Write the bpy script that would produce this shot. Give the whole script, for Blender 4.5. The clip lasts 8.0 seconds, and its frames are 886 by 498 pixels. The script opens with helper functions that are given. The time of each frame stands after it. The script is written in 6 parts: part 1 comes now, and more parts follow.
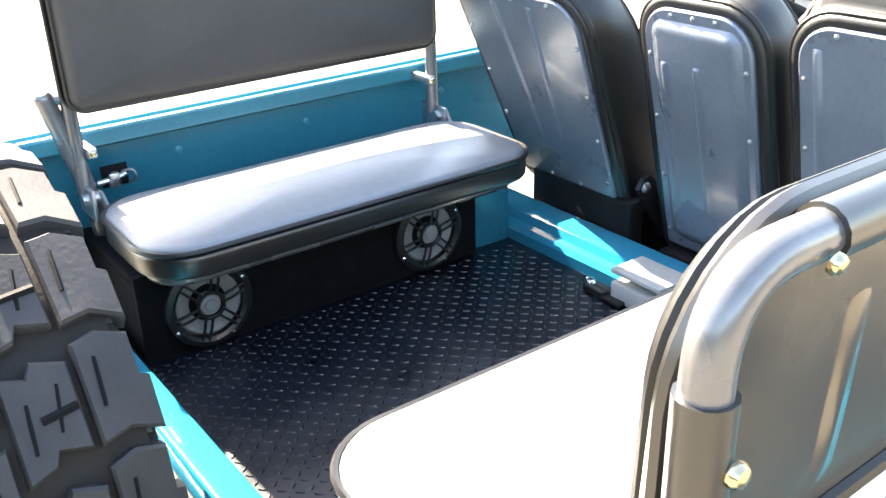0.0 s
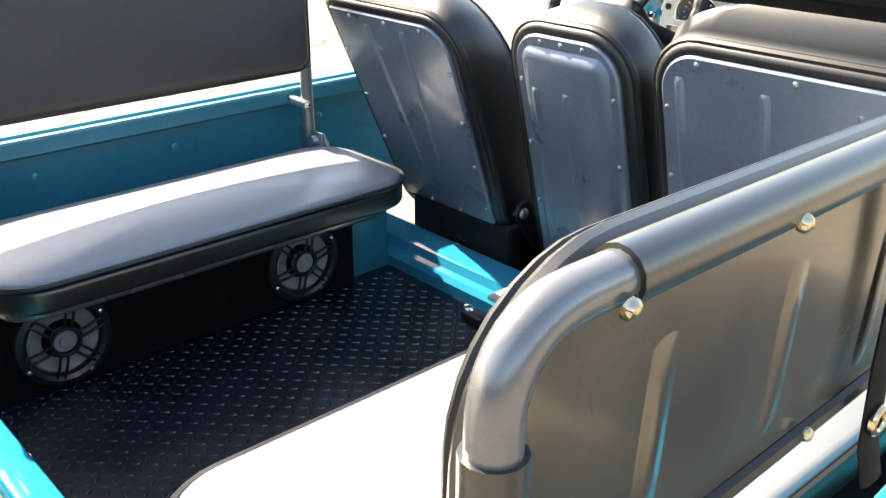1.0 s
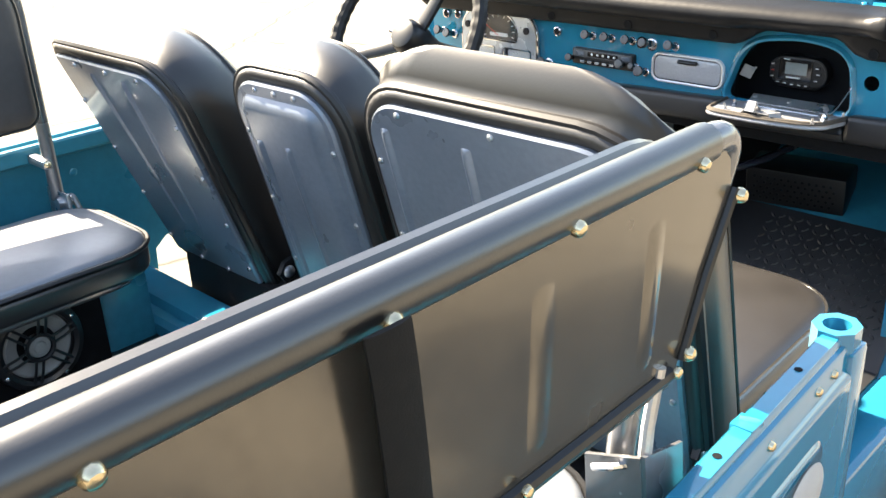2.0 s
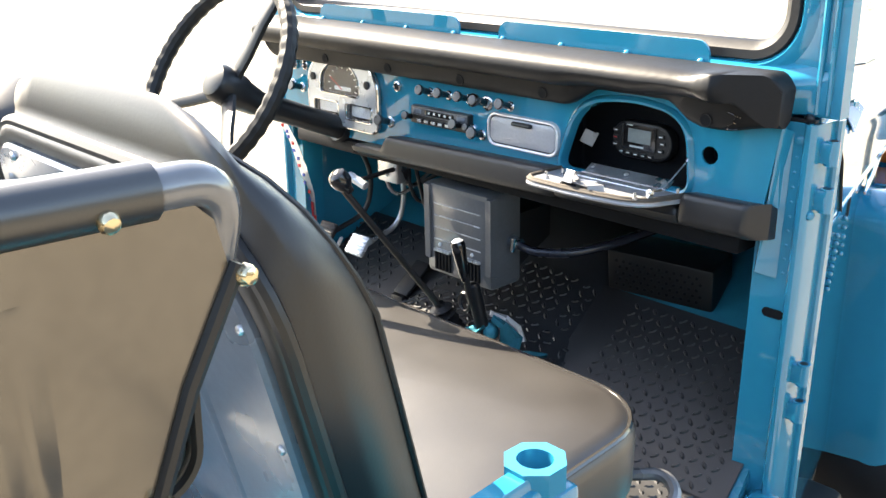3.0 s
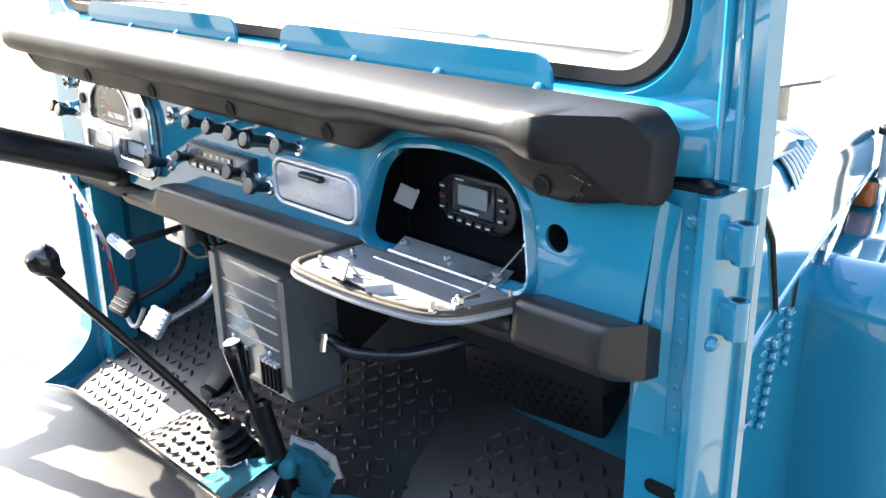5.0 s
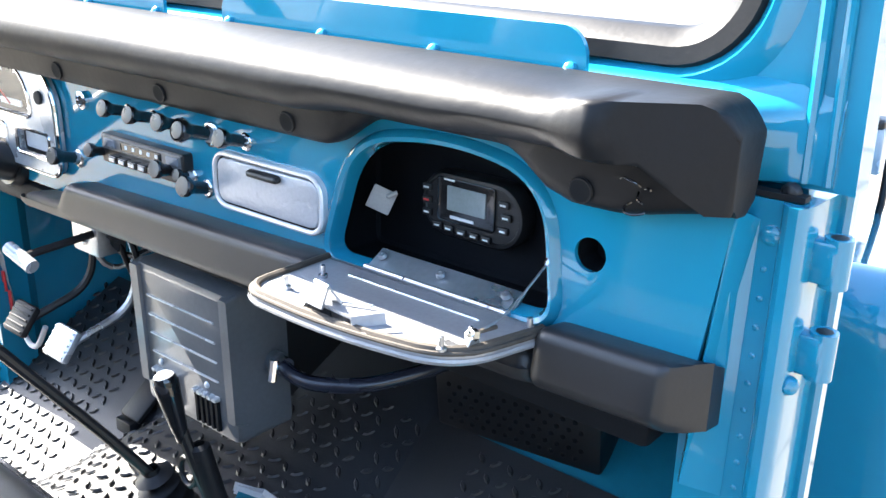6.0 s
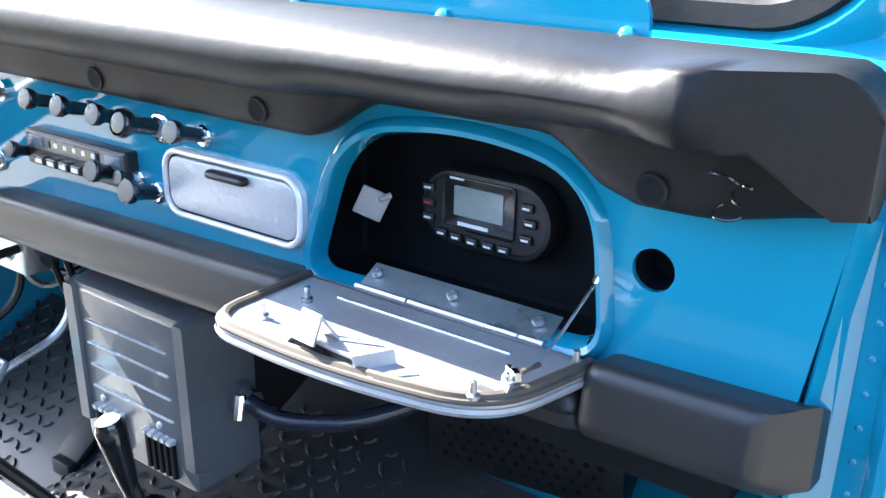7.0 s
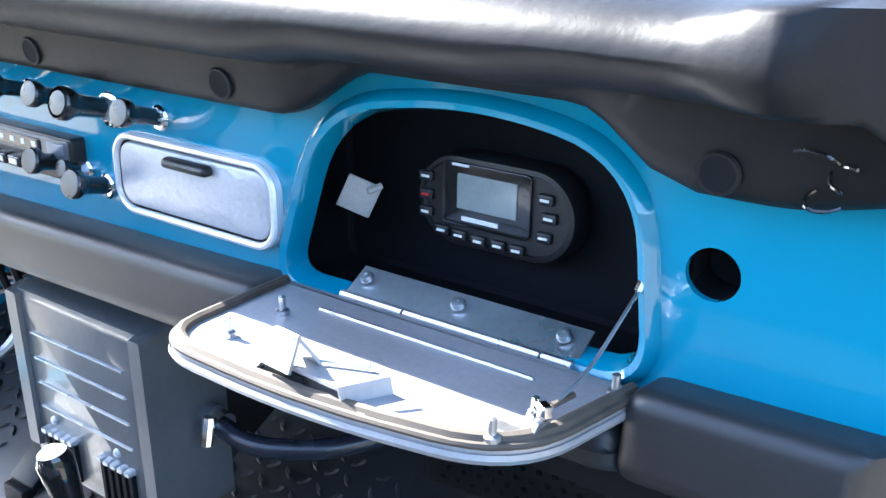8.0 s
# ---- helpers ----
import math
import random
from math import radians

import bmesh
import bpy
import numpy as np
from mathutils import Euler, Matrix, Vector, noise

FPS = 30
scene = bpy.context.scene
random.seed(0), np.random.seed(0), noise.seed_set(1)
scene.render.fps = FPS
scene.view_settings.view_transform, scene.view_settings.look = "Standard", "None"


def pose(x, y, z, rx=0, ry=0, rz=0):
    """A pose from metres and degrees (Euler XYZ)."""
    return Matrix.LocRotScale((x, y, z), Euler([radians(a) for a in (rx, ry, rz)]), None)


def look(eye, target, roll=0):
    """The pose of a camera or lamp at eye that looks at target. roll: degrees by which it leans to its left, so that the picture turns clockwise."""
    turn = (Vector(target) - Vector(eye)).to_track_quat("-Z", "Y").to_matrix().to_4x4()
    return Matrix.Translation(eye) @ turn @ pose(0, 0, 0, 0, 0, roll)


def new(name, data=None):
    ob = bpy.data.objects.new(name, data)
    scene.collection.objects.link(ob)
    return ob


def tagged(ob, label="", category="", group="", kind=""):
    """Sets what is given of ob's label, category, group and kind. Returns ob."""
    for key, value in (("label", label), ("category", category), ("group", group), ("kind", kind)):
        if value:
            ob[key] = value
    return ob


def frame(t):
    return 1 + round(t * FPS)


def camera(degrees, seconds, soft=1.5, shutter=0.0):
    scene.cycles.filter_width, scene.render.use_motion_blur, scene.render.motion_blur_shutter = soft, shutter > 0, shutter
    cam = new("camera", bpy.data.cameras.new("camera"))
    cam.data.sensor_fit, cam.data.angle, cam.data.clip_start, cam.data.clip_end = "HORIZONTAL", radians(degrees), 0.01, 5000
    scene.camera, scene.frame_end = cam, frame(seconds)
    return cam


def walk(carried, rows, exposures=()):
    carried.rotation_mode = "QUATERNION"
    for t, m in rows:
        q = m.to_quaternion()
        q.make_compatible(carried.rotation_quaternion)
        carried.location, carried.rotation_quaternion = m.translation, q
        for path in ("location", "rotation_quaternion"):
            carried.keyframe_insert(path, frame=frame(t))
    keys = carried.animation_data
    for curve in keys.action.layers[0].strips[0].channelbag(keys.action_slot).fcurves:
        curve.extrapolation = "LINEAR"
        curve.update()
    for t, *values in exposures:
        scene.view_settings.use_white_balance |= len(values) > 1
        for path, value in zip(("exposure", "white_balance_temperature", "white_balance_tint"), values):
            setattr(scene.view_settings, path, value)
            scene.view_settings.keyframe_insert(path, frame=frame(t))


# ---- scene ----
cam = camera(50.0, 8.0)
PATH = [
    (0, (0.976, -0.095, 1.671), (-0.497, 0.964, 0.83), -1.70),
    (0.5, (0.971, -0.083, 1.665), (-0.458, 1.046, 0.84), -0.70),
    (1, (0.985, -0.018, 1.665), (-0.383, 1.2, 0.863), 0.10),
    (1.5, (1.027, 0.148, 1.686), (-0.298, 1.411, 0.88), -1.30),
    (2, (1.067, 0.375, 1.688), (-0.224, 1.67, 0.877), -2.70),
    (2.2, (1.087, 0.472, 1.688), (-0.198, 1.771, 0.876), -3.00),
    (3.3, (1.176, 0.959, 1.556), (-0.202, 2.265, 0.928), 0.25),
    (3.5, (1.146, 1.036, 1.579), (-0.221, 2.341, 0.923), -0.45),
    (4, (1.083, 1.191, 1.552), (-0.288, 2.504, 0.922), 0.01),
    (4.3, (1.057, 1.269, 1.555), (-0.321, 2.568, 0.91), -0.25),
    (4.5, (1.033, 1.325, 1.539), (-0.351, 2.618, 0.897), -0.48),
    (5, (0.98, 1.401, 1.527), (-0.379, 2.711, 0.864), -0.66),
    (5.2, (0.949, 1.423, 1.517), (-0.39, 2.752, 0.852), -0.47),
    (6.3, (0.756, 1.489, 1.479), (-0.407, 2.966, 0.795), 1.25),
    (6.5, (0.731, 1.511, 1.469), (-0.42, 2.997, 0.787), 1.19),
    (7, (0.675, 1.548, 1.45), (-0.431, 3.067, 0.766), 1.11),
    (7.5, (0.639, 1.588, 1.433), (-0.445, 3.12, 0.741), 1.17),
    (8, (0.605, 1.626, 1.415), (-0.472, 3.162, 0.722), 0.96),
]
walk(cam, [(t, look(eye, target, roll)) for t, eye, target, roll in PATH], [(0, 3.32, 7950, 10), (0.5, 2.60, 7850, 10), (1, 2.40, 7900, 10), (1.5, 2.46, 7900, 10), (2.2, 2.66, 7950, 10), (3.5, 2.80, 7400, 10), (4.0, 2.62, 7350, 10), (4.5, 2.42, 7350, 10), (5, 2.90, 7050, 10), (6.5, 3.22, 6400, 10), (8, 3.42, 6000, 10)])
# ---------------------------------------------------------------- light
SUN_EL, SUN_AZ = radians(39), radians(1.5)
SUN_DIR = Vector((-math.cos(SUN_EL) * math.cos(SUN_AZ), -math.cos(SUN_EL) * math.sin(SUN_AZ), math.sin(SUN_EL)))
world = bpy.data.worlds.new("sky")
scene.world = world
world.use_nodes = True
wn = world.node_tree.nodes
sky = wn.new("ShaderNodeTexSky")
sky.sky_type = "NISHITA"
sky.sun_disc = False
sky.sun_elevation = SUN_EL
sky.sun_rotation = math.atan2(SUN_DIR.x, SUN_DIR.y)
sky.dust_density = 1.0
wn["Background"].inputs["Strength"].default_value = 0.12
world.node_tree.links.new(sky.outputs["Color"], wn["Background"].inputs["Color"])
sun = new("sun", bpy.data.lights.new("sun", "SUN"))
sun.data.energy, sun.data.angle, sun.data.color = 5.0, radians(0.5), (1.0, 0.95, 0.87)
sun.matrix_world = look(SUN_DIR * 20, (0, 0, 0))


# ---------------------------------------------------------------- materials
def mat(name, color, rough=0.5, metal=0.0, vary=0.12, scale=6.0, bump=0.0, bump_scale=200.0, coat=0.0, spec=0.5, rvary=0.08, vary2=0.06, coat_rough=0.04, coat_ior=1.5):
    """A surface with two scales of tone, uneven gloss and a fine relief."""
    m = bpy.data.materials.new(name)
    m.use_nodes = True
    n, l = m.node_tree.nodes, m.node_tree.links
    b = n["Principled BSDF"]
    b.inputs["Metallic"].default_value = metal
    b.inputs["Specular IOR Level"].default_value = spec
    b.inputs["Coat Weight"].default_value = coat
    b.inputs["Coat Roughness"].default_value = coat_rough
    b.inputs["Coat IOR"].default_value = coat_ior
    tc = n.new("ShaderNodeTexCoord")
    big, fine = n.new("ShaderNodeTexNoise"), n.new("ShaderNodeTexNoise")
    big.inputs["Scale"].default_value, fine.inputs["Scale"].default_value = scale, scale * 14
    big.inputs["Detail"].default_value, fine.inputs["Detail"].default_value = 4, 3
    l.new(tc.outputs["Object"], big.inputs["Vector"])
    l.new(tc.outputs["Object"], fine.inputs["Vector"])
    prev = None
    for tex, amount in ((big, vary), (fine, vary2)):
        mix = n.new("ShaderNodeMix")
        mix.data_type, mix.blend_type = "RGBA", "MULTIPLY"
        mix.inputs["Factor"].default_value = 1.0
        ramp = n.new("ShaderNodeMapRange")
        ramp.inputs["From Min"].default_value, ramp.inputs["From Max"].default_value = 0.3, 0.7
        ramp.inputs["To Min"].default_value, ramp.inputs["To Max"].default_value = 1 - amount, 1 + amount
        l.new(tex.outputs["Fac"], ramp.inputs["Value"])
        if prev is None:
            mix.inputs["A"].default_value = (*color, 1)
        else:
            l.new(prev, mix.inputs["A"])
        l.new(ramp.outputs["Result"], mix.inputs["B"])
        prev = mix.outputs["Result"]
    l.new(prev, b.inputs["Base Color"])
    rr = n.new("ShaderNodeMapRange")
    rr.inputs["From Min"].default_value, rr.inputs["From Max"].default_value = 0.3, 0.7
    rr.inputs["To Min"].default_value, rr.inputs["To Max"].default_value = max(0.02, rough - rvary), min(1, rough + rvary)
    l.new(big.outputs["Fac"], rr.inputs["Value"])
    l.new(rr.outputs["Result"], b.inputs["Roughness"])
    if bump:
        bn, bp = n.new("ShaderNodeTexNoise"), n.new("ShaderNodeBump")
        bn.inputs["Scale"].default_value, bn.inputs["Detail"].default_value = bump_scale, 4
        bp.inputs["Strength"].default_value, bp.inputs["Distance"].default_value = bump, 0.002
        l.new(tc.outputs["Object"], bn.inputs["Vector"])
        l.new(bn.outputs["Fac"], bp.inputs["Height"])
        l.new(bp.outputs["Normal"], b.inputs["Normal"])
    return m


PAINT = mat("blue_paint", (0.009, 0.204, 0.320), 0.10, vary=0.05, scale=3, rvary=0.03, spec=0.2, bump=0.012, bump_scale=22, vary2=0.02, coat=1.0, coat_rough=0.02, coat_ior=1.52)
PAINT_IN = mat("blue_paint_interior", (0.010, 0.185, 0.27), 0.33, coat=0.3, vary=0.08, scale=4, bump=0.04, bump_scale=40)
VINYL = mat("black_vinyl", (0.012, 0.0108, 0.0098), 0.33, vary=0.2, scale=9, bump=0.06, bump_scale=420, rvary=0.05, spec=0.8, coat=0.6, coat_rough=0.32)
# one seat vinyl in two copies: lighter on sunlit cushions, darker on shaded backs
VINYL_TOP = mat("sunlit_cushion_vinyl", (0.021, 0.018, 0.016), 0.44, vary=0.15, scale=7, bump=0.08, bump_scale=300, spec=0.7, rvary=0.05, coat=0.65, coat_rough=0.42)
SEAT_VINYL = mat("darkened_back_vinyl", (0.008, 0.0072, 0.0068), 0.42, vary=0.15, scale=7, bump=0.08, bump_scale=300, spec=0.45, rvary=0.05, coat=0.55, coat_rough=0.5)
GRIP = mat("laced_grip_cover", (0.014, 0.013, 0.012), 0.55, vary=0.2, scale=30, bump=0.15, bump_scale=300, spec=0.35)
WEB = mat("black_webbing", (0.007, 0.007, 0.007), 0.7, vary=0.2, scale=60, bump=0.2, bump_scale=700, spec=0.2)
VINYL_BROWN = mat("grey_brown_vinyl", (0.060, 0.053, 0.050), 0.55, vary=0.15, scale=6, bump=0.1, bump_scale=500)
PAD = mat("dash_pad_vinyl", (0.0085, 0.0085, 0.0095), 0.50, vary=0.15, scale=10, bump=0.16, bump_scale=110, spec=0.22)
PAD_SMOOTH = mat("smooth_pad_vinyl", (0.015, 0.016, 0.018), 0.44, vary=0.12, scale=8, bump=0.05, bump_scale=400, spec=0.5)
# dark vinyl lightened and tinted blue: sun glare and sky sheen in the colour
CUSHION = mat("sheen_lightened_vinyl", (0.175, 0.187, 0.205), 0.44, vary=0.06, scale=4, bump=0.05, bump_scale=300, spec=1.0, rvary=0.04, coat=0.5, coat_rough=0.3)
PIPING = mat("dark_piping", (0.010, 0.0095, 0.0095), 0.42)
PIPING_PALE = mat("glossy_piping", (0.03, 0.028, 0.026), 0.14, spec=1.0)
STEELPAINT = mat("grey_blue_panel_paint", (0.170, 0.200, 0.245), 0.33, vary=0.10, scale=8, coat=0.15, metal=0.35, bump=0.03, bump_scale=60, rvary=0.1)
GREYPANEL = mat("grey_back_panel", (0.16, 0.145, 0.125), 0.22, vary=0.06, scale=7, coat=0.2, bump=0.10, bump_scale=9, metal=0.8)
TUBE = mat("satin_grey_tube", (0.20, 0.20, 0.205), 0.26, metal=0.55, vary=0.08, coat=0.2)
CHROME = mat("chrome", (0.75, 0.75, 0.76), 0.10, metal=1.0, vary=0.05)
ZINC = mat("zinc_plated_steel", (0.50, 0.51, 0.53), 0.30, metal=0.9, vary=0.12, scale=14, bump=0.05)
BRASS = mat("brass", (0.70, 0.58, 0.38), 0.2, metal=1.0, vary=0.12, scale=60)
FRAME = mat("bright_frame", (0.78, 0.78, 0.78), 0.25, metal=0.35, vary=0.03)
ALU = mat("pressed_aluminium", (0.42, 0.435, 0.47), 0.36, metal=0.35, vary=0.06, scale=20, bump=0.35, bump_scale=170)
RUBBER = mat("black_rubber", (0.010, 0.010, 0.011), 0.5, vary=0.2, scale=12, bump=0.1, spec=0.28)
MAT_RUBBER = mat("dark_rubber_mat", (0.012, 0.0123, 0.0142), 0.50, vary=0.25, scale=8, bump=0.08, bump_scale=300, spec=0.65, coat=0.35, coat_rough=0.56)
REAR_RUBBER = mat("blue_black_rubber_mat", (0.006, 0.008, 0.014), 0.33, vary=0.25, scale=8, bump=0.08, bump_scale=300, spec=0.55, coat=0.4, coat_rough=0.22)
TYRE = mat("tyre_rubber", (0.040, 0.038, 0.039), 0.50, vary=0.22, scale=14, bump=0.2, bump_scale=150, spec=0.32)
# grooves and sidewalls coloured browner and darker than the tread blocks
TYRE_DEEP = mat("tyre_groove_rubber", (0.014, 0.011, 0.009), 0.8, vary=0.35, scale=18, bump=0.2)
CARPET = mat("black_box_carpet", (0.008, 0.008, 0.009), 0.95, vary=0.3, scale=40, bump=0.4, bump_scale=600, spec=0.1)
BLACK = mat("black_plastic", (0.010, 0.010, 0.011), 0.40, vary=0.15, scale=20, bump=0.05)
BLACK_GLOSS = mat("gloss_black", (0.012, 0.012, 0.013), 0.12, vary=0.1, coat=0.4)
GLOVE = mat("glovebox_liner", (0.005, 0.006, 0.008), 0.75, vary=0.2, scale=20, bump=0.1, spec=0.15)
HEATER = mat("heater_grey_paint", (0.088, 0.095, 0.103), 0.34, vary=0.10, scale=14, bump=0.10, bump_scale=200, coat=0.3)
KNOB_CAP = mat("grey_knob_cap", (0.085, 0.086, 0.090), 0.30, metal=0.4, vary=0.15, scale=80)
SILVER = mat("silver_paint", (0.50, 0.53, 0.56), 0.28, metal=0.5, vary=0.06, scale=20)
WHITE_MARK = mat("white_marking", (0.75, 0.75, 0.74), 0.5)
PAPER = mat("pale_card", (0.46, 0.44, 0.41), 0.7, vary=0.06, scale=30)
CONE = mat("pale_speaker_cone", (0.27, 0.26, 0.25), 0.5, vary=0.08, scale=30)
LCD = mat("grey_display", (0.22, 0.25, 0.25), 0.15, vary=0.12, scale=40, coat=0.4)
DIAL = mat("dial_face", (0.02, 0.02, 0.022), 0.6, spec=0.2)
AMBER = mat("amber_lens", (0.65, 0.14, 0.02), 0.18, coat=0.6)
RED = mat("red_webbing", (0.55, 0.03, 0.03), 0.7, vary=0.15, scale=60)
BLUEWEB = mat("blue_webbing", (0.05, 0.09, 0.35), 0.7, vary=0.15, scale=60)
WHITECLOTH = mat("white_cloth", (0.70, 0.69, 0.68), 0.8, vary=0.1, scale=30)
TEALCLOTH = mat("teal_cloth", (0.025, 0.23, 0.29), 0.85, vary=0.15, scale=40, bump=0.2, bump_scale=500)
HOSE = mat("heater_hose", (0.018, 0.02, 0.03), 0.25, vary=0.1)
LIDMETAL = mat("dull_plated_sheet", (0.33, 0.335, 0.35), 0.42, metal=0.45, vary=0.10, scale=18, bump=0.04)
RUST = mat("dry_seal", (0.060, 0.048, 0.036), 0.75, vary=0.3, scale=60)


def glass_material():
    m = bpy.data.materials.new("window_glass")
    m.use_nodes = True
    n, l = m.node_tree.nodes, m.node_tree.links
    n.clear()
    out, mix, tr, gl = n.new("ShaderNodeOutputMaterial"), n.new("ShaderNodeMixShader"), n.new("ShaderNodeBsdfTransparent"), n.new("ShaderNodeBsdfGlossy")
    gl.inputs["Roughness"].default_value = 0.02
    lw, pw, ad = n.new("ShaderNodeLayerWeight"), n.new("ShaderNodeMath"), n.new("ShaderNodeMath")
    lw.inputs["Blend"].default_value = 0.5
    pw.operation, ad.operation = "POWER", "MULTIPLY_ADD"
    pw.inputs[1].default_value = 4.0
    ad.inputs[1].default_value, ad.inputs[2].default_value = 0.6, 0.035
    l.new(lw.outputs["Facing"], pw.inputs[0])
    l.new(pw.outputs[0], ad.inputs[0])
    l.new(ad.outputs[0], mix.inputs[0])
    l.new(tr.outputs[0], mix.inputs[1])
    l.new(gl.outputs[0], mix.inputs[2])
    l.new(mix.outputs[0], out.inputs[0])
    return m


GLASS = glass_material()


def concrete_material():
    m = mat("sunlit_concrete", (0.195, 0.176, 0.143), 0.85, vary=0.10, scale=0.9, bump=0.3, bump_scale=60, spec=0.25)
    n, l = m.node_tree.nodes, m.node_tree.links
    b = n["Principled BSDF"]
    src = b.inputs["Base Color"].links[0].from_socket
    tc = n.new("ShaderNodeTexCoord")
    # wandering hairline cracks
    warp = n.new("ShaderNodeTexNoise")
    warp.inputs["Scale"].default_value, warp.inputs["Detail"].default_value = 1.2, 5
    add = n.new("ShaderNodeMix")
    add.data_type, add.blend_type = "RGBA", "ADD"
    add.inputs["Factor"].default_value = 0.55
    vor = n.new("ShaderNodeTexVoronoi")
    vor.feature = "DISTANCE_TO_EDGE"
    vor.inputs["Scale"].default_value = 0.42
    cr = n.new("ShaderNodeMapRange")
    cr.inputs["From Min"].default_value, cr.inputs["From Max"].default_value = 0.0, 0.011
    cr.inputs["To Min"].default_value, cr.inputs["To Max"].default_value = 0.26, 1.0
    mul = n.new("ShaderNodeMix")
    mul.data_type, mul.blend_type = "RGBA", "MULTIPLY"
    mul.inputs["Factor"].default_value = 1.0
    l.new(tc.outputs["Object"], warp.inputs["Vector"])
    l.new(tc.outputs["Object"], add.inputs["A"])
    l.new(warp.outputs["Color"], add.inputs["B"])
    l.new(add.outputs["Result"], vor.inputs["Vector"])
    l.new(vor.outputs["Distance"], cr.inputs["Value"])
    l.new(src, mul.inputs["A"])
    l.new(cr.outputs["Result"], mul.inputs["B"])
    l.new(mul.outputs["Result"], b.inputs["Base Color"])
    return m


CONCRETE = concrete_material()


# ---------------------------------------------------------------- building blocks
BASES = {}


def thing(name, base, label, category, group="", kind=""):
    """An empty at the thing's base; its parts are given in world coordinates."""
    ob = new(name)
    ob.empty_display_size = 0.05
    ob.location = base
    BASES[ob.name] = Vector(base)
    return tagged(ob, label, category, group, kind)


def part(name, bm, material, parent=None, label="", smooth=35, kind=""):
    bmesh.ops.recalc_face_normals(bm, faces=bm.faces)
    base = Vector((0, 0, 0))
    if parent is not None:
        base = BASES[parent.name]
        bmesh.ops.translate(bm, verts=bm.verts, vec=-base)
    me = bpy.data.meshes.new(name)
    bm.to_mesh(me)
    bm.free()
    me.materials.append(material)
    if smooth:
        me.polygons.foreach_set("use_smooth", [True] * len(me.polygons))
        me.set_sharp_from_angle(angle=radians(smooth))
    ob = new(name, me)
    if parent is not None:
        ob.parent = parent
        BASES[ob.name] = base
    return tagged(ob, label, kind=kind)


def solo(name, bm, material, base, label, category, group="", kind="", smooth=35):
    """A thing of one mesh, with its origin at its base."""
    bmesh.ops.translate(bm, verts=bm.verts, vec=-Vector(base))
    ob = part(name, bm, material, None, "", smooth)
    ob.location = base
    BASES[ob.name] = Vector(base)
    return tagged(ob, label, category, group, kind)


def block(x0, x1, y0, y1, z0, z1, bevel=0.0, seg=2, bm=None):
    """A box, edges rounded; added to bm when given."""
    b = bmesh.new()
    bmesh.ops.create_cube(b, size=1)
    for v in b.verts:
        v.co = Vector((x0 + (v.co.x + 0.5) * (x1 - x0), y0 + (v.co.y + 0.5) * (y1 - y0), z0 + (v.co.z + 0.5) * (z1 - z0)))
    if bevel:
        bmesh.ops.bevel(b, geom=b.edges[:], offset=bevel, segments=seg, affect="EDGES", profile=0.5)
    return merge(bm, b)


def merge(bm, b):
    """b's geometry goes into bm (or b is returned)."""
    if bm is None:
        return b
    made = {v: bm.verts.new(v.co) for v in b.verts}
    for f in b.faces:
        bm.faces.new([made[v] for v in f.verts])
    b.free()
    return bm


def moved(b, m):
    bmesh.ops.transform(b, matrix=m, verts=b.verts)
    return b


def tube(pts, r, n=12, bm=None, closed=False, radii=None):
    """A round bar through the points."""
    pts = [Vector(p) for p in pts]
    b = bm or bmesh.new()
    k = len(pts)
    rings, up = [], None
    for i, p in enumerate(pts):
        if closed:
            d = (pts[(i + 1) % k] - pts[i - 1]).normalized()
        else:
            d = (pts[min(i + 1, k - 1)] - pts[max(i - 1, 0)]).normalized()
        if up is None:
            up = d.orthogonal().normalized()
        up = (up - d * up.dot(d)).normalized()
        side = d.cross(up)
        rr = radii[i] if radii else r
        rings.append([b.verts.new(p + (up * math.cos(a) + side * math.sin(a)) * rr) for a in (2 * math.pi * j / n for j in range(n))])
    for i in range(k if closed else k - 1):
        a, c = rings[i], rings[(i + 1) % k]
        for j in range(n):
            b.faces.new((a[j], a[(j + 1) % n], c[(j + 1) % n], c[j]))
    if not closed:
        b.faces.new(rings[0][::-1])
        b.faces.new(rings[-1])
    return b


def bend(pts, r, seg=6):
    """The polyline with its inner corners rounded to radius r."""
    pts = [Vector(p) for p in pts]
    out = [pts[0]]
    for a, p, c in zip(pts, pts[1:], pts[2:]):
        u, w = (a - p), (c - p)
        k = min(r, u.length * 0.49, w.length * 0.49)
        s, e = p + u.normalized() * k, p + w.normalized() * k
        for i in range(seg + 1):
            t = i / seg
            out.append(s * (1 - t) ** 2 + p * 2 * t * (1 - t) + e * t * t)
    out.append(pts[-1])
    return out


def rrect(x0, x1, z0, z1, r, seg=6, radii=None):
    """A rounded rectangle as points, counter-clockwise from the lower left corner. radii: lower left, lower right, upper right, upper left."""
    rs = radii or (r, r, r, r)
    out = []
    for (cx, cz, a0), k in zip(((x0, z0, 180), (x1, z0, 270), (x1, z1, 0), (x0, z1, 90)), rs):
        ox, oz = cx + (k if cx == x0 else -k), cz + (k if cz == z0 else -k)
        for i in range(seg + 1):
            a = radians(a0 + 90 * i / seg)
            out.append((ox + k * math.cos(a), oz + k * math.sin(a)))
    return out


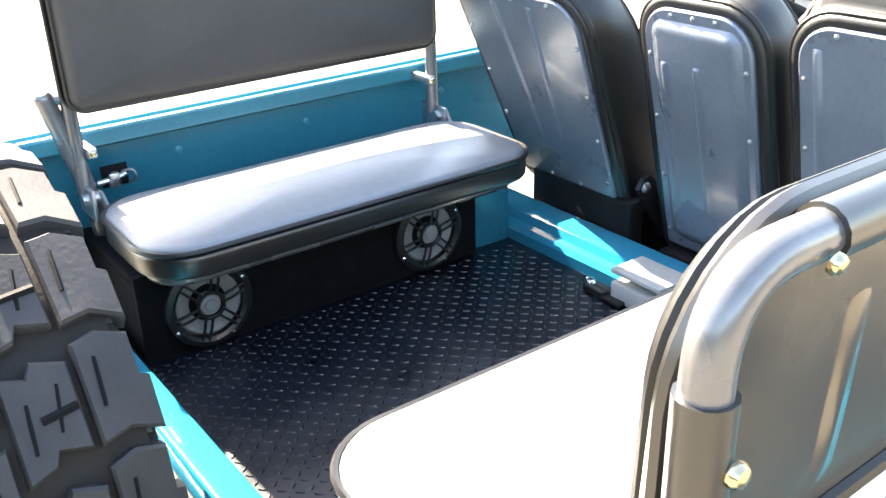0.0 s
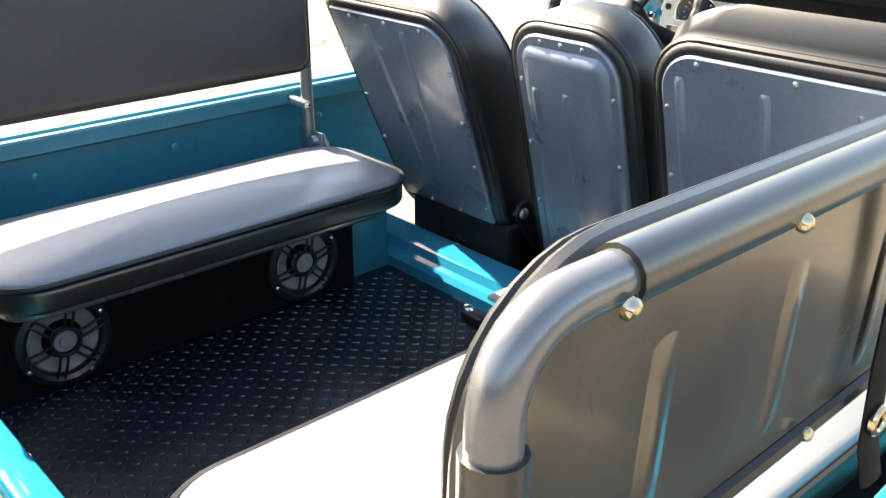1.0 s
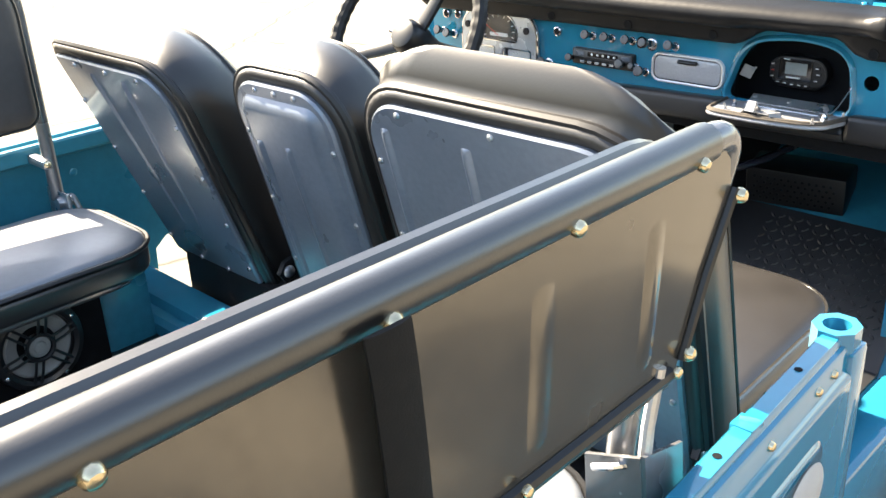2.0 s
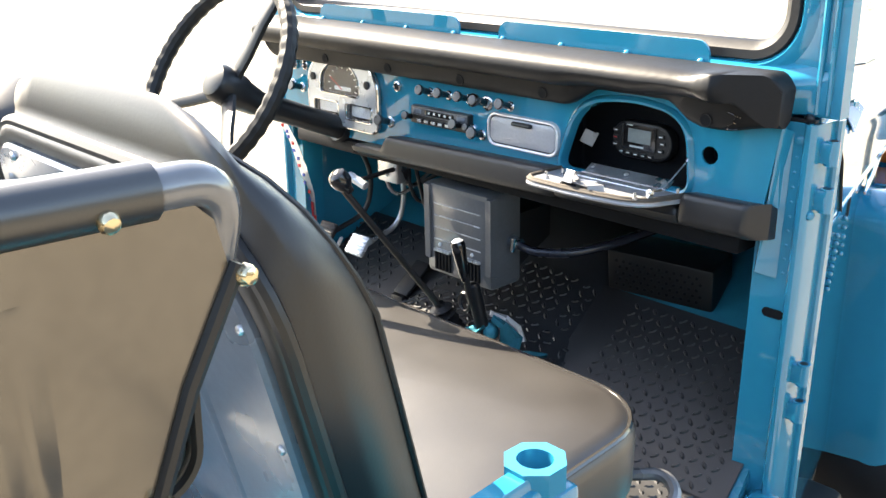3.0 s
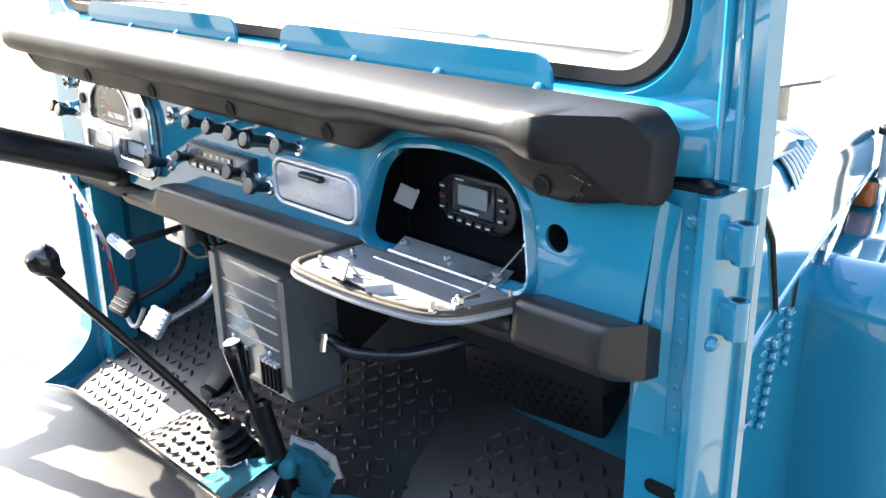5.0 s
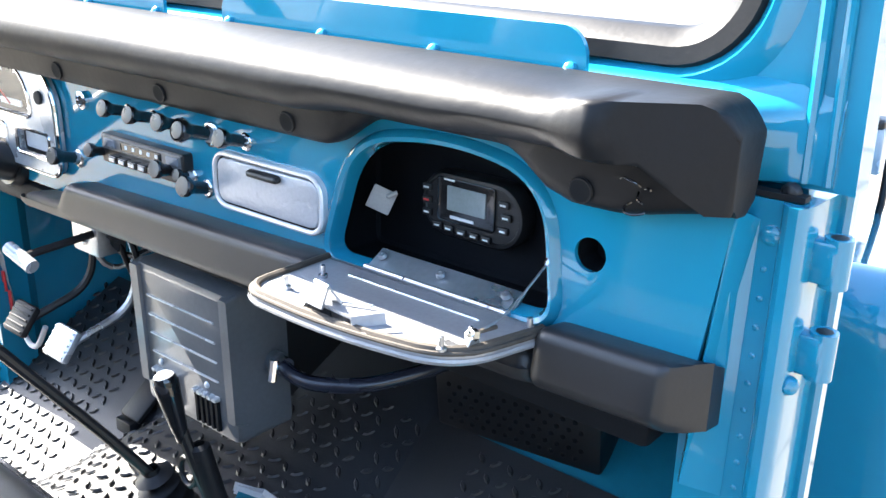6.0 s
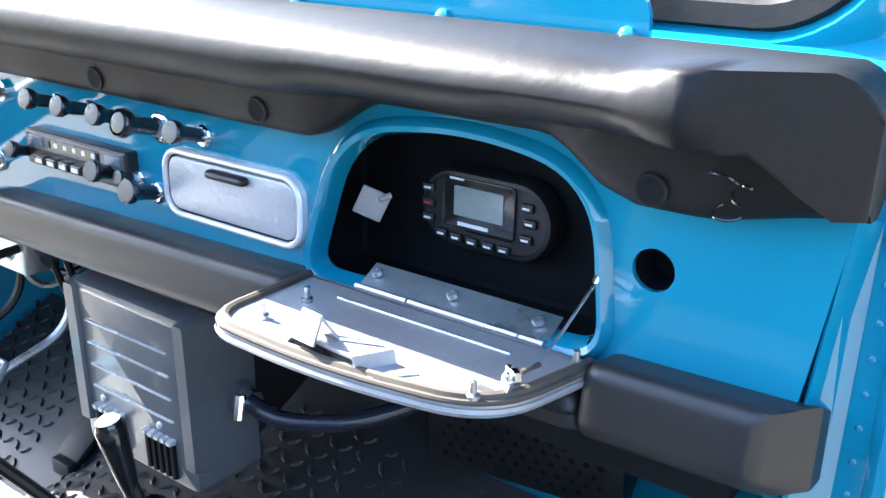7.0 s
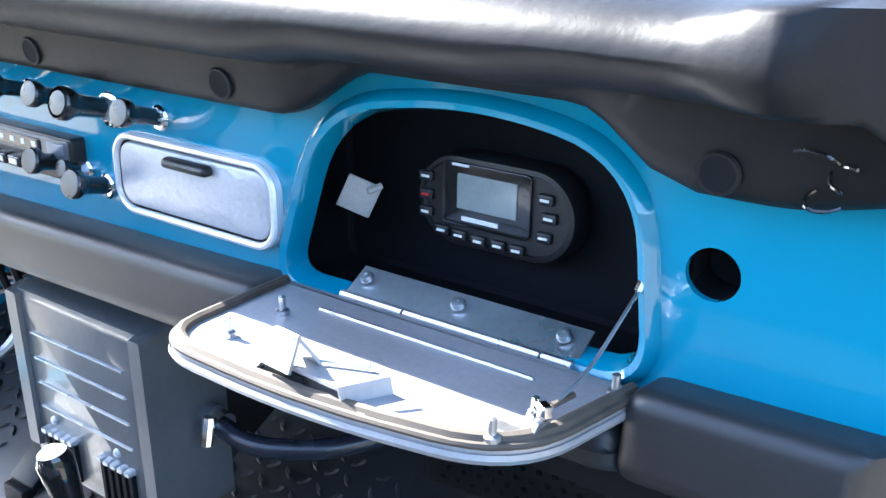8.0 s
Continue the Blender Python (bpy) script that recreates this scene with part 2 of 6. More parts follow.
def rounded(corners, seg=8):
    """A polygon of (u, v, radius) corners with its corners rounded, counter-clockwise."""
    out, k = [], len(corners)
    for i in range(k):
        p = Vector(corners[i][:2])
        a, c = Vector(corners[i - 1][:2]) - p, Vector(corners[(i + 1) % k][:2]) - p
        d = min(corners[i][2], a.length * 0.48, c.length * 0.48)
        q, e = p + a.normalized() * d, p + c.normalized() * d
        for j in range(seg + 1):
            t = j / seg
            m = q * (1 - t) ** 2 + p * 2 * t * (1 - t) + e * t * t
            out.append((m.x, m.y))
    return out


def smooth_step(x, a, b):
    t = min(1, max(0, (x - a) / (b - a)))
    return t * t * (3 - 2 * t)


def inset(loop, d):
    """A loop of 2D points drawn in by d along its normals (counter-clockwise loop)."""
    k, out = len(loop), []
    for i in range(k):
        p, a, c = Vector(loop[i]), Vector(loop[i - 1]), Vector(loop[(i + 1) % k])
        e = c - a
        nrm = Vector((-e.y, e.x)).normalized() if e.length > 1e-9 else Vector((0, 0))
        out.append((p.x + nrm.x * d, p.y + nrm.y * d))
    return out


def layers(rings, place, bm=None, cap0=True, cap1=True):
    """Skins loops of 2D points with a height each: rings of (loop, h); place(u, v, h) gives the point."""
    b = bm or bmesh.new()
    vs = [[b.verts.new(place(u, v, h)) for u, v in loop] for loop, h in rings]
    k = len(vs[0])
    for a, c in zip(vs, vs[1:]):
        for j in range(k):
            b.faces.new((a[j], a[(j + 1) % k], c[(j + 1) % k], c[j]))
    if cap0:
        b.faces.new(vs[0][::-1])
    if cap1:
        b.faces.new(vs[-1])
    return b


def pillow(loop, h0, h1, edge, crown, place, bm=None, rounds=5, waist=0.0):
    """A stuffed slab over a loop: rounded edges of that size, and a crowned top."""
    rings = []
    for i in range(rounds):
        a = math.pi / 2 * i / (rounds - 1)
        rings.append((inset(loop, edge * 0.6 * (1 - math.sin(a))), h0 + edge * 0.6 * (1 - math.cos(a))))
    for i in range(rounds):
        a = math.pi / 2 * i / (rounds - 1)
        rings.append((inset(loop, edge * (1 - math.cos(a))), h1 - edge + edge * math.sin(a)))
    cu = sum(p[0] for p in loop) / len(loop)
    cv = sum(p[1] for p in loop) / len(loop)
    last = rings[-1][0]
    for s in (0.85, 0.65, 0.42, 0.2, 0.05):
        rings.append(([(cu + (u - cu) * s, cv + (v - cv) * s) for u, v in last], h1 + crown * (1 - s * s)))
    return layers(rings, place, bm)


def plate(loops, place, h0, h1, bm=None):
    """A flat sheet with holes: the first loop is the outline, the others its openings, between the heights h0 and h1."""
    b = bm or bmesh.new()
    tmp = bmesh.new()
    edges = []
    for loop in loops:
        vs = [tmp.verts.new((u, v, 0)) for u, v in loop]
        edges += [tmp.edges.new((vs[i], vs[(i + 1) % len(vs)])) for i in range(len(vs))]
    bmesh.ops.triangle_fill(tmp, use_beauty=True, use_dissolve=False, edges=edges)
    tmp.verts.index_update()
    lo = [b.verts.new(place(v.co.x, v.co.y, h0)) for v in tmp.verts]
    hi = [b.verts.new(place(v.co.x, v.co.y, h1)) for v in tmp.verts]
    for f in tmp.faces:
        ids = [v.index for v in f.verts]
        b.faces.new([lo[i] for i in ids])
        b.faces.new([hi[i] for i in reversed(ids)])
    for e in tmp.edges:
        if len(e.link_faces) == 1:
            i, j = e.verts[0].index, e.verts[1].index
            b.faces.new((lo[i], lo[j], hi[j], hi[i]))
    tmp.free()
    return b


def lathe(profile, origin, axis, n=24, bm=None):
    """Turns (radius, distance along the axis) round the axis."""
    b = bm or bmesh.new()
    d = Vector(axis).normalized()
    u = d.orthogonal().normalized()
    w = d.cross(u)
    o = Vector(origin)
    rings = []
    for r, s in profile:
        if r < 1e-6:
            rings.append([b.verts.new(o + d * s)])
        else:
            rings.append([b.verts.new(o + d * s + (u * math.cos(2 * math.pi * j / n) + w * math.sin(2 * math.pi * j / n)) * r) for j in range(n)])
    for a, c in zip(rings, rings[1:]):
        for j in range(n):
            q = [a[j % len(a)], a[(j + 1) % len(a)], c[(j + 1) % len(c)], c[j % len(c)]]
            q = [v for i, v in enumerate(q) if v not in q[:i]]
            if len(q) > 2:
                b.faces.new(q)
    return b


def sweep_x(profile, x0, x1, bm=None, seg=1, shape=None):
    """A closed (y, z) profile carried along x; shape(y, z, t) may change it on the way."""
    b = bm or bmesh.new()
    rings = []
    for i in range(seg + 1):
        t = i / seg
        pts = [(shape(y, z, t) if shape else (x0 + (x1 - x0) * t, y, z)) for y, z in profile]
        rings.append([b.verts.new(p) for p in pts])
    k = len(profile)
    for a, c in zip(rings, rings[1:]):
        for j in range(k):
            b.faces.new((a[j], a[(j + 1) % k], c[(j + 1) % k], c[j]))
    b.faces.new(rings[0][::-1])
    b.faces.new(rings[-1])
    return b


def sheet(corners, thick, bm=None, bevel=0.0):
    """A four-cornered sheet, thickened to the side away from its normal."""
    b = bmesh.new()
    c = [Vector(p) for p in corners]
    nrm = (c[1] - c[0]).cross(c[3] - c[0]).normalized()
    top = [b.verts.new(p) for p in c]
    low = [b.verts.new(p - nrm * thick) for p in c]
    b.faces.new(top)
    b.faces.new(low[::-1])
    for i in range(4):
        b.faces.new((top[i], low[i], low[(i + 1) % 4], top[(i + 1) % 4]))
    if bevel:
        bmesh.ops.bevel(b, geom=b.edges[:], offset=bevel, segments=2, affect="EDGES", profile=0.5)
    return merge(bm, b)


def ring_of(loop, place, h, r, n=6, bm=None):
    """A bead that follows a closed loop."""
    return tube([place(u, v, h) for u, v in loop], r, n, bm, closed=True)


def stud(origin, axis, r, h, bm=None, n=10):
    """A domed screw or rivet head."""
    return lathe([(r, -0.001), (r, h * 0.35), (r * 0.75, h * 0.8), (r * 0.3, h), (0, h)], origin, axis, n, bm)


# ---------------------------------------------------------------- ground
g = bmesh.new()
bmesh.ops.create_grid(g, x_segments=40, y_segments=40, size=400)
solo("ground", g, CONCRETE, (0, 0, 0), "pale sunlit concrete yard with hairline cracks", "ground", kind="structure", smooth=0)

# plain dark walls, unseen, added behind and beside the viewer to block light
WALL = mat("dark_block_wall", (0.055, 0.055, 0.048), 0.8, vary=0.2, scale=2, bump=0.2, bump_scale=30, spec=0.2)
solo("light_block_east", block(13.0, 13.3, -14.0, 18.0, 0.0, 4.0, 0.02), WALL, (13.15, 2.0, 0), "unseen plain dark wall, added to cut light and reflections", "wall", kind="structure")
solo("light_block_south", block(-6.0, 13.0, -14.0, -13.7, 0.0, 4.0, 0.02), WALL, (3.5, -13.85, 0), "unseen plain dark wall, added to cut light and reflections", "wall", kind="structure")


# ---------------------------------------------------------------- vehicle body
FLOOR, RAIL = 0.81, 1.16          # load floor and top of the tub sides
FOOT = 0.735                      # front footwell
DASH = 2.03                       # dashboard face
body = thing("vehicle_body", (0, 0.25, 0.45), "turquoise blue open-topped off-road vehicle body, doors removed", "vehicle body")


def xr(y):
    """Middle of the right side rail, which closes in a little towards the front."""
    return 0.745 - 0.045 * (y - 0.32)


def xl(y):
    return -0.765


def side(sign, mid, y0, y1):
    """A tub side: outer skin, inner skin and the rolled rail on top."""
    s = sign
    def at(dx, y, z):
        return (mid(y) + s * dx, y, z)
    prof = [(-0.030, RAIL - 0.030), (-0.030, RAIL - 0.004), (-0.026, RAIL), (-0.014, RAIL), (-0.012, RAIL - 0.020), (0.010, RAIL - 0.020), (0.012, RAIL),
            (0.024, RAIL), (0.030, RAIL - 0.006), (0.032, RAIL - 0.05), (0.034, 0.55), (0.026, 0.55), (0.022, RAIL - 0.05), (-0.004, RAIL - 0.030)]
    b = bmesh.new()
    rings = []
    stations = [(y0 + (y1 - 0.17 - y0) * i / 8, 0.55) for i in range(9)] + [(y1 - 0.15, 0.845), (y1 - 0.12, 0.868), (y1, 0.885)]
    for y, low in stations:         # the lower edge rises in front, at the door opening
        rings.append([b.verts.new(at(dx, y, max(z, low))) for dx, z in prof])
    k = len(prof)
    for a, c in zip(rings, rings[1:]):
        for j in range(k):
            b.faces.new((a[j], a[(j + 1) % k], c[(j + 1) % k], c[j]))
    b.faces.new(rings[0][::-1])
    b.faces.new(rings[-1])
    return b


part("side_panel", side(-1, xl, 0.195, 1.47), PAINT_IN, body, "turquoise tub side with rolled rail")


# near side: a narrow flat rail with an outward step, over a flanged outer skin
RAIL_R = 1.132


def xo(y):
    """Middle of the near rail."""
    return 0.7145 - 0.055 * (y - 1.22)


b = bmesh.new()
prof = [(-0.012, RAIL_R - 0.05), (-0.012, RAIL_R - 0.003), (-0.009, RAIL_R), (0.010, RAIL_R), (0.012, RAIL_R - 0.003), (0.0125, RAIL_R - 0.010), (0.017, RAIL_R - 0.012), (0.019, RAIL_R - 0.016),
        (0.019, RAIL_R - 0.040), (0.021, RAIL_R - 0.043), (0.025, RAIL_R - 0.047), (0.027, RAIL_R - 0.055), (0.029, 0.55), (0.021, 0.55), (0.012, RAIL_R - 0.06)]
rings = []
for i in range(9):
    y = 0.225 + 1.150 * i / 8
    rings.append([b.verts.new((xo(y) + dx, y, z)) for dx, z in prof])
for a, c in zip(rings, rings[1:]):
    for j in range(len(prof)):
        b.faces.new((a[j], a[(j + 1) % len(prof)], c[(j + 1) % len(prof)], c[j]))
b.faces.new(rings[0][::-1])
b.faces.new(rings[-1])
part("side_panel", b, PAINT, body, "turquoise tub side with narrow rail")
# raised field and round opening low on the outer skin
part("pressed_field", layers([(rrect(0.60, 1.30, 0.70, RAIL_R - 0.085, 0.03), 0.0), (rrect(0.603, 1.297, 0.703, RAIL_R - 0.088, 0.03), 0.0025)], lambda u, v, h: (xo(u) + 0.0275 + h, u, v)), PAINT, body)
# pale disc stands for sunlit ground seen through the opening
part("ground_view_disc", layers([([(1.245 + 0.055 * math.cos(a), 0.985 + 0.045 * math.sin(a)) for a in np.linspace(0, 2 * math.pi, 28, endpoint=False)], 0.0055), ([(1.245 + 0.052 * math.cos(a), 0.985 + 0.042 * math.sin(a)) for a in np.linspace(0, 2 * math.pi, 28, endpoint=False)], 0.0075)], lambda u, v, h: (xo(u) + 0.0275 + h, u, v)), PAPER, body, "pale disc for the sunlit ground seen through a round opening")
# rear corners and the low sill under the tailgate opening
part("rear_corner", block(-0.795, -0.655, 0.205, 0.245, 0.55, RAIL - 0.02, 0.012), PAINT, body)
part("rear_corner", block(0.64, 0.79, 0.195, 0.235, 0.55, RAIL - 0.02, 0.012), PAINT, body)
part("rear_sill", block(-0.66, 0.66, 0.234, 0.288, 0.55, 0.860, 0.006, 3), PAINT, body, "turquoise painted sill")
part("floor_panel", block(-0.745, 0.745, 0.286, 1.21, FLOOR - 0.03, FLOOR - 0.004), PAINT_IN, body)
part("underbody", block(-0.60, 0.60, 0.30, 2.40, 0.42, 0.585, 0.02), RUBBER, body)
# step down from the load floor to the seats
part("crossmember", sweep_x([(1.135, FLOOR - 0.02), (1.135, 0.835), (1.145, 0.845), (1.165, 0.845), (1.172, 0.862), (1.182, 0.868), (1.235, 0.868), (1.245, 0.86), (1.25, FOOT - 0.02), (1.235, FOOT - 0.02), (1.225, FLOOR - 0.02)], -0.745, 0.70), PAINT, body, "turquoise pressed cross member")
part("wheel_arch_front", block(-0.745, -0.485, 1.035, 1.137, FLOOR - 0.01, 0.985, 0.01), PAINT_IN, body)
# front floor, toe board and tunnel
part("front_floor", block(-0.60, 0.585, 1.24, 2.20, FOOT - 0.03, FOOT - 0.004), PAINT_IN, body)
part("toe_board", sheet([(-0.59, 1.98, FOOT - 0.004), (0.59, 1.98, FOOT - 0.004), (0.505, 2.44, 1.012), (-0.505, 2.44, 1.012)], 0.02), PAINT_IN, body)
part("firewall", block(-0.50, 0.50, 2.44, 2.455, 0.55, 1.28), PAINT, body, "turquoise firewall")
for s in (-1, 1):
    part("door_sill", block(min(s * 0.585, s * 0.665), max(s * 0.585, s * 0.665), 1.40, 2.06, 0.55, 0.748, 0.012), PAINT, body)
    # hinge post below the windscreen: inner face, rolled bead, hinge recess and outer edge
    prof = [(0.548, 2.048), (0.5985, 2.052), (0.6015, 2.046), (0.606, 2.042), (0.612, 2.042), (0.616, 2.046), (0.618, 2.056), (0.6185, 2.080), (0.620, 2.098), (0.624, 2.098), (0.6275, 2.101), (0.6275, 2.112), (0.60, 2.14), (0.548, 2.10)]
    b = bmesh.new()
    lo, hi = [[b.verts.new((s * x, y, z)) for x, y in prof] for z in (0.60, 1.316)]
    b.faces.new(lo[::-1])
    b.faces.new(hi)
    for j in range(len(prof)):
        b.faces.new((lo[j], lo[(j + 1) % len(prof)], hi[(j + 1) % len(prof)], hi[j]))
    part("hinge_post", b, PAINT, body)
    part("post_gusset", sheet([(s * 0.560, 2.030, 1.10), (s * 0.584, 2.050, 1.090), (s * 0.586, 2.050, 1.302), (s * 0.577, 2.030, 1.312)] if s > 0 else
                              [(s * 0.584, 2.050, 1.090), (s * 0.560, 2.030, 1.10), (s * 0.577, 2.030, 1.312), (s * 0.586, 2.050, 1.302)], 0.004), PAINT, body)
    # cowl side running forward and inward, with a raised seam along its upper edge
    def cside(y, z, out=0.0):
        return (s * (0.600 - 0.29 * (y - 2.15) + out), y, z)
    k = 1 if s > 0 else -1
    part("cowl_side", sheet([cside(2.105, 0.55), cside(2.68, 0.55), cside(2.64, 1.120), cside(2.105, 1.315)][::k], 0.02), PAINT, body)
    part("seam_flange", tube([cside(2.118, 1.141, 0.003), cside(2.27, 1.140, 0.003), cside(2.42, 1.137, 0.003), cside(3.2, 1.108, 0.018)], 0.0035, 6), PAINT, body)
    part("apron_seam", tube([cside(2.412, 1.136, 0.001), cside(2.402, 1.088, 0.001)], 0.0022, 6), RUBBER, body)
    part("lower_seam", tube([cside(2.118, 1.052, 0.001), cside(2.195, 1.045, 0.001)], 0.0016, 6), PAINT, body)
    part("drain_hole", stud(cside(2.201, 1.045, 0.0), (s, 0.3, 0), 0.0035, 0.0012, n=8), RUBBER, body)
slot = moved(pillow(rrect(-0.016, 0.016, -0.007, 0.007, 0.0065), 0, 0.003, 0.001, 0, lambda u, v, h: (u, -h, v)), Matrix.Translation((0.585, 2.0505, 1.037)))
part("slot", slot, GLOVE, body, "dark slot in the post")
# door hinges left on the post
for z in (1.277, 1.211, 0.948, 0.888):
    hinge = part("door_hinge", block(0.608, 0.634, 2.062, 2.080, z - 0.015, z + 0.015, 0.003), PAINT, body)
    part("hinge_barrel", tube([(0.631, 2.072, z - 0.017), (0.631, 2.072, z + 0.017)], 0.0095, 14), PAINT, hinge)
    part("hinge_pin_hole", lathe([(0.006, 0.0), (0.0, 0.0005)], (0.631, 2.072, z + 0.0172), (0, 0, 1), 10), RUBBER, hinge)
for i in range(9):
    part("spot_weld", stud((0.592, 2.0515, 1.10 + 0.021 * i), (0, -1, 0), 0.0025, 0.0012, n=6), PAINT, body)
bm = bmesh.new()
stud((0.594, 2.051, 1.292), (0, -1, 0), 0.007, 0.003, bm)
part("post_bolt", stud((0.618, 2.056, 1.190), (1, -1, 0), 0.007, 0.006), PAINT, body)
part("post_bolt", bm, PAINT, body)
# cowl top, bonnet and front wings
part("cowl_top", sheet([(-0.60, 2.10, 1.335), (0.60, 2.10, 1.335), (0.545, 2.33, 1.312), (-0.545, 2.33, 1.312)], 0.02, bevel=0.006), PAINT, body)
def bonnet_ring(y):
    """Half section of the bonnet and cowl: upright side, round shoulder and slightly crowned top."""
    t = (y - 2.14) / (3.30 - 2.14)
    w = 0.603 - 0.29 * (y - 2.15) + 0.02 * t * t
    top = 1.322 - 0.105 * t - 0.02 * t * t
    low = 1.140 - 0.035 * t
    out = [(w, low), (w, top - 0.080)]
    for i in range(1, 7):
        a = math.pi / 2 * i / 6
        out.append((w - 0.062 * (1 - math.cos(a)), top - 0.080 + 0.070 * math.sin(a)))
    return out + [(w * 0.6, top + 0.001), (w * 0.3, top + 0.009), (0, top + 0.012)]


def joint(z):
    """Where the bonnet begins: its rear edge leans back as it rises."""
    k = max(0.0, min(1.0, (z - 1.135) / 0.125))
    return 2.272 - 0.088 * k ** 1.6


def bonnet_skin(ys, from_joint):
    b = bmesh.new()
    rings = []
    for i, y in enumerate(ys):
        half = bonnet_ring(min(y, 3.29))
        if y == 3.30:
            half = [(x * 0.97, z - 0.012) for x, z in half]
        pts = []
        for x, z in half:
            yy = y
            if i == (0 if from_joint else len(ys) - 1):
                yy = joint(z) + (0.003 if from_joint else -0.003)
                x += 0.29 * (y - yy)
            pts.append((x, yy, z))
        rings.append([b.verts.new(p) for p in pts] + [b.verts.new((-x, y_, z)) for x, y_, z in pts[-2::-1]])
    for a, c in zip(rings, rings[1:]):
        for j in range(len(a) - 1):
            b.faces.new((a[j], a[j + 1], c[j + 1], c[j]))
    if from_joint:
        b.faces.new(rings[-1])
    return b


part("cowl_shoulder", bonnet_skin((2.118, 2.15, 2.23), False), PAINT, body)
part("bonnet", bonnet_skin((2.23, 2.30, 2.42, 2.54, 2.7, 2.9, 3.1, 3.24, 3.29, 3.30), True), PAINT, body, "turquoise bonnet in full sun")
half = [(x + 0.29 * (2.23 - joint(z)) + 0.0012, joint(z), z + 0.0012) for x, z in bonnet_ring(2.23)]
part("bonnet_gap", tube(half + [(-x, y, z) for x, y, z in half[-2::-1]], 0.0032, 6), RUBBER, body, "black gap behind the bonnet")
part("front_panel", block(-0.30, 0.30, 3.28, 3.32, 0.60, 1.12, 0.01), PAINT, body)
for s in (-1, 1):
    b = bmesh.new()
    rings = []
    # wing: flat rear face with rounded edges, flat top, rolled outer edge, round wheel cut
    for y, ins in ((2.528, 0.090), (2.5285, 0.080), (2.531, 0.066), (2.536, 0.052), (2.544, 0.038), (2.555, 0.025), (2.570, 0.013), (2.588, 0.004), (2.605, 0.0), (2.625, 0.0), (2.626, 0.0), (2.66, 0.0), (2.72, 0.0), (2.80, 0.0), (2.92, 0.0), (3.05, 0.0), (3.17, 0.004), (3.26, 0.012), (3.34, 0.03), (3.38, 0.06)):
        top = 1.092 - ins * 0.6 - 0.12 * max(0, y - 2.6) - 0.10 * max(0, y - 3.1) ** 1.5
        cut_z = 0.50 + math.sqrt(max(0, 0.42 ** 2 - (y - 2.965) ** 2)) * 0.95
        low = min(cut_z if y > 2.6255 else 0.48, top - 0.09)
        ed = 0.640 - ins
        inner = 0.44 - 0.26 * (y - 2.53)
        prof = [(inner, low if y < 2.6255 else top - 0.05), (inner, top), (ed - 0.075, top + 0.004), (ed - 0.045, top - 0.001), (ed - 0.022, top - 0.012), (ed - 0.007, top - 0.032), (ed, top - 0.06), (ed + 0.002, low), (ed - 0.016, low)]
        rings.append([b.verts.new((s * x, y + (0.12 * max(0, 1.06 - z) if y < 2.6255 else 0), z)) for x, z in prof])
    b.faces.new(rings[0])
    for a, c in zip(rings, rings[1:]):
        for j in range(len(a) - 1):
            b.faces.new((a[j], a[j + 1], c[j + 1], c[j]))
    part("front_wing", b, PAINT, body)
    part("wheel_well", block(min(s * 0.40, s * 0.42), max(s * 0.40, s * 0.42), 2.53, 3.30, 0.5, 0.98), RUBBER, body)
# side vent louvres in the cowl side
for col, (ya, za, yb, zb) in enumerate(((2.262, 1.012, 2.300, 1.090), (2.375, 1.035, 2.372, 1.098))):
    for i in range(8 - 3 * col):
        t = i / (7 - 3 * col)
        y, z = ya + (yb - ya) * t, za + (zb - za) * t
        b = pillow(rrect(-0.016, 0.016, -0.0042, 0.0042, 0.004), 0.0, 0.0075, 0.004, 0.001, lambda u, v, h: (h, u, v), rounds=3)
        moved(b, Matrix.Translation((0.600 - 0.29 * (y - 2.15), y, z)) @ Matrix.Rotation(radians(16), 4, "Z") @ Matrix.Rotation(radians(-12), 4, "X"))
        part("vent_lip", b, PAINT, body)


# ---------------------------------------------------------------- raised-pattern rubber mats
def tread_pattern(quad, pitch, height, keep=None, size=(0.011, 0.0032)):
    """Small raised lozenges, turned by rows, on a flat four-cornered patch (origin, u vector, v vector)."""
    o, u, v = (Vector(p) for p in quad)
    n = u.cross(v).normalized()
    ul, vl = u.length, v.length
    ud, vd = u.normalized(), v.normalized()
    verts, faces = [], []
    nu, nv = int(ul / pitch), int(vl / pitch)
    for i in range(nu):
        for j in range(nv):
            c = o + ud * (pitch * (i + 0.5)) + vd * (pitch * (j + 0.5))
            if keep and not keep(c):
                continue
            a = radians(45 if (i + j) % 2 else -45)
            d, e = ud * math.cos(a) + vd * math.sin(a), vd * math.cos(a) - ud * math.sin(a)
            k = len(verts)
            L, W = size
            ring = [d * L, d * L * 0.45 + e * W, -d * L * 0.45 + e * W, -d * L, -d * L * 0.45 - e * W, d * L * 0.45 - e * W]
            verts += [c + p for p in ring] + [c + p * 0.6 + n * height for p in ring]
            for q in range(6):
                faces.append((k + q, k + (q + 1) % 6, k + 6 + (q + 1) % 6, k + 6 + q))
            faces.append(tuple(range(k + 6, k + 12)))
    return verts, faces


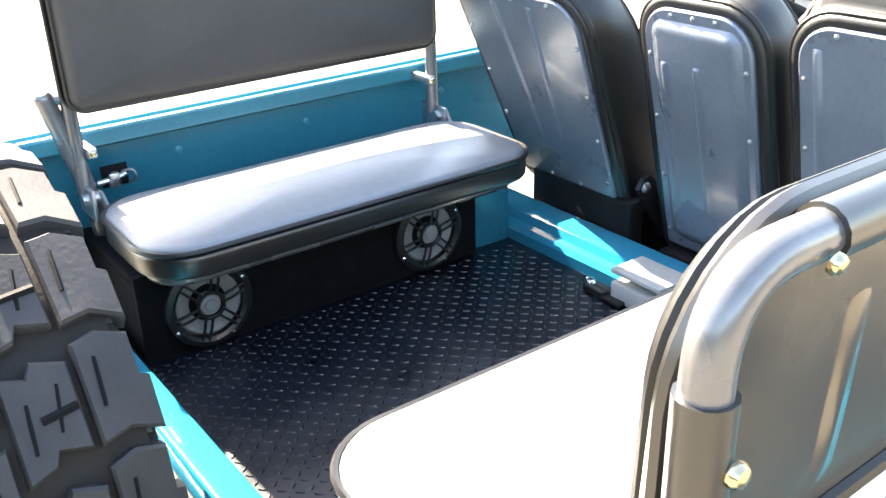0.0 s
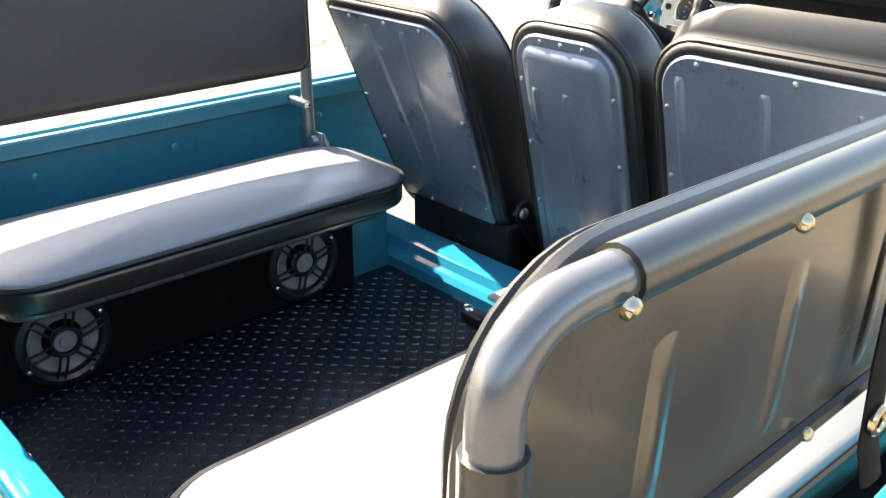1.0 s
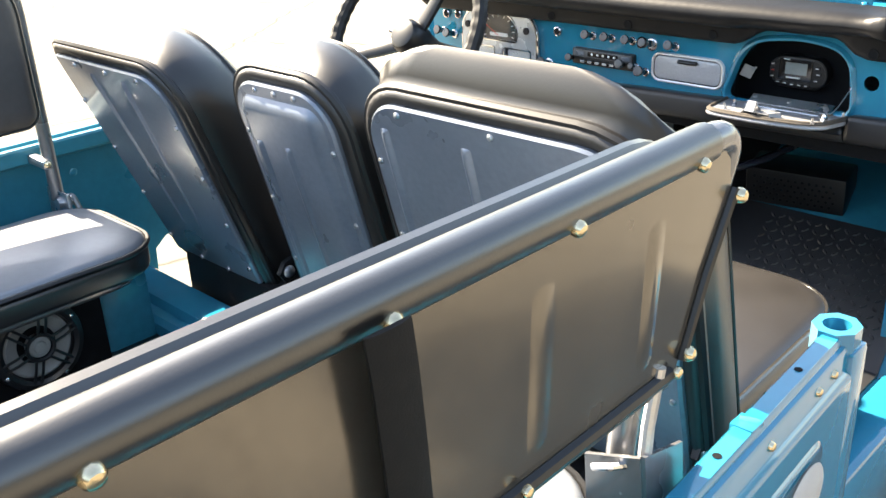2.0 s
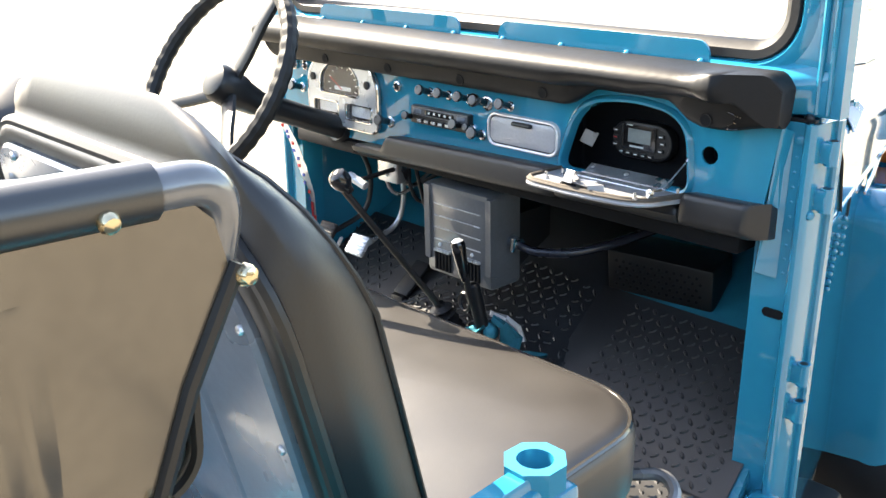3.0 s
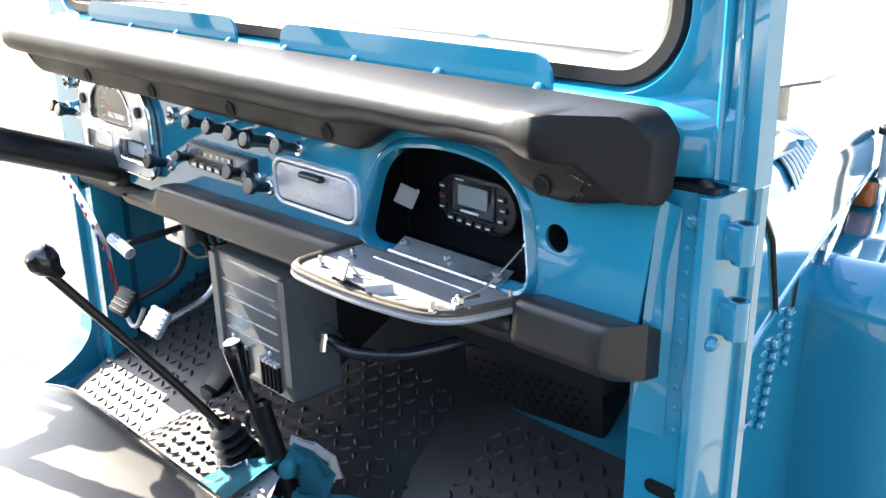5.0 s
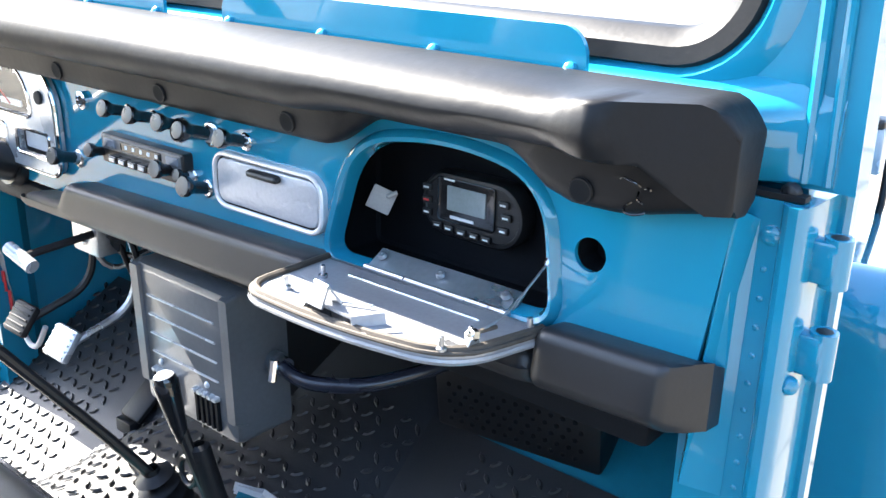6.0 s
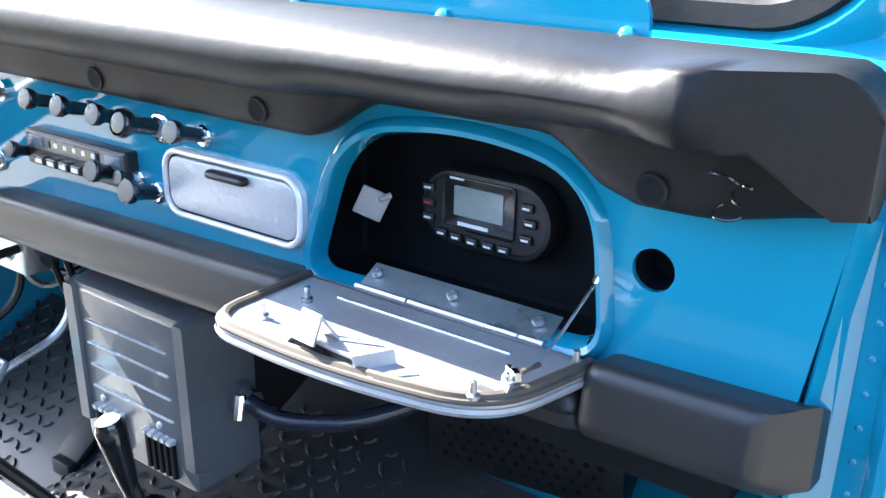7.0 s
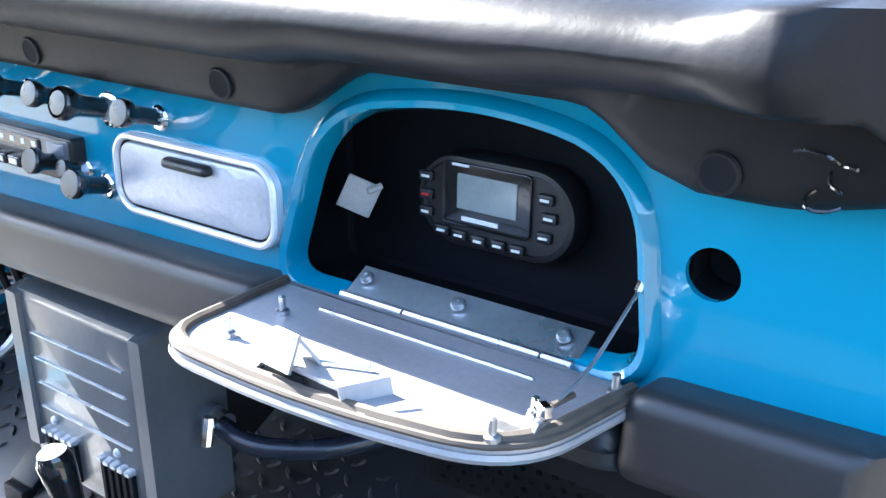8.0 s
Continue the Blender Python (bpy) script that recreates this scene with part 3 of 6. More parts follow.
def raw_part(name, verts, faces, material, parent, label="", kind=""):
    base = BASES[parent.name]
    me = bpy.data.meshes.new(name)
    me.from_pydata([Vector(v) - base for v in verts], [], faces)
    me.materials.append(material)
    me.polygons.foreach_set("use_smooth", [True] * len(me.polygons))
    me.set_sharp_from_angle(angle=radians(50))
    ob = new(name, me)
    ob.parent = parent
    BASES[ob.name] = base
    return tagged(ob, label, kind=kind)


rear_mat = thing("rear_floor_mat", (0, 0.7, FLOOR), "black diamond-pattern rubber mat on the load floor", "floor mat")
part("sheet", block(-0.72, 0.70, 0.290, 1.134, FLOOR - 0.003, FLOOR + 0.002), REAR_RUBBER, rear_mat)
raw_part("raised_pattern", *tread_pattern(((-0.46, 0.306, FLOOR + 0.002), (1.10, 0, 0), (0, 0.82, 0)), 0.0193, 0.0020, size=(0.0082, 0.0024)), REAR_RUBBER, rear_mat, kind="stuff")

front_mat = thing("front_floor_mat", (0, 2.0, FOOT), "black diamond-pattern rubber mat over the footwells and tunnel", "floor mat")
part("sheet", block(-0.58, 0.575, 1.28, 1.985, FOOT - 0.003, FOOT + 0.002), MAT_RUBBER, front_mat)
part("toe_sheet", sheet([(-0.575, 1.98, FOOT + 0.002), (0.575, 1.98, FOOT + 0.002), (0.545, 2.25, 0.902), (-0.545, 2.25, 0.902)], 0.004), MAT_RUBBER, front_mat)
TUN = [(-0.325, FOOT - 0.01), (-0.285, 0.757), (-0.225, 0.793), (-0.16, 0.815), (0.0, 0.822), (0.11, 0.814), (0.160, 0.795), (0.200, 0.757), (0.225, FOOT - 0.01)]
b = bmesh.new()
rings = [[b.verts.new((x, y, z + (0.0 if z < 0.73 else lift))) for x, z in TUN] for y, lift in ((1.30, -0.03), (1.80, 0.0), (2.0, 0.010), (2.13, 0.032), (2.25, 0.10), (2.43, 0.21))]
for a, c in zip(rings, rings[1:]):
    for j in range(len(TUN) - 1):
        b.faces.new((a[j], a[j + 1], c[j + 1], c[j]))
part("tunnel_cover", b, MAT_RUBBER, front_mat, "rubber-covered transmission tunnel")
def on_tunnel(i, y0, y1, dz0, dz1):
    """A patch between two neighbouring lines of the tunnel's section."""
    (xa, za), (xb, zb) = TUN[i], TUN[i + 1]
    return ((xa, y0, za + dz0 + 0.0012), (xb - xa, 0, zb - za), (0, y1 - y0, dz1 - dz0))


LOZ = (0.0086, 0.0031)
up = (0, 0.27, 0.167)
verts, faces = tread_pattern(((0.215, 1.68, FOOT + 0.002), (0.355, 0, 0), (0, 0.30, 0)), 0.0200, 0.0026, size=LOZ)
for quad in [((-0.575, 1.68, FOOT + 0.002), (0.26, 0, 0), (0, 0.30, 0)), ((0.225, 1.982, FOOT + 0.003), (0.335, 0, 0), up), ((-0.56, 1.982, FOOT + 0.003), (0.24, 0, 0), up)] + \
        [on_tunnel(i, *seg) for i in range(1, 7) for seg in ((1.70, 2.0, 0.0, 0.010), (2.0, 2.13, 0.010, 0.032), (2.13, 2.25, 0.032, 0.10))]:
    v2, f2 = tread_pattern(quad, 0.0200, 0.0026, size=LOZ)
    k = len(verts)
    verts += v2
    faces += [tuple(i + k for i in f) for f in f2]
raw_part("raised_pattern", verts, faces, MAT_RUBBER, front_mat, kind="stuff")


# ---------------------------------------------------------------- jump seats
def jump_seat(sign, mid, y0, y1, zlow, ztop, inner, outer, cush_z, label, fall=0.0, lean=0.0):
    """A side-facing folding seat: tube frame, padded back with a panel behind, and a stuffed cushion."""
    s = sign
    xm = (mid(y0) + mid(y1)) / 2
    seat = thing("jump_seat", (xm, (y0 + y1) / 2, FLOOR), label, "seat", "jump seats")
    def back(u, v, h):          # u along the vehicle, v up, h towards the outside
        return (mid(u) + s * (h - (0.05 * (ztop - v) if lean else 0)), u, v - fall * (u - y0))
    loop = rrect(y0 + (0.02 if lean else -0.010), y1 - 0.02, zlow, ztop - (0.024 if lean else 0.012), 0.085, 8, (0.03, 0.03, 0.10, 0.10))
    pad = pillow(loop, 0.0, 0.055, 0.03, 0.006, lambda u, v, h: back(u, v, -h - 0.012))
    part("back_pad", pad, VINYL_BROWN if s < 0 else VINYL, seat, "padded vinyl back")
    part("back_piping", ring_of(loop, back, -0.045, 0.0045, 6), PIPING, seat)
    part("back_piping", ring_of(inset(loop, -0.002), back, -0.014, 0.0045, 6), PIPING, seat)
    if lean:        # stitched roll of vinyl between the pad and the tube
        part("edge_roll", ring_of(inset(loop, -0.004), back, -0.030, 0.0085, 8), VINYL, seat, "rolled vinyl edge")
    loop2 = rrect(y0 + 0.005, y1 - 0.005, zlow - 0.005, ztop - 0.014, 0.09, 8, (0.02, 0.02, 0.085, 0.085))
    if lean:        # the near seat's panel wraps over the slanting front leg
        loop2 = [(u, v) for u, v in loop2 if u < y0 + 0.4] 
        front = [(y1 - lean - 0.006, zlow - 0.012), (y1 - lean + 0.002, zlow - 0.006), (y1 - lean * 0.5, (zlow + ztop) / 2 - 0.03), (y1 - 0.002, ztop - 0.075), (y1 - 0.010, ztop - 0.045), (y1 - 0.035, ztop - 0.022)]
        cut_at = [i for i, p in enumerate(loop2) if p[1] > (zlow + ztop) / 2][0]
        loop2 = loop2[:cut_at] + front + loop2[cut_at:]
    panel = plate([loop2], back, 0.005, 0.011)
    part("back_panel", panel, GREYPANEL, seat, "glossy grey sheet-metal back panel")
    # pressed flutes in the panel
    for i in range(5):
        u = y0 + 0.13 + (y1 - y0 - 0.26) * i / 4
        b = bmesh.new()
        rings = []
        for v, k in ((zlow + 0.025, 0.0), (zlow + 0.04, 0.7), (zlow + 0.07, 1.0), (ztop - 0.10, 1.0), (ztop - 0.075, 0.8), (ztop - 0.066, 0.0)):
            rings.append([b.verts.new(back(u + d * 0.019, v, 0.0106 + 0.0026 * k * math.cos(d * math.pi / 2) ** 2)) for d in np.linspace(-1, 1, 11)])
        for a, c in zip(rings, rings[1:]):
            for j in range(10):
                b.faces.new((a[j], a[j + 1], c[j + 1], c[j]))
        part("flute", b, GREYPANEL, seat, smooth=60)
    r = 0.0145 if lean else 0.0128
    legz = RAIL - 0.10
    top = lambda y: ztop - r - fall * (y - y0) - (0.009 if lean else 0)
    sx_ = -s * 0.016 if lean else 0.0
    if lean:
        frame_pts = bend([(mid(y0), y0 + 0.0, legz), (mid(y0), y0, top(y0)), (mid(y1), y1 - 0.06, top(y1)), (mid(y1), y1 + 0.004, top(y1)), (mid(y1) + sx_, y1 - 0.012, top(y1) - 0.10), (mid(y1) + 2 * sx_, y1 - lean - 0.02, zlow - 0.06), (mid(y1) + 2 * sx_, y1 - lean - 0.03, legz)], 0.055, 9)
    else:
        frame_pts = bend([(mid(y0), y0 + 0.0, legz), (mid(y0), y0, top(y0)), (mid(y1), y1, top(y1)), (mid(y1), y1, legz)], 0.105, 9)
    part("frame_tube", tube(frame_pts, r, 14), TUBE, seat, "satin grey bent steel tube")
    # vinyl sleeve over the straight top and the legs
    part("sleeve", tube([(mid(y), y, top(y)) for y in np.linspace(y0 + 0.088, y1 - (0.045 if lean else 0.095), 6)], r + 0.003, 14), VINYL, seat, "black vinyl sleeve")
    if lean:
        part("edge_strip", tube([back(u, v, 0.012) for u, v in ((y1 - lean + 0.012, zlow + 0.010), (y1 - lean * 0.5 + 0.004, (zlow + ztop) / 2 - 0.03), (y1 + 0.004, ztop - 0.075))], 0.0055, 8), PIPING, seat, "black edge strip")
        for u, v in ((y1 - lean + 0.016, zlow + 0.016), (y1 + 0.006, ztop - 0.082)):
            part("snap", stud(back(u, v, 0.016), (s, 0.2, 0), 0.0075, 0.008), BRASS, seat)
    for y in (y0,) if lean else ():
        part("sleeve", tube([(mid(y), y, z) for z in np.linspace(zlow - 0.02, ztop - 0.088, 4)], r + 0.003, 14), VINYL, seat, "black vinyl sleeve")
    for i in range(5):
        y = y0 + 0.077 + (y1 - y0 - 0.154) * i / 4
        part("snap", stud((mid(y) + s * (r + 0.002), y, top(y) - (0.008 if lean else 0.017)), (s, 0, -0.3), 0.0066, 0.006), BRASS, seat, "brass snap fastener")
    for y in (y0,) if lean else (y0, y1):
        part("snap", stud((mid(y) + s * (r + 0.004), y + (0.006 if y == y0 else -0.006), top(y) - 0.106), (s, 0, 0), 0.008, 0.007), BRASS, seat)
        part("snap", stud((mid(y) + s * (r + 0.004), y, top(y) - 0.18), (s, 0, 0), 0.007, 0.006), BRASS, seat)
    strip = tube([back(u, zlow + 0.004, 0.012) for u in np.linspace(y0 + 0.05, y1 - 0.045 - lean * 0.5, 5)], 0.007, 8)
    part("bottom_strip", strip, PIPING, seat, "black edge strip")
    for i in range(4):
        u = y0 + 0.12 + (y1 - y0 - 0.20) * i / 3
        part("rivet", stud(back(u, zlow + 0.006, 0.018), (s, 0, 0), 0.006, 0.005), BRASS, seat)
    # cushion
    cl = rrect(y0 - 0.005, y1 + (-0.10 if lean else 0.035), min(inner, outer), max(inner, outer), 0.09, 8)
    # pale top carries the glare in its colour, over dark vinyl sides
    part("cushion", pillow(inset(cl, 0.003), cush_z - 0.016, cush_z + 0.002, 0.012, 0.014, lambda u, v, h: (v, u, h)), CUSHION, seat, "dark vinyl cushion top with glare and sky sheen in its colour")
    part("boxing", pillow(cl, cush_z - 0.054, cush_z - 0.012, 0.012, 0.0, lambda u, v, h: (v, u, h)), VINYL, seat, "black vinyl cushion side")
    part("cushion_piping", ring_of(inset(cl, -0.001), lambda u, v, h: (v, u, h), cush_z - 0.008, 0.0048, 6), PIPING, seat)
    part("cushion_piping", ring_of(inset(cl, 0.004), lambda u, v, h: (v, u, h), cush_z - 0.044, 0.004, 6), PIPING, seat)
    base = pillow(rrect(y0 + 0.015, y1 + (-0.12 if lean else 0.015), min(inner, outer) + 0.06, max(inner, outer) - 0.03, 0.07, 6), cush_z - 0.072, cush_z - 0.050, 0.004, 0, lambda u, v, h: (v, u, h))
    part("cushion_base", base, TUBE, seat)
    ii = inner + s * 0.035
    part("cushion_frame", tube(bend([(outer - s * 0.02, y0 + 0.02, cush_z - 0.066), (ii, y0 + 0.02, cush_z - 0.066), (ii, y1 - (0.12 if lean else 0), cush_z - 0.066), (outer - s * 0.02, y1 - (0.12 if lean else 0), cush_z - 0.066)], 0.07), 0.010, 10), TUBE, seat, "grey tube under the cushion")
    # pivots and clamps at both legs
    if lean:        # short rod and cranked zinc bracket at the foot of the front leg
        xf, yf = mid(y1), y1 - lean - 0.035
        part("lock_rod", tube([(xf + 0.004, yf + 0.010, 1.248), (xf + 0.002, yf, 1.19), (xf, yf - 0.002, 1.13)], 0.0065, 10), ZINC, seat)
        b = sheet([(xf - 0.05, yf - 0.02, 1.15), (xf + 0.004, yf - 0.012, 1.165), (xf + 0.010, yf - 0.008, 1.085), (xf - 0.05, yf - 0.015, 1.085)], 0.004)
        sheet([(xf + 0.004, yf - 0.012, 1.165), (xf + 0.006, yf + 0.050, 1.150), (xf + 0.010, yf + 0.050, 1.09), (xf + 0.010, yf - 0.010, 1.085)], 0.004, b)
        part("cranked_bracket", b, TUBE, seat, "bent zinc bracket")
        part("lock_pin", tube([(xf - 0.035, yf - 0.03, 1.145), (xf - 0.015, yf - 0.03, 1.155), (xf + 0.0, yf + 0.02, 1.14)], 0.004, 8), CHROME, seat)
    for y in (y0,) if lean else (y0, y1):
        off = 0.028 if s < 0 and y == y0 else -0.006
        part("rail_clamp", block(min(mid(y) + s * 0.045, mid(y) - s * 0.025), max(mid(y) + s * 0.045, mid(y) - s * 0.025), y + off - 0.018, y + off, RAIL - 0.030, RAIL - 0.012, 0.004), ZINC, seat, "zinc tube clamp")
        part("clamp_bolt", stud((mid(y) - s * 0.02, y + off - 0.009, RAIL - 0.021), (-s, -0.3, 0), 0.008, 0.008), BRASS, seat)
        bracket = block(min(mid(y) - s * 0.05, mid(y) + s * 0.035), max(mid(y) - s * 0.05, mid(y) + s * 0.035), y - 0.004, y + 0.004, cush_z - 0.03, legz + 0.02, 0.002)
        part("pivot_bracket", bracket, ZINC, seat)
        part("pivot_bolt", lathe([(0, -0.014), (0.011, -0.014), (0.011, 0.014), (0.005, 0.018), (0, 0.018)], (mid(y) - s * 0.025, y, legz), (0, 1, 0), 12), ZINC, seat)
        part("stay", tube(bend([(mid(y) - s * 0.01, y + 0.012, legz), (mid(y) - s * 0.02, y + 0.02, cush_z + 0.015), (mid(y) - s * 0.05, y + 0.03, cush_z - 0.05)], 0.02), 0.006, 8), TUBE, seat)
    return seat


jump_seat(-1, lambda y: -0.690, 0.318, 1.085, 1.222, 1.53, -0.358, -0.665, 1.052, "grey-brown folding jump seat with black cushion along the tub side")
jump_seat(1, lambda y: xr(y) - 0.021, 0.243, 1.112, 1.256, 1.490, 0.262, 0.665, 1.10, "black folding jump seat with grey metal back panel", fall=0.034, lean=0.075)
# latch let into the far side panel by the rear leg
lat = thing("seat_latch", (-0.735, 0.39, 1.05), "zinc seat latch in dark slot of the tub side", "latch")
part("latch_slot", block(-0.7345, -0.7325, 0.362, 0.412, 1.048, 1.090, 0.0008), GLOVE, lat)
part("latch_bar", tube([(-0.728, 0.352, 1.062), (-0.722, 0.385, 1.066), (-0.728, 0.405, 1.070)], 0.006, 8), ZINC, lat)
part("latch_arm", block(-0.7325, -0.716, 0.372, 0.392, 1.050, 1.078, 0.003), ZINC, lat)
part("latch_hook", tube(bend([(-0.73, 0.400, 1.074), (-0.722, 0.420, 1.078), (-0.722, 0.424, 1.056), (-0.73, 0.41, 1.05)], 0.01), 0.0025, 6), ZINC, lat)
# guard tube at the rear end of the far seat
guard = thing("guard_tube", (-0.70, 0.34, FLOOR), "grey bent tube guard behind the jump seat", "rail")
part("upright", tube(bend([(-0.70, 0.352, FLOOR + 0.02), (-0.70, 0.330, 1.06), (-0.70, 0.283, 1.242)], 0.09), 0.017, 14), TUBE, guard)
part("cross_bar", tube([(-0.70, 0.284, 1.236), (-0.692, 0.332, 1.238)], 0.010, 10), TUBE, guard)
part("end_knob", lathe([(0.017, -0.002), (0.0165, 0.004), (0.012, 0.010), (0, 0.012)], (-0.70, 0.283, 1.242), (0, -0.25, 1), 14), TUBE, guard)

# hanging belt with a brass eyelet on the near seat
belt = thing("retaining_strap", (0.74, 0.69, 1.0), "black webbing strap with brass eyelet hanging from seat back", "strap")
b = bmesh.new()
pts = [(0.736, 1.450), (0.735, 1.42), (0.730, 1.36), (0.727, 1.28), (0.728, 1.20), (0.736, 1.165)]
yc = [0.664, 0.668, 0.676, 0.682, 0.686, 0.688]
rows_ = []
for (x, z), y in zip(pts, yc):
    rows_.append([b.verts.new((x + dx, y + dy, z)) for dx, dy in ((0, -0.017), (0.002, -0.008), (0.002, 0.008), (0, 0.017), (-0.002, 0.017), (-0.002, -0.017))])
for a, c in zip(rows_, rows_[1:]):
    for j in range(6):
        b.faces.new((a[j], a[(j + 1) % 6], c[(j + 1) % 6], c[j]))
b.faces.new(rows_[0][::-1])
b.faces.new(rows_[-1])
part("webbing", b, WEB, belt)
part("eyelet", tube([(0.732, 0.684 + 0.011 * math.cos(a), 1.226 + 0.011 * math.sin(a)) for a in np.linspace(0, 2 * math.pi, 16, endpoint=False)], 0.004, 8, closed=True), BRASS, belt, "brass eyelet")

# ---------------------------------------------------------------- speaker box and speakers
BOX = -0.47
sb = thing("speaker_box", (-0.6, 0.66, FLOOR), "black carpeted speaker box under the jump seat", "speaker box")
part("front_panel", block(BOX - 0.016, BOX, 0.31, 1.032, FLOOR, 0.978, 0.003), CARPET, sb)
part("top_panel", block(-0.745, BOX - 0.017, 0.31, 1.032, 0.962, 0.978, 0.003), CARPET, sb)
for y in (0.31, 1.016):
    part("end_panel", block(-0.745, BOX - 0.017, y, y + 0.016, FLOOR, 0.961, 0.003), CARPET, sb)
sb2 = thing("speaker_box", (0.6, 0.66, FLOOR), "black carpeted speaker box under the jump seat", "speaker box")
part("front_panel", block(0.42, 0.436, 0.31, 1.032, FLOOR, 1.02, 0.003), CARPET, sb2)
part("top_panel", block(0.437, 0.69, 0.31, 1.032, 1.004, 1.02, 0.003), CARPET, sb2)


def speaker(y, z):
    """A coaxial speaker with a spoked grille, facing across the load floor."""
    o, ax = (BOX, y, z), (1, 0, 0)
    sp = thing("car_speaker", (BOX, y, z - 0.08), "round coaxial speaker with dark spoked grille", "speaker", "speakers in the box")
    part("basket", lathe([(0.060, 0.0), (0.060, 0.006), (0.079, 0.010), (0.082, 0.006), (0.082, 0.0)], o, ax, 40), BLACK, sp)
    part("cone", lathe([(0.060, 0.006), (0.056, 0.009), (0.050, 0.006), (0.024, -0.004), (0.0, -0.006)], o, ax, 40), CONE, sp, "pale grey cone")
    part("tweeter", lathe([(0.0, 0.020), (0.010, 0.019), (0.012, 0.016), (0.019, 0.015), (0.021, 0.010), (0.021, -0.004)], o, ax, 24), CONE, sp, "pale tweeter dome")
    part("grille_ring", lathe([(0.062, 0.006), (0.063, 0.014), (0.070, 0.018), (0.080, 0.014), (0.083, 0.004)], o, ax, 40), BLACK, sp)
    part("hub_ring", tube([(BOX + 0.018, y + 0.024 * math.cos(a), z + 0.024 * math.sin(a)) for a in np.linspace(0, 2 * math.pi, 20, endpoint=False)], 0.0035, 8, closed=True), BLACK, sp)
    for k in range(6):
        for off in (-0.09, 0.09):
            a = k * math.pi / 3 + 0.26
            p = [(BOX + 0.018, y + 0.024 * math.cos(a + off * 3), z + 0.024 * math.sin(a + off * 3)), (BOX + 0.019, y + 0.045 * math.cos(a + off * 1.6), z + 0.045 * math.sin(a + off * 1.6)), (BOX + 0.015, y + 0.068 * math.cos(a + off), z + 0.068 * math.sin(a + off))]
            part("spoke", tube(p, 0.0026, 6), BLACK, sp)
    for k in range(4):
        a = k * math.pi / 2 + 0.5
        part("screw", stud((BOX + 0.015, y + 0.073 * math.cos(a), z + 0.073 * math.sin(a)), ax, 0.005, 0.003), CHROME, sp)


speaker(0.431, 0.896)
speaker(0.903, 0.896)


# ---------------------------------------------------------------- front seats
def seat_back(name, x0, x1, z0, z1, y_top, slope, depth, label, taper=0.0, ribs=(), raised=None, rivets=True, crown=0.045, corner=0.085, tl=None, roll=1.0, wedge=1.0):
    """A padded seat back with a pressed metal panel behind; it leans to the rear by slope."""
    st = thing(name, ((x0 + x1) / 2, y_top + 0.15, 0.80), label, "seat", "front seats")
    def at(u, v, h):            # u across, v up, h forward from the rear face
        k = (z1 - v) / (z1 - z0)
        if h > 0:
            h *= wedge + (1 - wedge) * math.sqrt(min(1, max(0, (z1 + 0.005 - v) / 0.13)))
        return (u + taper * k * (1 if u < (x0 + x1) / 2 else 0), y_top + slope * (z1 - v) + h, v)
    loop = rrect(x0, x1, z0, z1, 0.07, 8, (0.03, 0.03, corner, 0.085 if tl is None else tl))
    # stuffing rolls over the rim of the panel, rises to a crown and rounds off to the front
    b = bmesh.new()
    rings = [(inset(loop, 0.030), -0.004), (inset(loop, 0.014), -0.012), (inset(loop, 0.004), -0.006), (loop, 0.012)]
    for side_in, rise, rad, h in ((-0.004, 0.014, 0.095, 0.03), (-0.003, crown * 0.8, 0.12, depth * 0.42), (0.002, crown, 0.145, depth * 0.62), (0.014, crown * 0.75, 0.16, depth * 0.82), (0.032, crown * 0.2, 0.16, depth * 0.97), (0.060, -0.03, 0.14, depth + 0.012)):
        rings.append((rrect(x0 + side_in, x1 - side_in, z0 + side_in * 0.5, z1 + rise, 0.07, 8, (0.04, 0.04, min(rad * roll, 0.44 * (x1 - x0)), min(rad, 0.44 * (x1 - x0)))), h))
    cu, cv = (x0 + x1) / 2, (z0 + z1) / 2
    last = rings[-1][0]
    for k in (0.7, 0.4, 0.1):
        rings.append(([(cu + (u - cu) * k, cv + (v - cv) * k) for u, v in last], depth + 0.018 - 0.01 * k))
    layers(rings, at, b)
    part("back_cushion", b, SEAT_VINYL, st, "black vinyl padded back", smooth=75)
    part("back_piping", ring_of(inset(loop, 0.002), at, 0.002, 0.0075, 8), PIPING, st)
    part("front_seam", ring_of(inset(rings[7][0], -0.0005), at, rings[7][1], 0.0034, 6), PIPING, st)
    pl = inset(loop, 0.022)
    part("rear_panel", layers([(pl, 0.0), (pl, -0.014), (inset(pl, 0.004), -0.018)], at), STEELPAINT, st, "grey-blue painted steel rear panel")
    if raised:
        u0, u1, v0, v1 = raised
        rl = rrect(u0, u1, v0, v1, 0.03, 8)
        part("raised_field", layers([(rl, -0.017), (inset(rl, 0.004), -0.0205), (inset(rl, 0.009), -0.0255), (inset(rl, 0.016), -0.0295), (inset(rl, 0.024), -0.031)], at), STEELPAINT, st)
        off = -0.031
    else:
        off = -0.018
    for u, v in ribs:      # pressed ribs: round-headed at the top, dying out downwards
        b = bmesh.new()
        rows_ = []
        low_v = z0 + 0.10
        for f in (0.0, 0.12, 0.35, 0.6, 0.85, 0.955, 0.98, 0.995, 1.0):
            vv = low_v + (v + 0.012 - low_v) * f
            amp = (0.15 + 0.85 * f) * (1.0 if f < 0.955 else math.sqrt(max(0, 1 - ((f - 0.955) / 0.045) ** 2))) * (0 if f == 0 else 1)
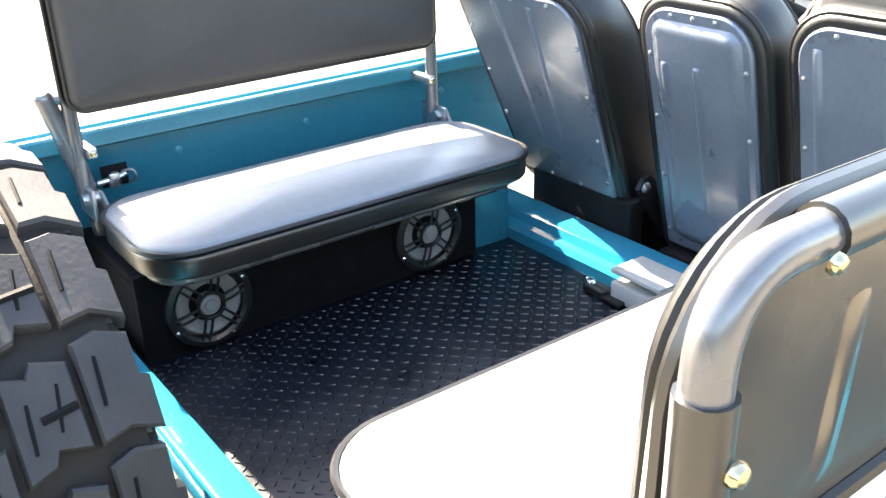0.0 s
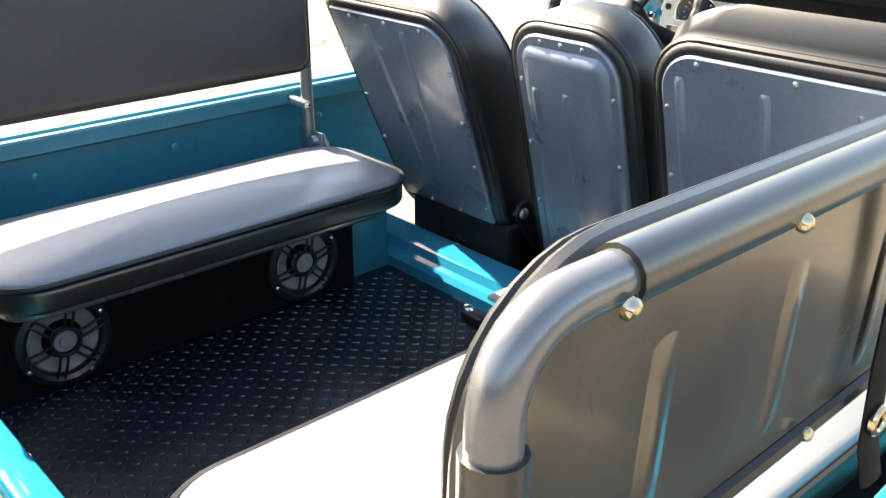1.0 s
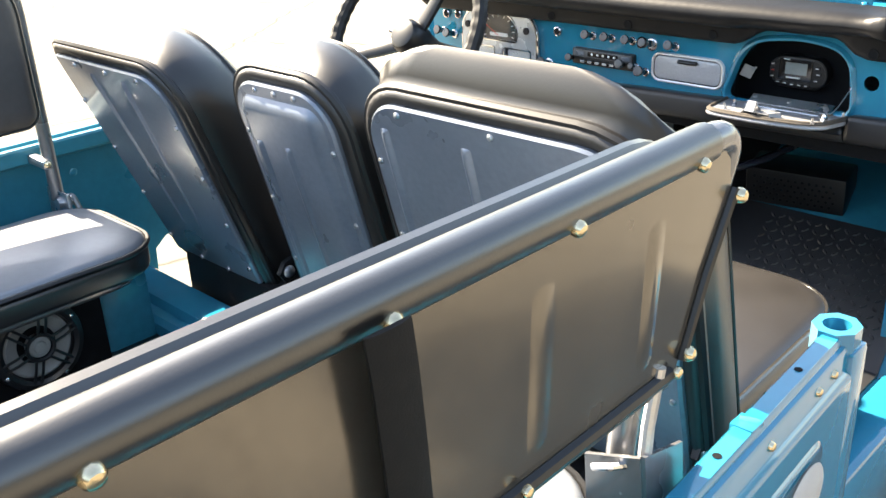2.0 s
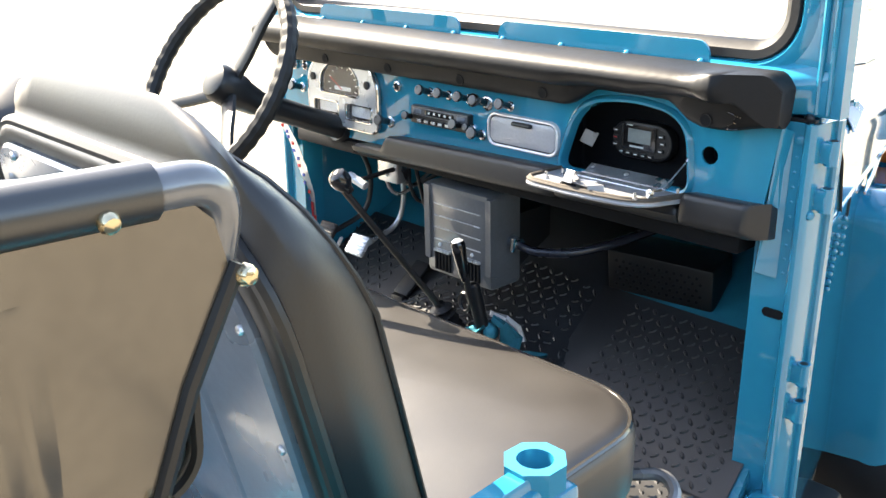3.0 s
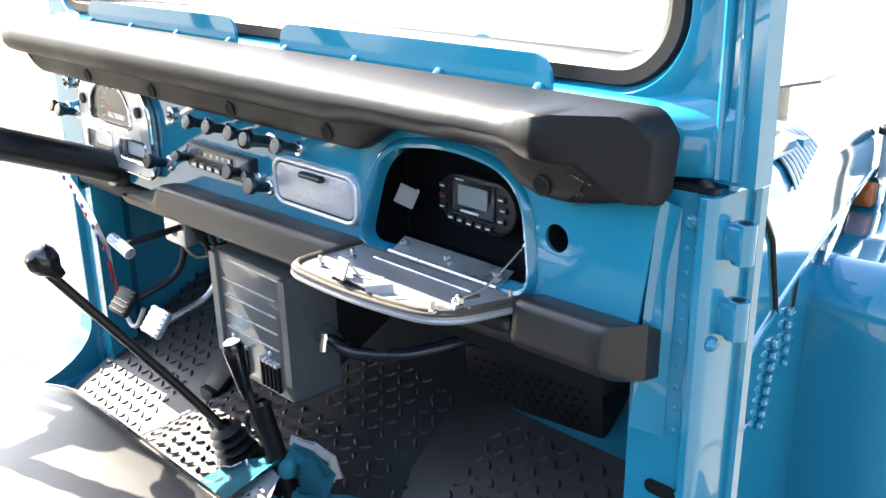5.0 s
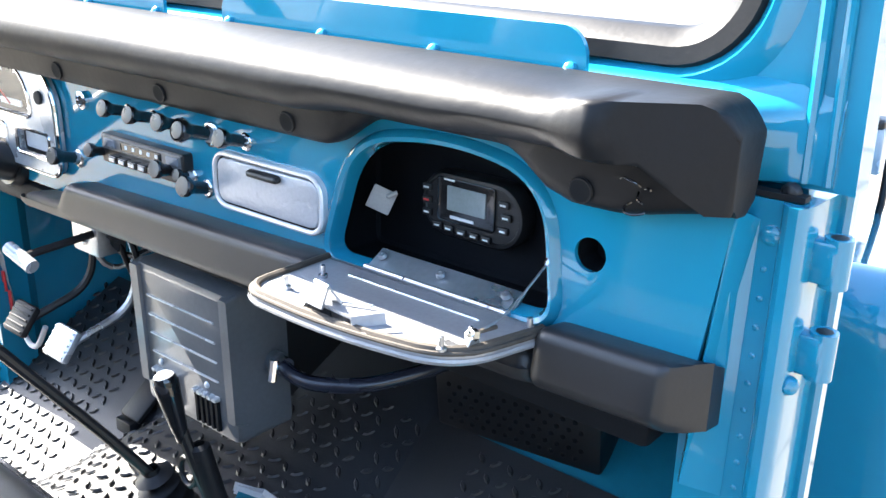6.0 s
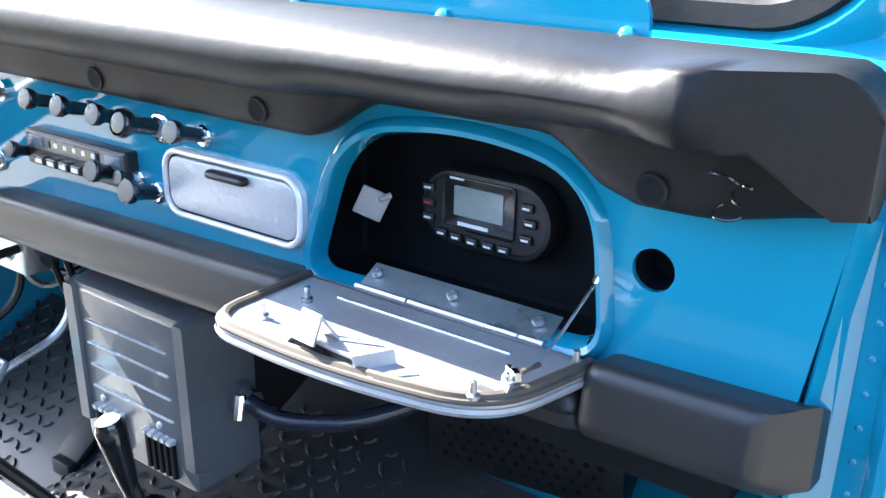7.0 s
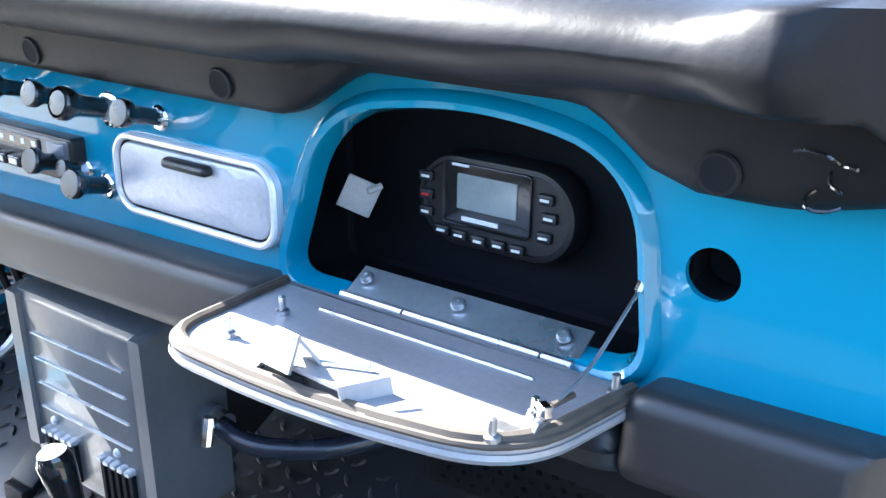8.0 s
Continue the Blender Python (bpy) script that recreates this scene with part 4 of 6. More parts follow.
            rows_.append([b.verts.new(at(u + d * 0.0115, vv, off + 0.0006 - 0.0062 * amp * math.cos(d * math.pi / 2) ** 2)) for d in np.linspace(-1, 1, 11)])
        for a, c in zip(rows_, rows_[1:]):
            for q in range(10):
                b.faces.new((a[q], a[q + 1], c[q + 1], c[q]))
        part("rib", b, STEELPAINT, st, smooth=80)
    if rivets:
        n_up = 4
        spots = [(x0 + 0.034, z0 + 0.06 + (z1 - z0 - 0.17) * i / (n_up - 1)) for i in range(n_up)]
        spots += [(x1 - 0.034, v) for _, v in spots]
        spots += [(x0 + 0.09 + (x1 - x0 - 0.18) * i / 2, z1 - 0.034) for i in range(3)] + [(x0 + 0.12 + (x1 - x0 - 0.24) * i, z0 + 0.032) for i in range(2)]
        for u, v in spots:
            part("rivet", stud(at(u, v, -0.018), (0, -1, 0), 0.0048, 0.004, n=8), ZINC, st)
    return st


drv = seat_back("driver_seat", -0.668, -0.268, 0.905, 1.366, 1.124, 0.345, 0.165, "black vinyl driver seat with grey-blue steel back panel", taper=0.075,
                        ribs=((-0.53, 1.310), (-0.415, 1.310)), crown=0.03, tl=0.03)
mid = seat_back("middle_seat", -0.195, 0.078, 0.845, 1.378, 1.180, 0.25, 0.135, "narrow black vinyl middle seat with raised grey-blue back panel",
                        ribs=((-0.120, 1.25), (-0.050, 1.25)), raised=(-0.155, 0.040, 0.89, 1.335), crown=0.03)
pas = seat_back("passenger_seat", 0.118, 0.612, 0.87, 1.392, 1.175, 0.25, 0.116, "wide black vinyl passenger seat with ribbed steel back panel",
                        ribs=((0.175, 1.322), (0.318, 1.322), (0.46, 1.322)), crown=0.056, corner=0.13, roll=1.05, wedge=0.45)


def seat_cushion(parent, x0, x1, y0, y1, z0, z1, r=0.09, pipe=PIPING_PALE, edge=0.03):
    cl = rrect(x0, x1, y0, y1, r, 8, (0.05, 0.05, r, r))
    flat = lambda u, v, h: (u, v, h - 0.10 * max(0, (1.55 - v)) * (h - z0) / (z1 - z0))
    part("seat_cushion", pillow(cl, z0, z1, edge, 0.018, flat), VINYL_TOP, parent, "black vinyl seat cushion")
    part("cushion_piping", ring_of(inset(cl, 0.008 if edge < 0.04 else -0.001), flat, z1 - (0.010 if edge < 0.04 else 0.085), 0.004, 6), pipe, parent)
    part("seat_frame", block(x0 + 0.03, x1 - 0.03, y0 + 0.03, y1 - 0.05, z0 - 0.03, z0 + 0.004, 0.006), BLACK, parent)


seat_cushion(pas, -0.225, 0.572, 1.315, 1.825, 0.855, 0.968, 0.12)
seat_cushion(drv, -0.665, -0.230, 1.315, 1.735, 0.875, 0.988, 0.10, PIPING, 0.080)
part("seat_riser", block(-0.20, 0.54, 1.27, 1.72, FOOT, 0.828, 0.008), RUBBER, pas)
part("seat_riser", block(-0.54, -0.29, 1.27, 1.70, FOOT, 0.838, 0.008), RUBBER, drv)
# added block darkens the gap below the seat back and stops sun passing under
part("under_seat_block", block(-0.545, -0.245, 1.252, 1.300, FOOT, 0.935, 0.012), RUBBER, drv, "black block for the dark gap under the driver seat")
part("seat_foot", block(-0.17, 0.05, 1.262, 1.30, FOOT, 0.86, 0.004), RUBBER, mid)
# pivots between the backs and the cushions
for par, x in ((drv, -0.238), (pas, 0.60)):
    b = bmesh.new()
    arm = [(1.275, 0.985), (1.262, 0.965), (1.275, 0.945), (1.345, 0.84), (1.375, 0.835), (1.385, 0.86), (1.31, 0.975), (1.295, 0.99)]
    vs = [[b.verts.new((x + d, y, z)) for y, z in arm] for d in (-0.005, 0.005)]
    b.faces.new(vs[0][::-1])
    b.faces.new(vs[1])
    for j in range(len(arm)):
        b.faces.new((vs[0][j], vs[0][(j + 1) % len(arm)], vs[1][(j + 1) % len(arm)], vs[1][j]))
    arm_ob = part("pivot_arm", b, BLACK, par, "dark steel pivot arm")
    part("pivot_bolt", stud((x + 0.005, 1.282, 0.966), (1, 0, 0), 0.012, 0.008), ZINC, arm_ob)
    part("pivot_bolt", stud((x + 0.005, 1.35, 0.865), (1, 0, 0), 0.010, 0.007), ZINC, arm_ob)
part("adjuster_handle", tube(bend([(0.50, 1.79, 0.845), (0.565, 1.83, 0.86), (0.60, 1.81, 0.85), (0.60, 1.76, 0.83)], 0.03), 0.009, 10), TUBE, pas, "bent grey adjuster lever")
# small pale box and buckle on the floor behind the middle seat
bx = thing("floor_case", (-0.04, 1.09, FLOOR), "small pale grey case on the floor mat", "case")
part("case_body", block(-0.14, -0.02, 1.095, 1.134, FLOOR + 0.003, 0.852, 0.004), PAPER, bx)
part("case_lid", block(-0.141, -0.019, 1.094, 1.18, 0.870, 0.880, 0.003), PAPER, bx)
bk = thing("belt_anchor", (-0.22, 1.05, FLOOR), "black seat belt anchor with chrome bolt", "anchor")
part("anchor_plate", pillow(rrect(-0.205, -0.145, 1.080, 1.107, 0.012), FLOOR + 0.003, FLOOR + 0.020, 0.006, 0.002, lambda u, v, h: (u, v, h)), BLACK, bk)
part("anchor_bolt", stud((-0.190, 1.093, FLOOR + 0.02), (0, 0, 1), 0.012, 0.010), CHROME, bk)
part("belt_webbing", block(-0.15, -0.10, 1.078, 1.112, FLOOR + 0.004, FLOOR + 0.012, 0.003), RUBBER, bk)

# ---------------------------------------------------------------- dashboard
dash = thing("dashboard", (0, DASH, 1.10), "turquoise steel dashboard with black padded top and bottom", "dashboard")


def dface(u, v, h):
    """u across, v up, h out of the dashboard towards the seats."""
    return (u, DASH - h, v)


mouth = rounded([(0.1985, 1.186, 0.026), (0.4455, 1.192, 0.026), (0.4330, 1.3010, 0.052), (0.345, 1.3160, 0.060), (0.2370, 1.3010, 0.050)])
face_loop = [(-0.575, 1.150), (0.560, 1.150), (0.562, 1.19), (0.578, 1.31), (0.578, 1.375), (-0.578, 1.375), (-0.578, 1.30)]
hole = [(0.4735 + 0.0132 * math.cos(a), 1.2543 + 0.0132 * math.sin(a)) for a in np.linspace(0, 2 * math.pi, 24, endpoint=False)]
part("face_panel", plate([face_loop, mouth, hole], dface, -0.004, 0.0), PAINT, dash, "glossy turquoise dashboard face", smooth=20)
rim = []
for ins, h in ((-0.010, -0.001), (-0.008, 0.004), (-0.004, 0.007), (0.0, 0.005), (0.002, 0.0), (0.003, -0.012)):
    rim.append((inset(mouth, ins), h))
part("glovebox_rim", layers(rim, dface, cap0=False, cap1=False), PAINT, dash)
box_ = rrect(0.181, 0.462, 1.174, 1.324, 0.008, 3)
liner = layers([(box_, -0.0045), (box_, -0.082), (inset(box_, 0.003), -0.085)], dface, cap0=False)
part("glovebox_liner", liner, GLOVE, dash, "black glovebox liner")
part("hole_cup", lathe([(0.014, 0.005), (0.014, 0.03), (0.0, 0.03)], (0.4735, DASH, 1.2543), (0, 1, 0), 20), GLOVE, dash)


def upper_pad():
    """Rolled pad along the top of the dashboard; its lower lip rises over the glovebox."""
    b = bmesh.new()
    x0, x1 = -0.585, 0.588
    xs = [x0, x0 + 0.006, x0 + 0.02] + list(np.linspace(x0 + 0.05, x1 - 0.14, 90)) + [0.470, 0.485, 0.500, 0.510, 0.514, 0.520, 0.530, 0.540, 0.550, 0.560, 0.568, 0.575, 0.580, 0.584, x1]
    rings = []
    for x in xs:
        over = smooth_step(x, 0.222, 0.290) * (1 - smooth_step(x, 0.408, 0.466))
        lip = 1.298 + 0.031 * over + 0.014 * smooth_step(x, 0.50, 0.585)
        end = min(1, max(0, (x - 0.470) / 0.04))
        end = end * end * (3 - 2 * end)
        cap = min(1, max(0, (x - 0.540) / 0.035))
        # the crease between lip and roll drops to the lower edge at the blunt end
        cz = (1.329 + 0.007 * over + 0.010 * smooth_step(x, 0.38, 0.47) + 0.006 * end) * (1 - cap) + 1.316 * cap
        bulge = 0.080 + 0.006 * end
        slant = 0.70 * max(0, x - 0.514)
        sh = 0.0
        if x < x0 + 0.02:
            sh = 1 - math.sqrt(max(0, 1 - ((x0 + 0.02 - x) / 0.02) ** 2))
        c = (0.045, 1.345)
        zl = min(lip + 0.014, cz - 0.001)
        tz = 1.385 - 0.020 * max(0, (x - 0.566) / 0.022) ** 2
        prof = [(0.0, lip + 0.008), (0.012, lip), (0.024, lip + 0.001), (0.029, lip + 0.006), (0.031, max(zl, lip + 0.007)), (0.034, cz), (bulge - 0.020, cz + 0.0055 * (1 - end)), (bulge - 0.007, cz + 0.011 * (1 - end) + 0.001), (bulge - 0.001, cz + 0.020 * (1 - 0.8 * end)), (bulge, 1.362), (bulge - 0.008 + 0.007 * end, 1.374 + (tz - 1.378) * end), (bulge - 0.028 + 0.022 * end, 1.381 + (tz - 1.382) * end), (0.03, tz), (-0.005, tz - 0.001), (-0.006, 1.36)]
        prof = [(min(h, max(0.026, bulge - slant)) if slant > 0 else h, z) for h, z in prof]
        rings.append([b.verts.new(dface(x, z + (c[1] - z) * sh * 0.5, h + (c[0] - h) * sh * 0.5)) for h, z in prof])
    k = len(rings[0])
    for a, c in zip(rings, rings[1:]):
        for j in range(k):
            b.faces.new((a[j], a[(j + 1) % k], c[(j + 1) % k], c[j]))
    b.faces.new(rings[0][::-1])
    b.faces.new(rings[-1])
    return b


part("upper_pad", upper_pad(), PAD, dash, "grained black padded dash top", smooth=60)
for x, z in ((-0.385, 1.312), (-0.194, 1.312), (-0.002, 1.3125), (0.185, 1.3125), (0.481, 1.311)):
    lean = 0.18 if x < 0.4 else 0.10
    ring_ = [(0.0084 * math.cos(a), 0.0084 * math.sin(a)) for a in np.linspace(0, 2 * math.pi, 20, endpoint=False)]
    cup = part("pad_screw", tube([dface(x + du, z + dz, 0.0318 + lean * dz) for du, dz in ring_], 0.0014, 6, closed=True), PAD, dash)
    part("screw_recess", lathe([(0.0080, -0.004), (0.0080, 0.0), (0.0045, -0.0002), (0.0, -0.0004)], dface(x, z, 0.0330), (0, -1, -lean), 18), GLOVE, cup)
clip = thing("pad_clip", (0.53, DASH - 0.035, 1.31), "torn wire clip under the dash pad end", "clip")
for k, (x, z, r) in enumerate(((0.518, 1.322, 0.010), (0.532, 1.318, 0.008), (0.524, 1.308, 0.007))):
    part("wire_loop", tube([dface(x + r * math.cos(a), z + 0.55 * r * math.sin(a), 0.034 + 0.004 * math.sin(a * 1.5 + k)) for a in np.linspace(0.3 + k, 3.6 + k, 12)], 0.0009, 6), BLACK_GLOSS, clip)


def lower_pad(x0, x1, drop=0.0, out=0.040, slant=False, step=None):
    """A flat-faced knee pad with rounded edges; its outer end may be cut off at a slant, and its top may step down at the left."""
    b = bmesh.new()
    xs = [x0, x0 + 0.001, x0 + 0.003, x0 + 0.007, x0 + 0.012] + list(np.linspace(x0 + 0.02, x1 - 0.04, 6)) + ([x1 - 0.030, x1 - 0.026, x1 - 0.02, x1 - 0.01, x1] if slant else [x1 - 0.012, x1 - 0.007, x1 - 0.003, x1 - 0.001, x1])
    if step:
        xs = sorted(xs + [step - 0.012, step - 0.006, step, step + 0.006, step + 0.012])
    rings = []
    for x in xs:
        top = 1.1845 + 0.028 * x - drop - (0.026 * (1 - smooth_step(x, step - 0.012, step + 0.012)) if step else 0)
        low = 1.1470 + 0.020 * x
        d = min(x - x0, 1 if slant else x1 - x)
        sh = 1 - math.sqrt(max(0, 1 - max(0, (0.012 - d) / 0.012) ** 2))
        top -= 0.012 * sh
        prof = [(0.001, top), (out - 0.010, top + 0.004), (out - 0.004, top + 0.003), (out, top - 0.001), (out + 0.001, top - 0.006), (out + 0.005, low + 0.010), (out + 0.004, low + 0.004), (out, low - 0.002), (out - 0.008, low - 0.006), (-0.02, low - 0.010), (-0.02, top - 0.01)]
        cutoff = out + 0.005 - 1.15 * max(0, x - (x1 - 0.028)) if slant else 1
        rings.append([b.verts.new(dface(x, z, min(h - max(0, h) * sh * 0.22, cutoff))) for h, z in prof])
    for a, c in zip(rings, rings[1:]):
        for j in range(len(prof)):
            b.faces.new((a[j], a[(j + 1) % len(prof)], c[(j + 1) % len(prof)], c[j]))
    b.faces.new(rings[0][::-1])
    b.faces.new(rings[-1])
    return b


part("lower_pad", lower_pad(-0.300, 0.214, step=-0.205), PAD_SMOOTH, dash, "smooth black knee pad", smooth=40)
part("lower_pad", lower_pad(0.448, 0.578, 0.0, 0.033, True), PAD_SMOOTH, dash, "smooth black knee pad with slanted end", smooth=40)
part("lower_pad", lower_pad(0.214, 0.448, 0.022, 0.033), PAD_SMOOTH, dash, "smooth black knee pad", smooth=60)
# near-black slab added for the darkness under the open dashboard
part("under_dash_shade", block(-0.535, 0.535, DASH - 0.005, 2.33, 1.118, 1.146, 0.006), GLOVE, dash)

# open glovebox lid, hinged along the lower edge of the mouth
def lid(u, v, h):
    """u across, v outwards from the hinge, h up; the open lid rises a little to its front."""
    return (u, DASH - 0.006 - v * 0.998, 1.1905 + v * 0.070 + h)


lid_loop = rounded([(0.2095, 0.004, 0.008), (0.4520, 0.004, 0.008), (0.4380, 0.104, 0.040), (0.335, 0.1250, 0.070), (0.2255, 0.1205, 0.032)])
gl = part("glovebox_door", layers([(inset(lid_loop, 0.006), -0.008), (lid_loop, -0.006), (lid_loop, -0.001), (inset(lid_loop, 0.003), 0.001), (inset(lid_loop, 0.008), 0.001)], lid), LIDMETAL, dash, "open steel glovebox lid lying flat")
part("lid_skin", layers([(inset(lid_loop, -0.0005), -0.0085), (inset(lid_loop, -0.0016), -0.0060), (inset(lid_loop, -0.0008), -0.0035)], lid, cap1=False), LIDMETAL, gl, "bright outer skin edge of the lid")
run = lid_loop[14:] + lid_loop[:6]
for k, (d, h, r) in enumerate(((0.0050, 0.0018, 0.0034), (0.0012, 0.0000, 0.0020))):
    edge_ = inset(lid_loop, d)
    part("edge_seal", tube([lid(u, v, h) for u, v in edge_[14:] + edge_[:6]], r, 8, radii=[r * (1 + 0.07 * math.sin(i * 2.1 + k)) for i in range(len(run))]), RUST, gl, "worn brown rubber edge seal")
part("stiffener", layers([(rrect(0.262, 0.404, 0.0300, 0.0325, 0.0011), 0.001), (rrect(0.263, 0.403, 0.0306, 0.0320, 0.0006), 0.0022)], lid), ZINC, gl)
part("hinge_leaf", sheet([(0.2535, DASH - 0.006, 1.1900), (0.4100, DASH - 0.006, 1.1900), (0.4100, DASH + 0.015, 1.2020), (0.2535, DASH + 0.015, 1.2020)], 0.0022), ZINC, gl, "zinc piano hinge")
for a, c in ((0.254, 0.300), (0.3015, 0.3905), (0.392, 0.4095)):
    part("hinge_knuckle", tube([(a, DASH - 0.008, 1.1905), (c, DASH - 0.008, 1.1905)], 0.0034, 10), ZINC, gl)
for x in (0.262, 0.329, 0.397):
    part("hinge_screw", lathe([(0.0044, 0.0), (0.0044, 0.002), (0.0036, 0.0034), (0.0012, 0.0038), (0.0010, 0.0030), (0, 0.0030)], (x, DASH + 0.006, 1.1985), (0, -0.5, 1), 12), ZINC, gl)
for u, v in ((0.2535, 0.052), (0.2555, 0.094), (0.4215, 0.098), (0.4420, 0.020)):
    b = lathe([(0.0042, 0.0), (0.0042, 0.003), (0.0022, 0.004), (0.0022, 0.011), (0.0, 0.012)], lid(u, v, 0.001), (0, 0, 1), 10)
    part("stud", b, ZINC, gl)
# latch: folded strap with a spring tongue
b = sheet([lid(0.302, 0.113, 0.0110), lid(0.352, 0.117, 0.0110), lid(0.362, 0.092, 0.0110), lid(0.314, 0.088, 0.0110)], 0.002)
sheet([lid(0.352, 0.117, 0.0110), lid(0.354, 0.117, 0.002), lid(0.364, 0.092, 0.002), lid(0.362, 0.092, 0.0110)], 0.002, b)
sheet([lid(0.354, 0.117, 0.0025), lid(0.366, 0.117, 0.0022), lid(0.382, 0.094, 0.0022), lid(0.364, 0.092, 0.0025)], 0.002, b)
sheet([lid(0.292, 0.111, 0.002), lid(0.302, 0.113, 0.0110), lid(0.314, 0.088, 0.0110), lid(0.304, 0.086, 0.002)], 0.002, b)
latch = part("latch", b, LIDMETAL, gl, "folded zinc latch bracket")
part("latch_mouth", sheet([lid(0.302, 0.1145, 0.0015), lid(0.330, 0.1165, 0.0015), lid(0.330, 0.1165, 0.0085), lid(0.304, 0.1145, 0.0085)], 0.001), GLOVE, latch)
b = sheet([lid(0.306, 0.119, 0.010), lid(0.325, 0.121, 0.010), lid(0.326, 0.114, 0.028), lid(0.310, 0.112, 0.028)], 0.0018)
sheet([lid(0.310, 0.112, 0.028), lid(0.326, 0.114, 0.028), lid(0.331, 0.104, 0.0125), lid(0.317, 0.102, 0.0125)], 0.0018, b)
part("spring_tongue", b, LIDMETAL, latch, "bent bright spring tongue")
part("latch_pin", tube([lid(0.330, 0.104, 0.0140), lid(0.352, 0.094, 0.0140)], 0.0014, 6), ZINC, latch)
# stay wire on its angle bracket
b = sheet([lid(0.409, 0.086, 0.001), lid(0.432, 0.088, 0.001), lid(0.433, 0.080, 0.001), lid(0.411, 0.078, 0.001)], 0.0018)
sheet([lid(0.432, 0.086, 0.001), lid(0.434, 0.083, 0.009), lid(0.435, 0.074, 0.009), lid(0.433, 0.072, 0.001)], 0.0018, b)
part("stay_bracket", b, ZINC, gl)
part("stay_bolt", lathe([(0, -0.003), (0.0048, -0.003), (0.0048, 0.0015), (0.0028, 0.002), (0.0028, 0.005), (0, 0.006)], lid(0.434, 0.079, 0.012), (-0.3, -0.9, 0.2), 6), CHROME, gl)
part("stay_nut", lathe([(0, 0), (0.0036, 0), (0.0036, 0.004), (0.0018, 0.004), (0.0018, 0.011), (0, 0.012)], lid(0.428, 0.074, 0.004), (0, 0.1, 1), 6), CHROME, gl)
part("stay_wire", tube(bend([lid(0.436, 0.076, 0.013), (0.4385, DASH - 0.050, 1.214), (0.4415, DASH - 0.003, 1.243)], 0.02), 0.0010, 6), ZINC, gl, "thin steel stay wire")
part("wire_sleeve", tube([lid(0.4362, 0.074, 0.014), (0.4376, DASH - 0.062, 1.2075)], 0.0017, 6), RUST, gl)
part("wire_ferrule", tube([(0.4410, DASH - 0.007, 1.240), (0.4422, DASH + 0.000, 1.249)], 0.0026, 8), CHROME, gl)
part("wire_eye", tube([(0.4425, DASH - 0.001 - 0.0030 * math.sin(a), 1.2540 + 0.0032 * math.cos(a)) for a in np.linspace(0, 2 * math.pi, 10, endpoint=False)], 0.0011, 6, closed=True), CHROME, gl)

# marine-style stereo control in the back of the glovebox
ST = DASH + 0.072
st = thing("stereo_control", (0.305, ST, 1.195), "black oval stereo control with grey display inside glovebox", "stereo")


def sface(u, v, h):
    return (0.3155 + (u - 0.338) * 0.95, ST - h, 1.2395 + (v - 1.2445) * 0.95)


sl = rrect(0.278, 0.398, 1.213, 1.276, 0.0312, 10)
part("housing", layers([(sl, -0.006), (sl, 0.008), (inset(sl, 0.002), 0.011), (inset(sl, 0.005), 0.0115), (inset(sl, 0.006), 0.010)], sface), BLACK, st)
part("face_plate", pillow(rrect(0.2985, 0.3660, 1.228, 1.271, 0.004), 0.009, 0.0125, 0.001, 0, sface), BLACK_GLOSS, st)
part("display", pillow(rrect(0.3115, 0.3565, 1.2405, 1.2640, 0.001), 0.0115, 0.0135, 0.0004, 0, sface), LCD, st, "pale grey display")
part("maker_mark", pillow(rrect(0.315, 0.343, 1.2325, 1.2355, 0.0005), 0.0115, 0.0132, 0.0003, 0, sface), WHITE_MARK, st)
part("maker_mark", pillow(rrect(0.307, 0.320, 1.2685, 1.2702, 0.0005), 0.0115, 0.0132, 0.0003, 0, sface), WHITE_MARK, st)
for u, v in ((0.286, 1.2575), (0.286, 1.245), (0.286, 1.233), (0.376, 1.2575), (0.379, 1.246), (0.376, 1.233), (0.299, 1.2225), (0.313, 1.2215), (0.328, 1.2205), (0.343, 1.2205), (0.357, 1.2205)):
    key = part("key", pillow(rrect(u - 0.0055, u + 0.0055, v - 0.0035, v + 0.0035, 0.0015), 0.009, 0.013, 0.001, 0.0003, sface), BLACK, st)
    part("key_mark", pillow(rrect(u - 0.0032, u + 0.0032, v - 0.0009, v + 0.0009, 0.0004), 0.0115, 0.0138, 0.0003, 0, sface), RED if (u, v) == (0.286, 1.245) else WHITE_MARK, key)
tag = thing("card_tag", (0.222, DASH + 0.046, 1.218), "small pale square tag hung in the glovebox", "tag")
b = block(-0.0115, 0.0115, -0.001, 0.001, -0.0115, 0.0115, 0.0008)
part("card", moved(b, Matrix.Translation((0.2225, DASH + 0.046, 1.2335)) @ Matrix.Rotation(radians(36), 4, "Z") @ Matrix.Rotation(radians(24), 4, "Y")), PAPER, tag)
part("tie", tube([(0.2315, DASH + 0.044, 1.2385), (0.2365, DASH + 0.052, 1.2415)], 0.0022, 6), PAPER, tag)

# ashtray
ash = thing("ashtray", (0.125, DASH, 1.20), "pressed aluminium ashtray front with bright frame", "ashtray")
al = rrect(0.0405, 0.1990, 1.2020, 1.2600, 0.019, 8)
part("frame", ring_of(inset(al, 0.0022), dface, 0.0050, 0.0026, 8), FRAME, ash, "bright metal frame")
part("frame_skirt", layers([(inset(al, -0.0008), -0.002), (inset(al, 0.0), 0.004), (inset(al, 0.002), 0.005)], dface, cap0=False, cap1=False), FRAME, ash)
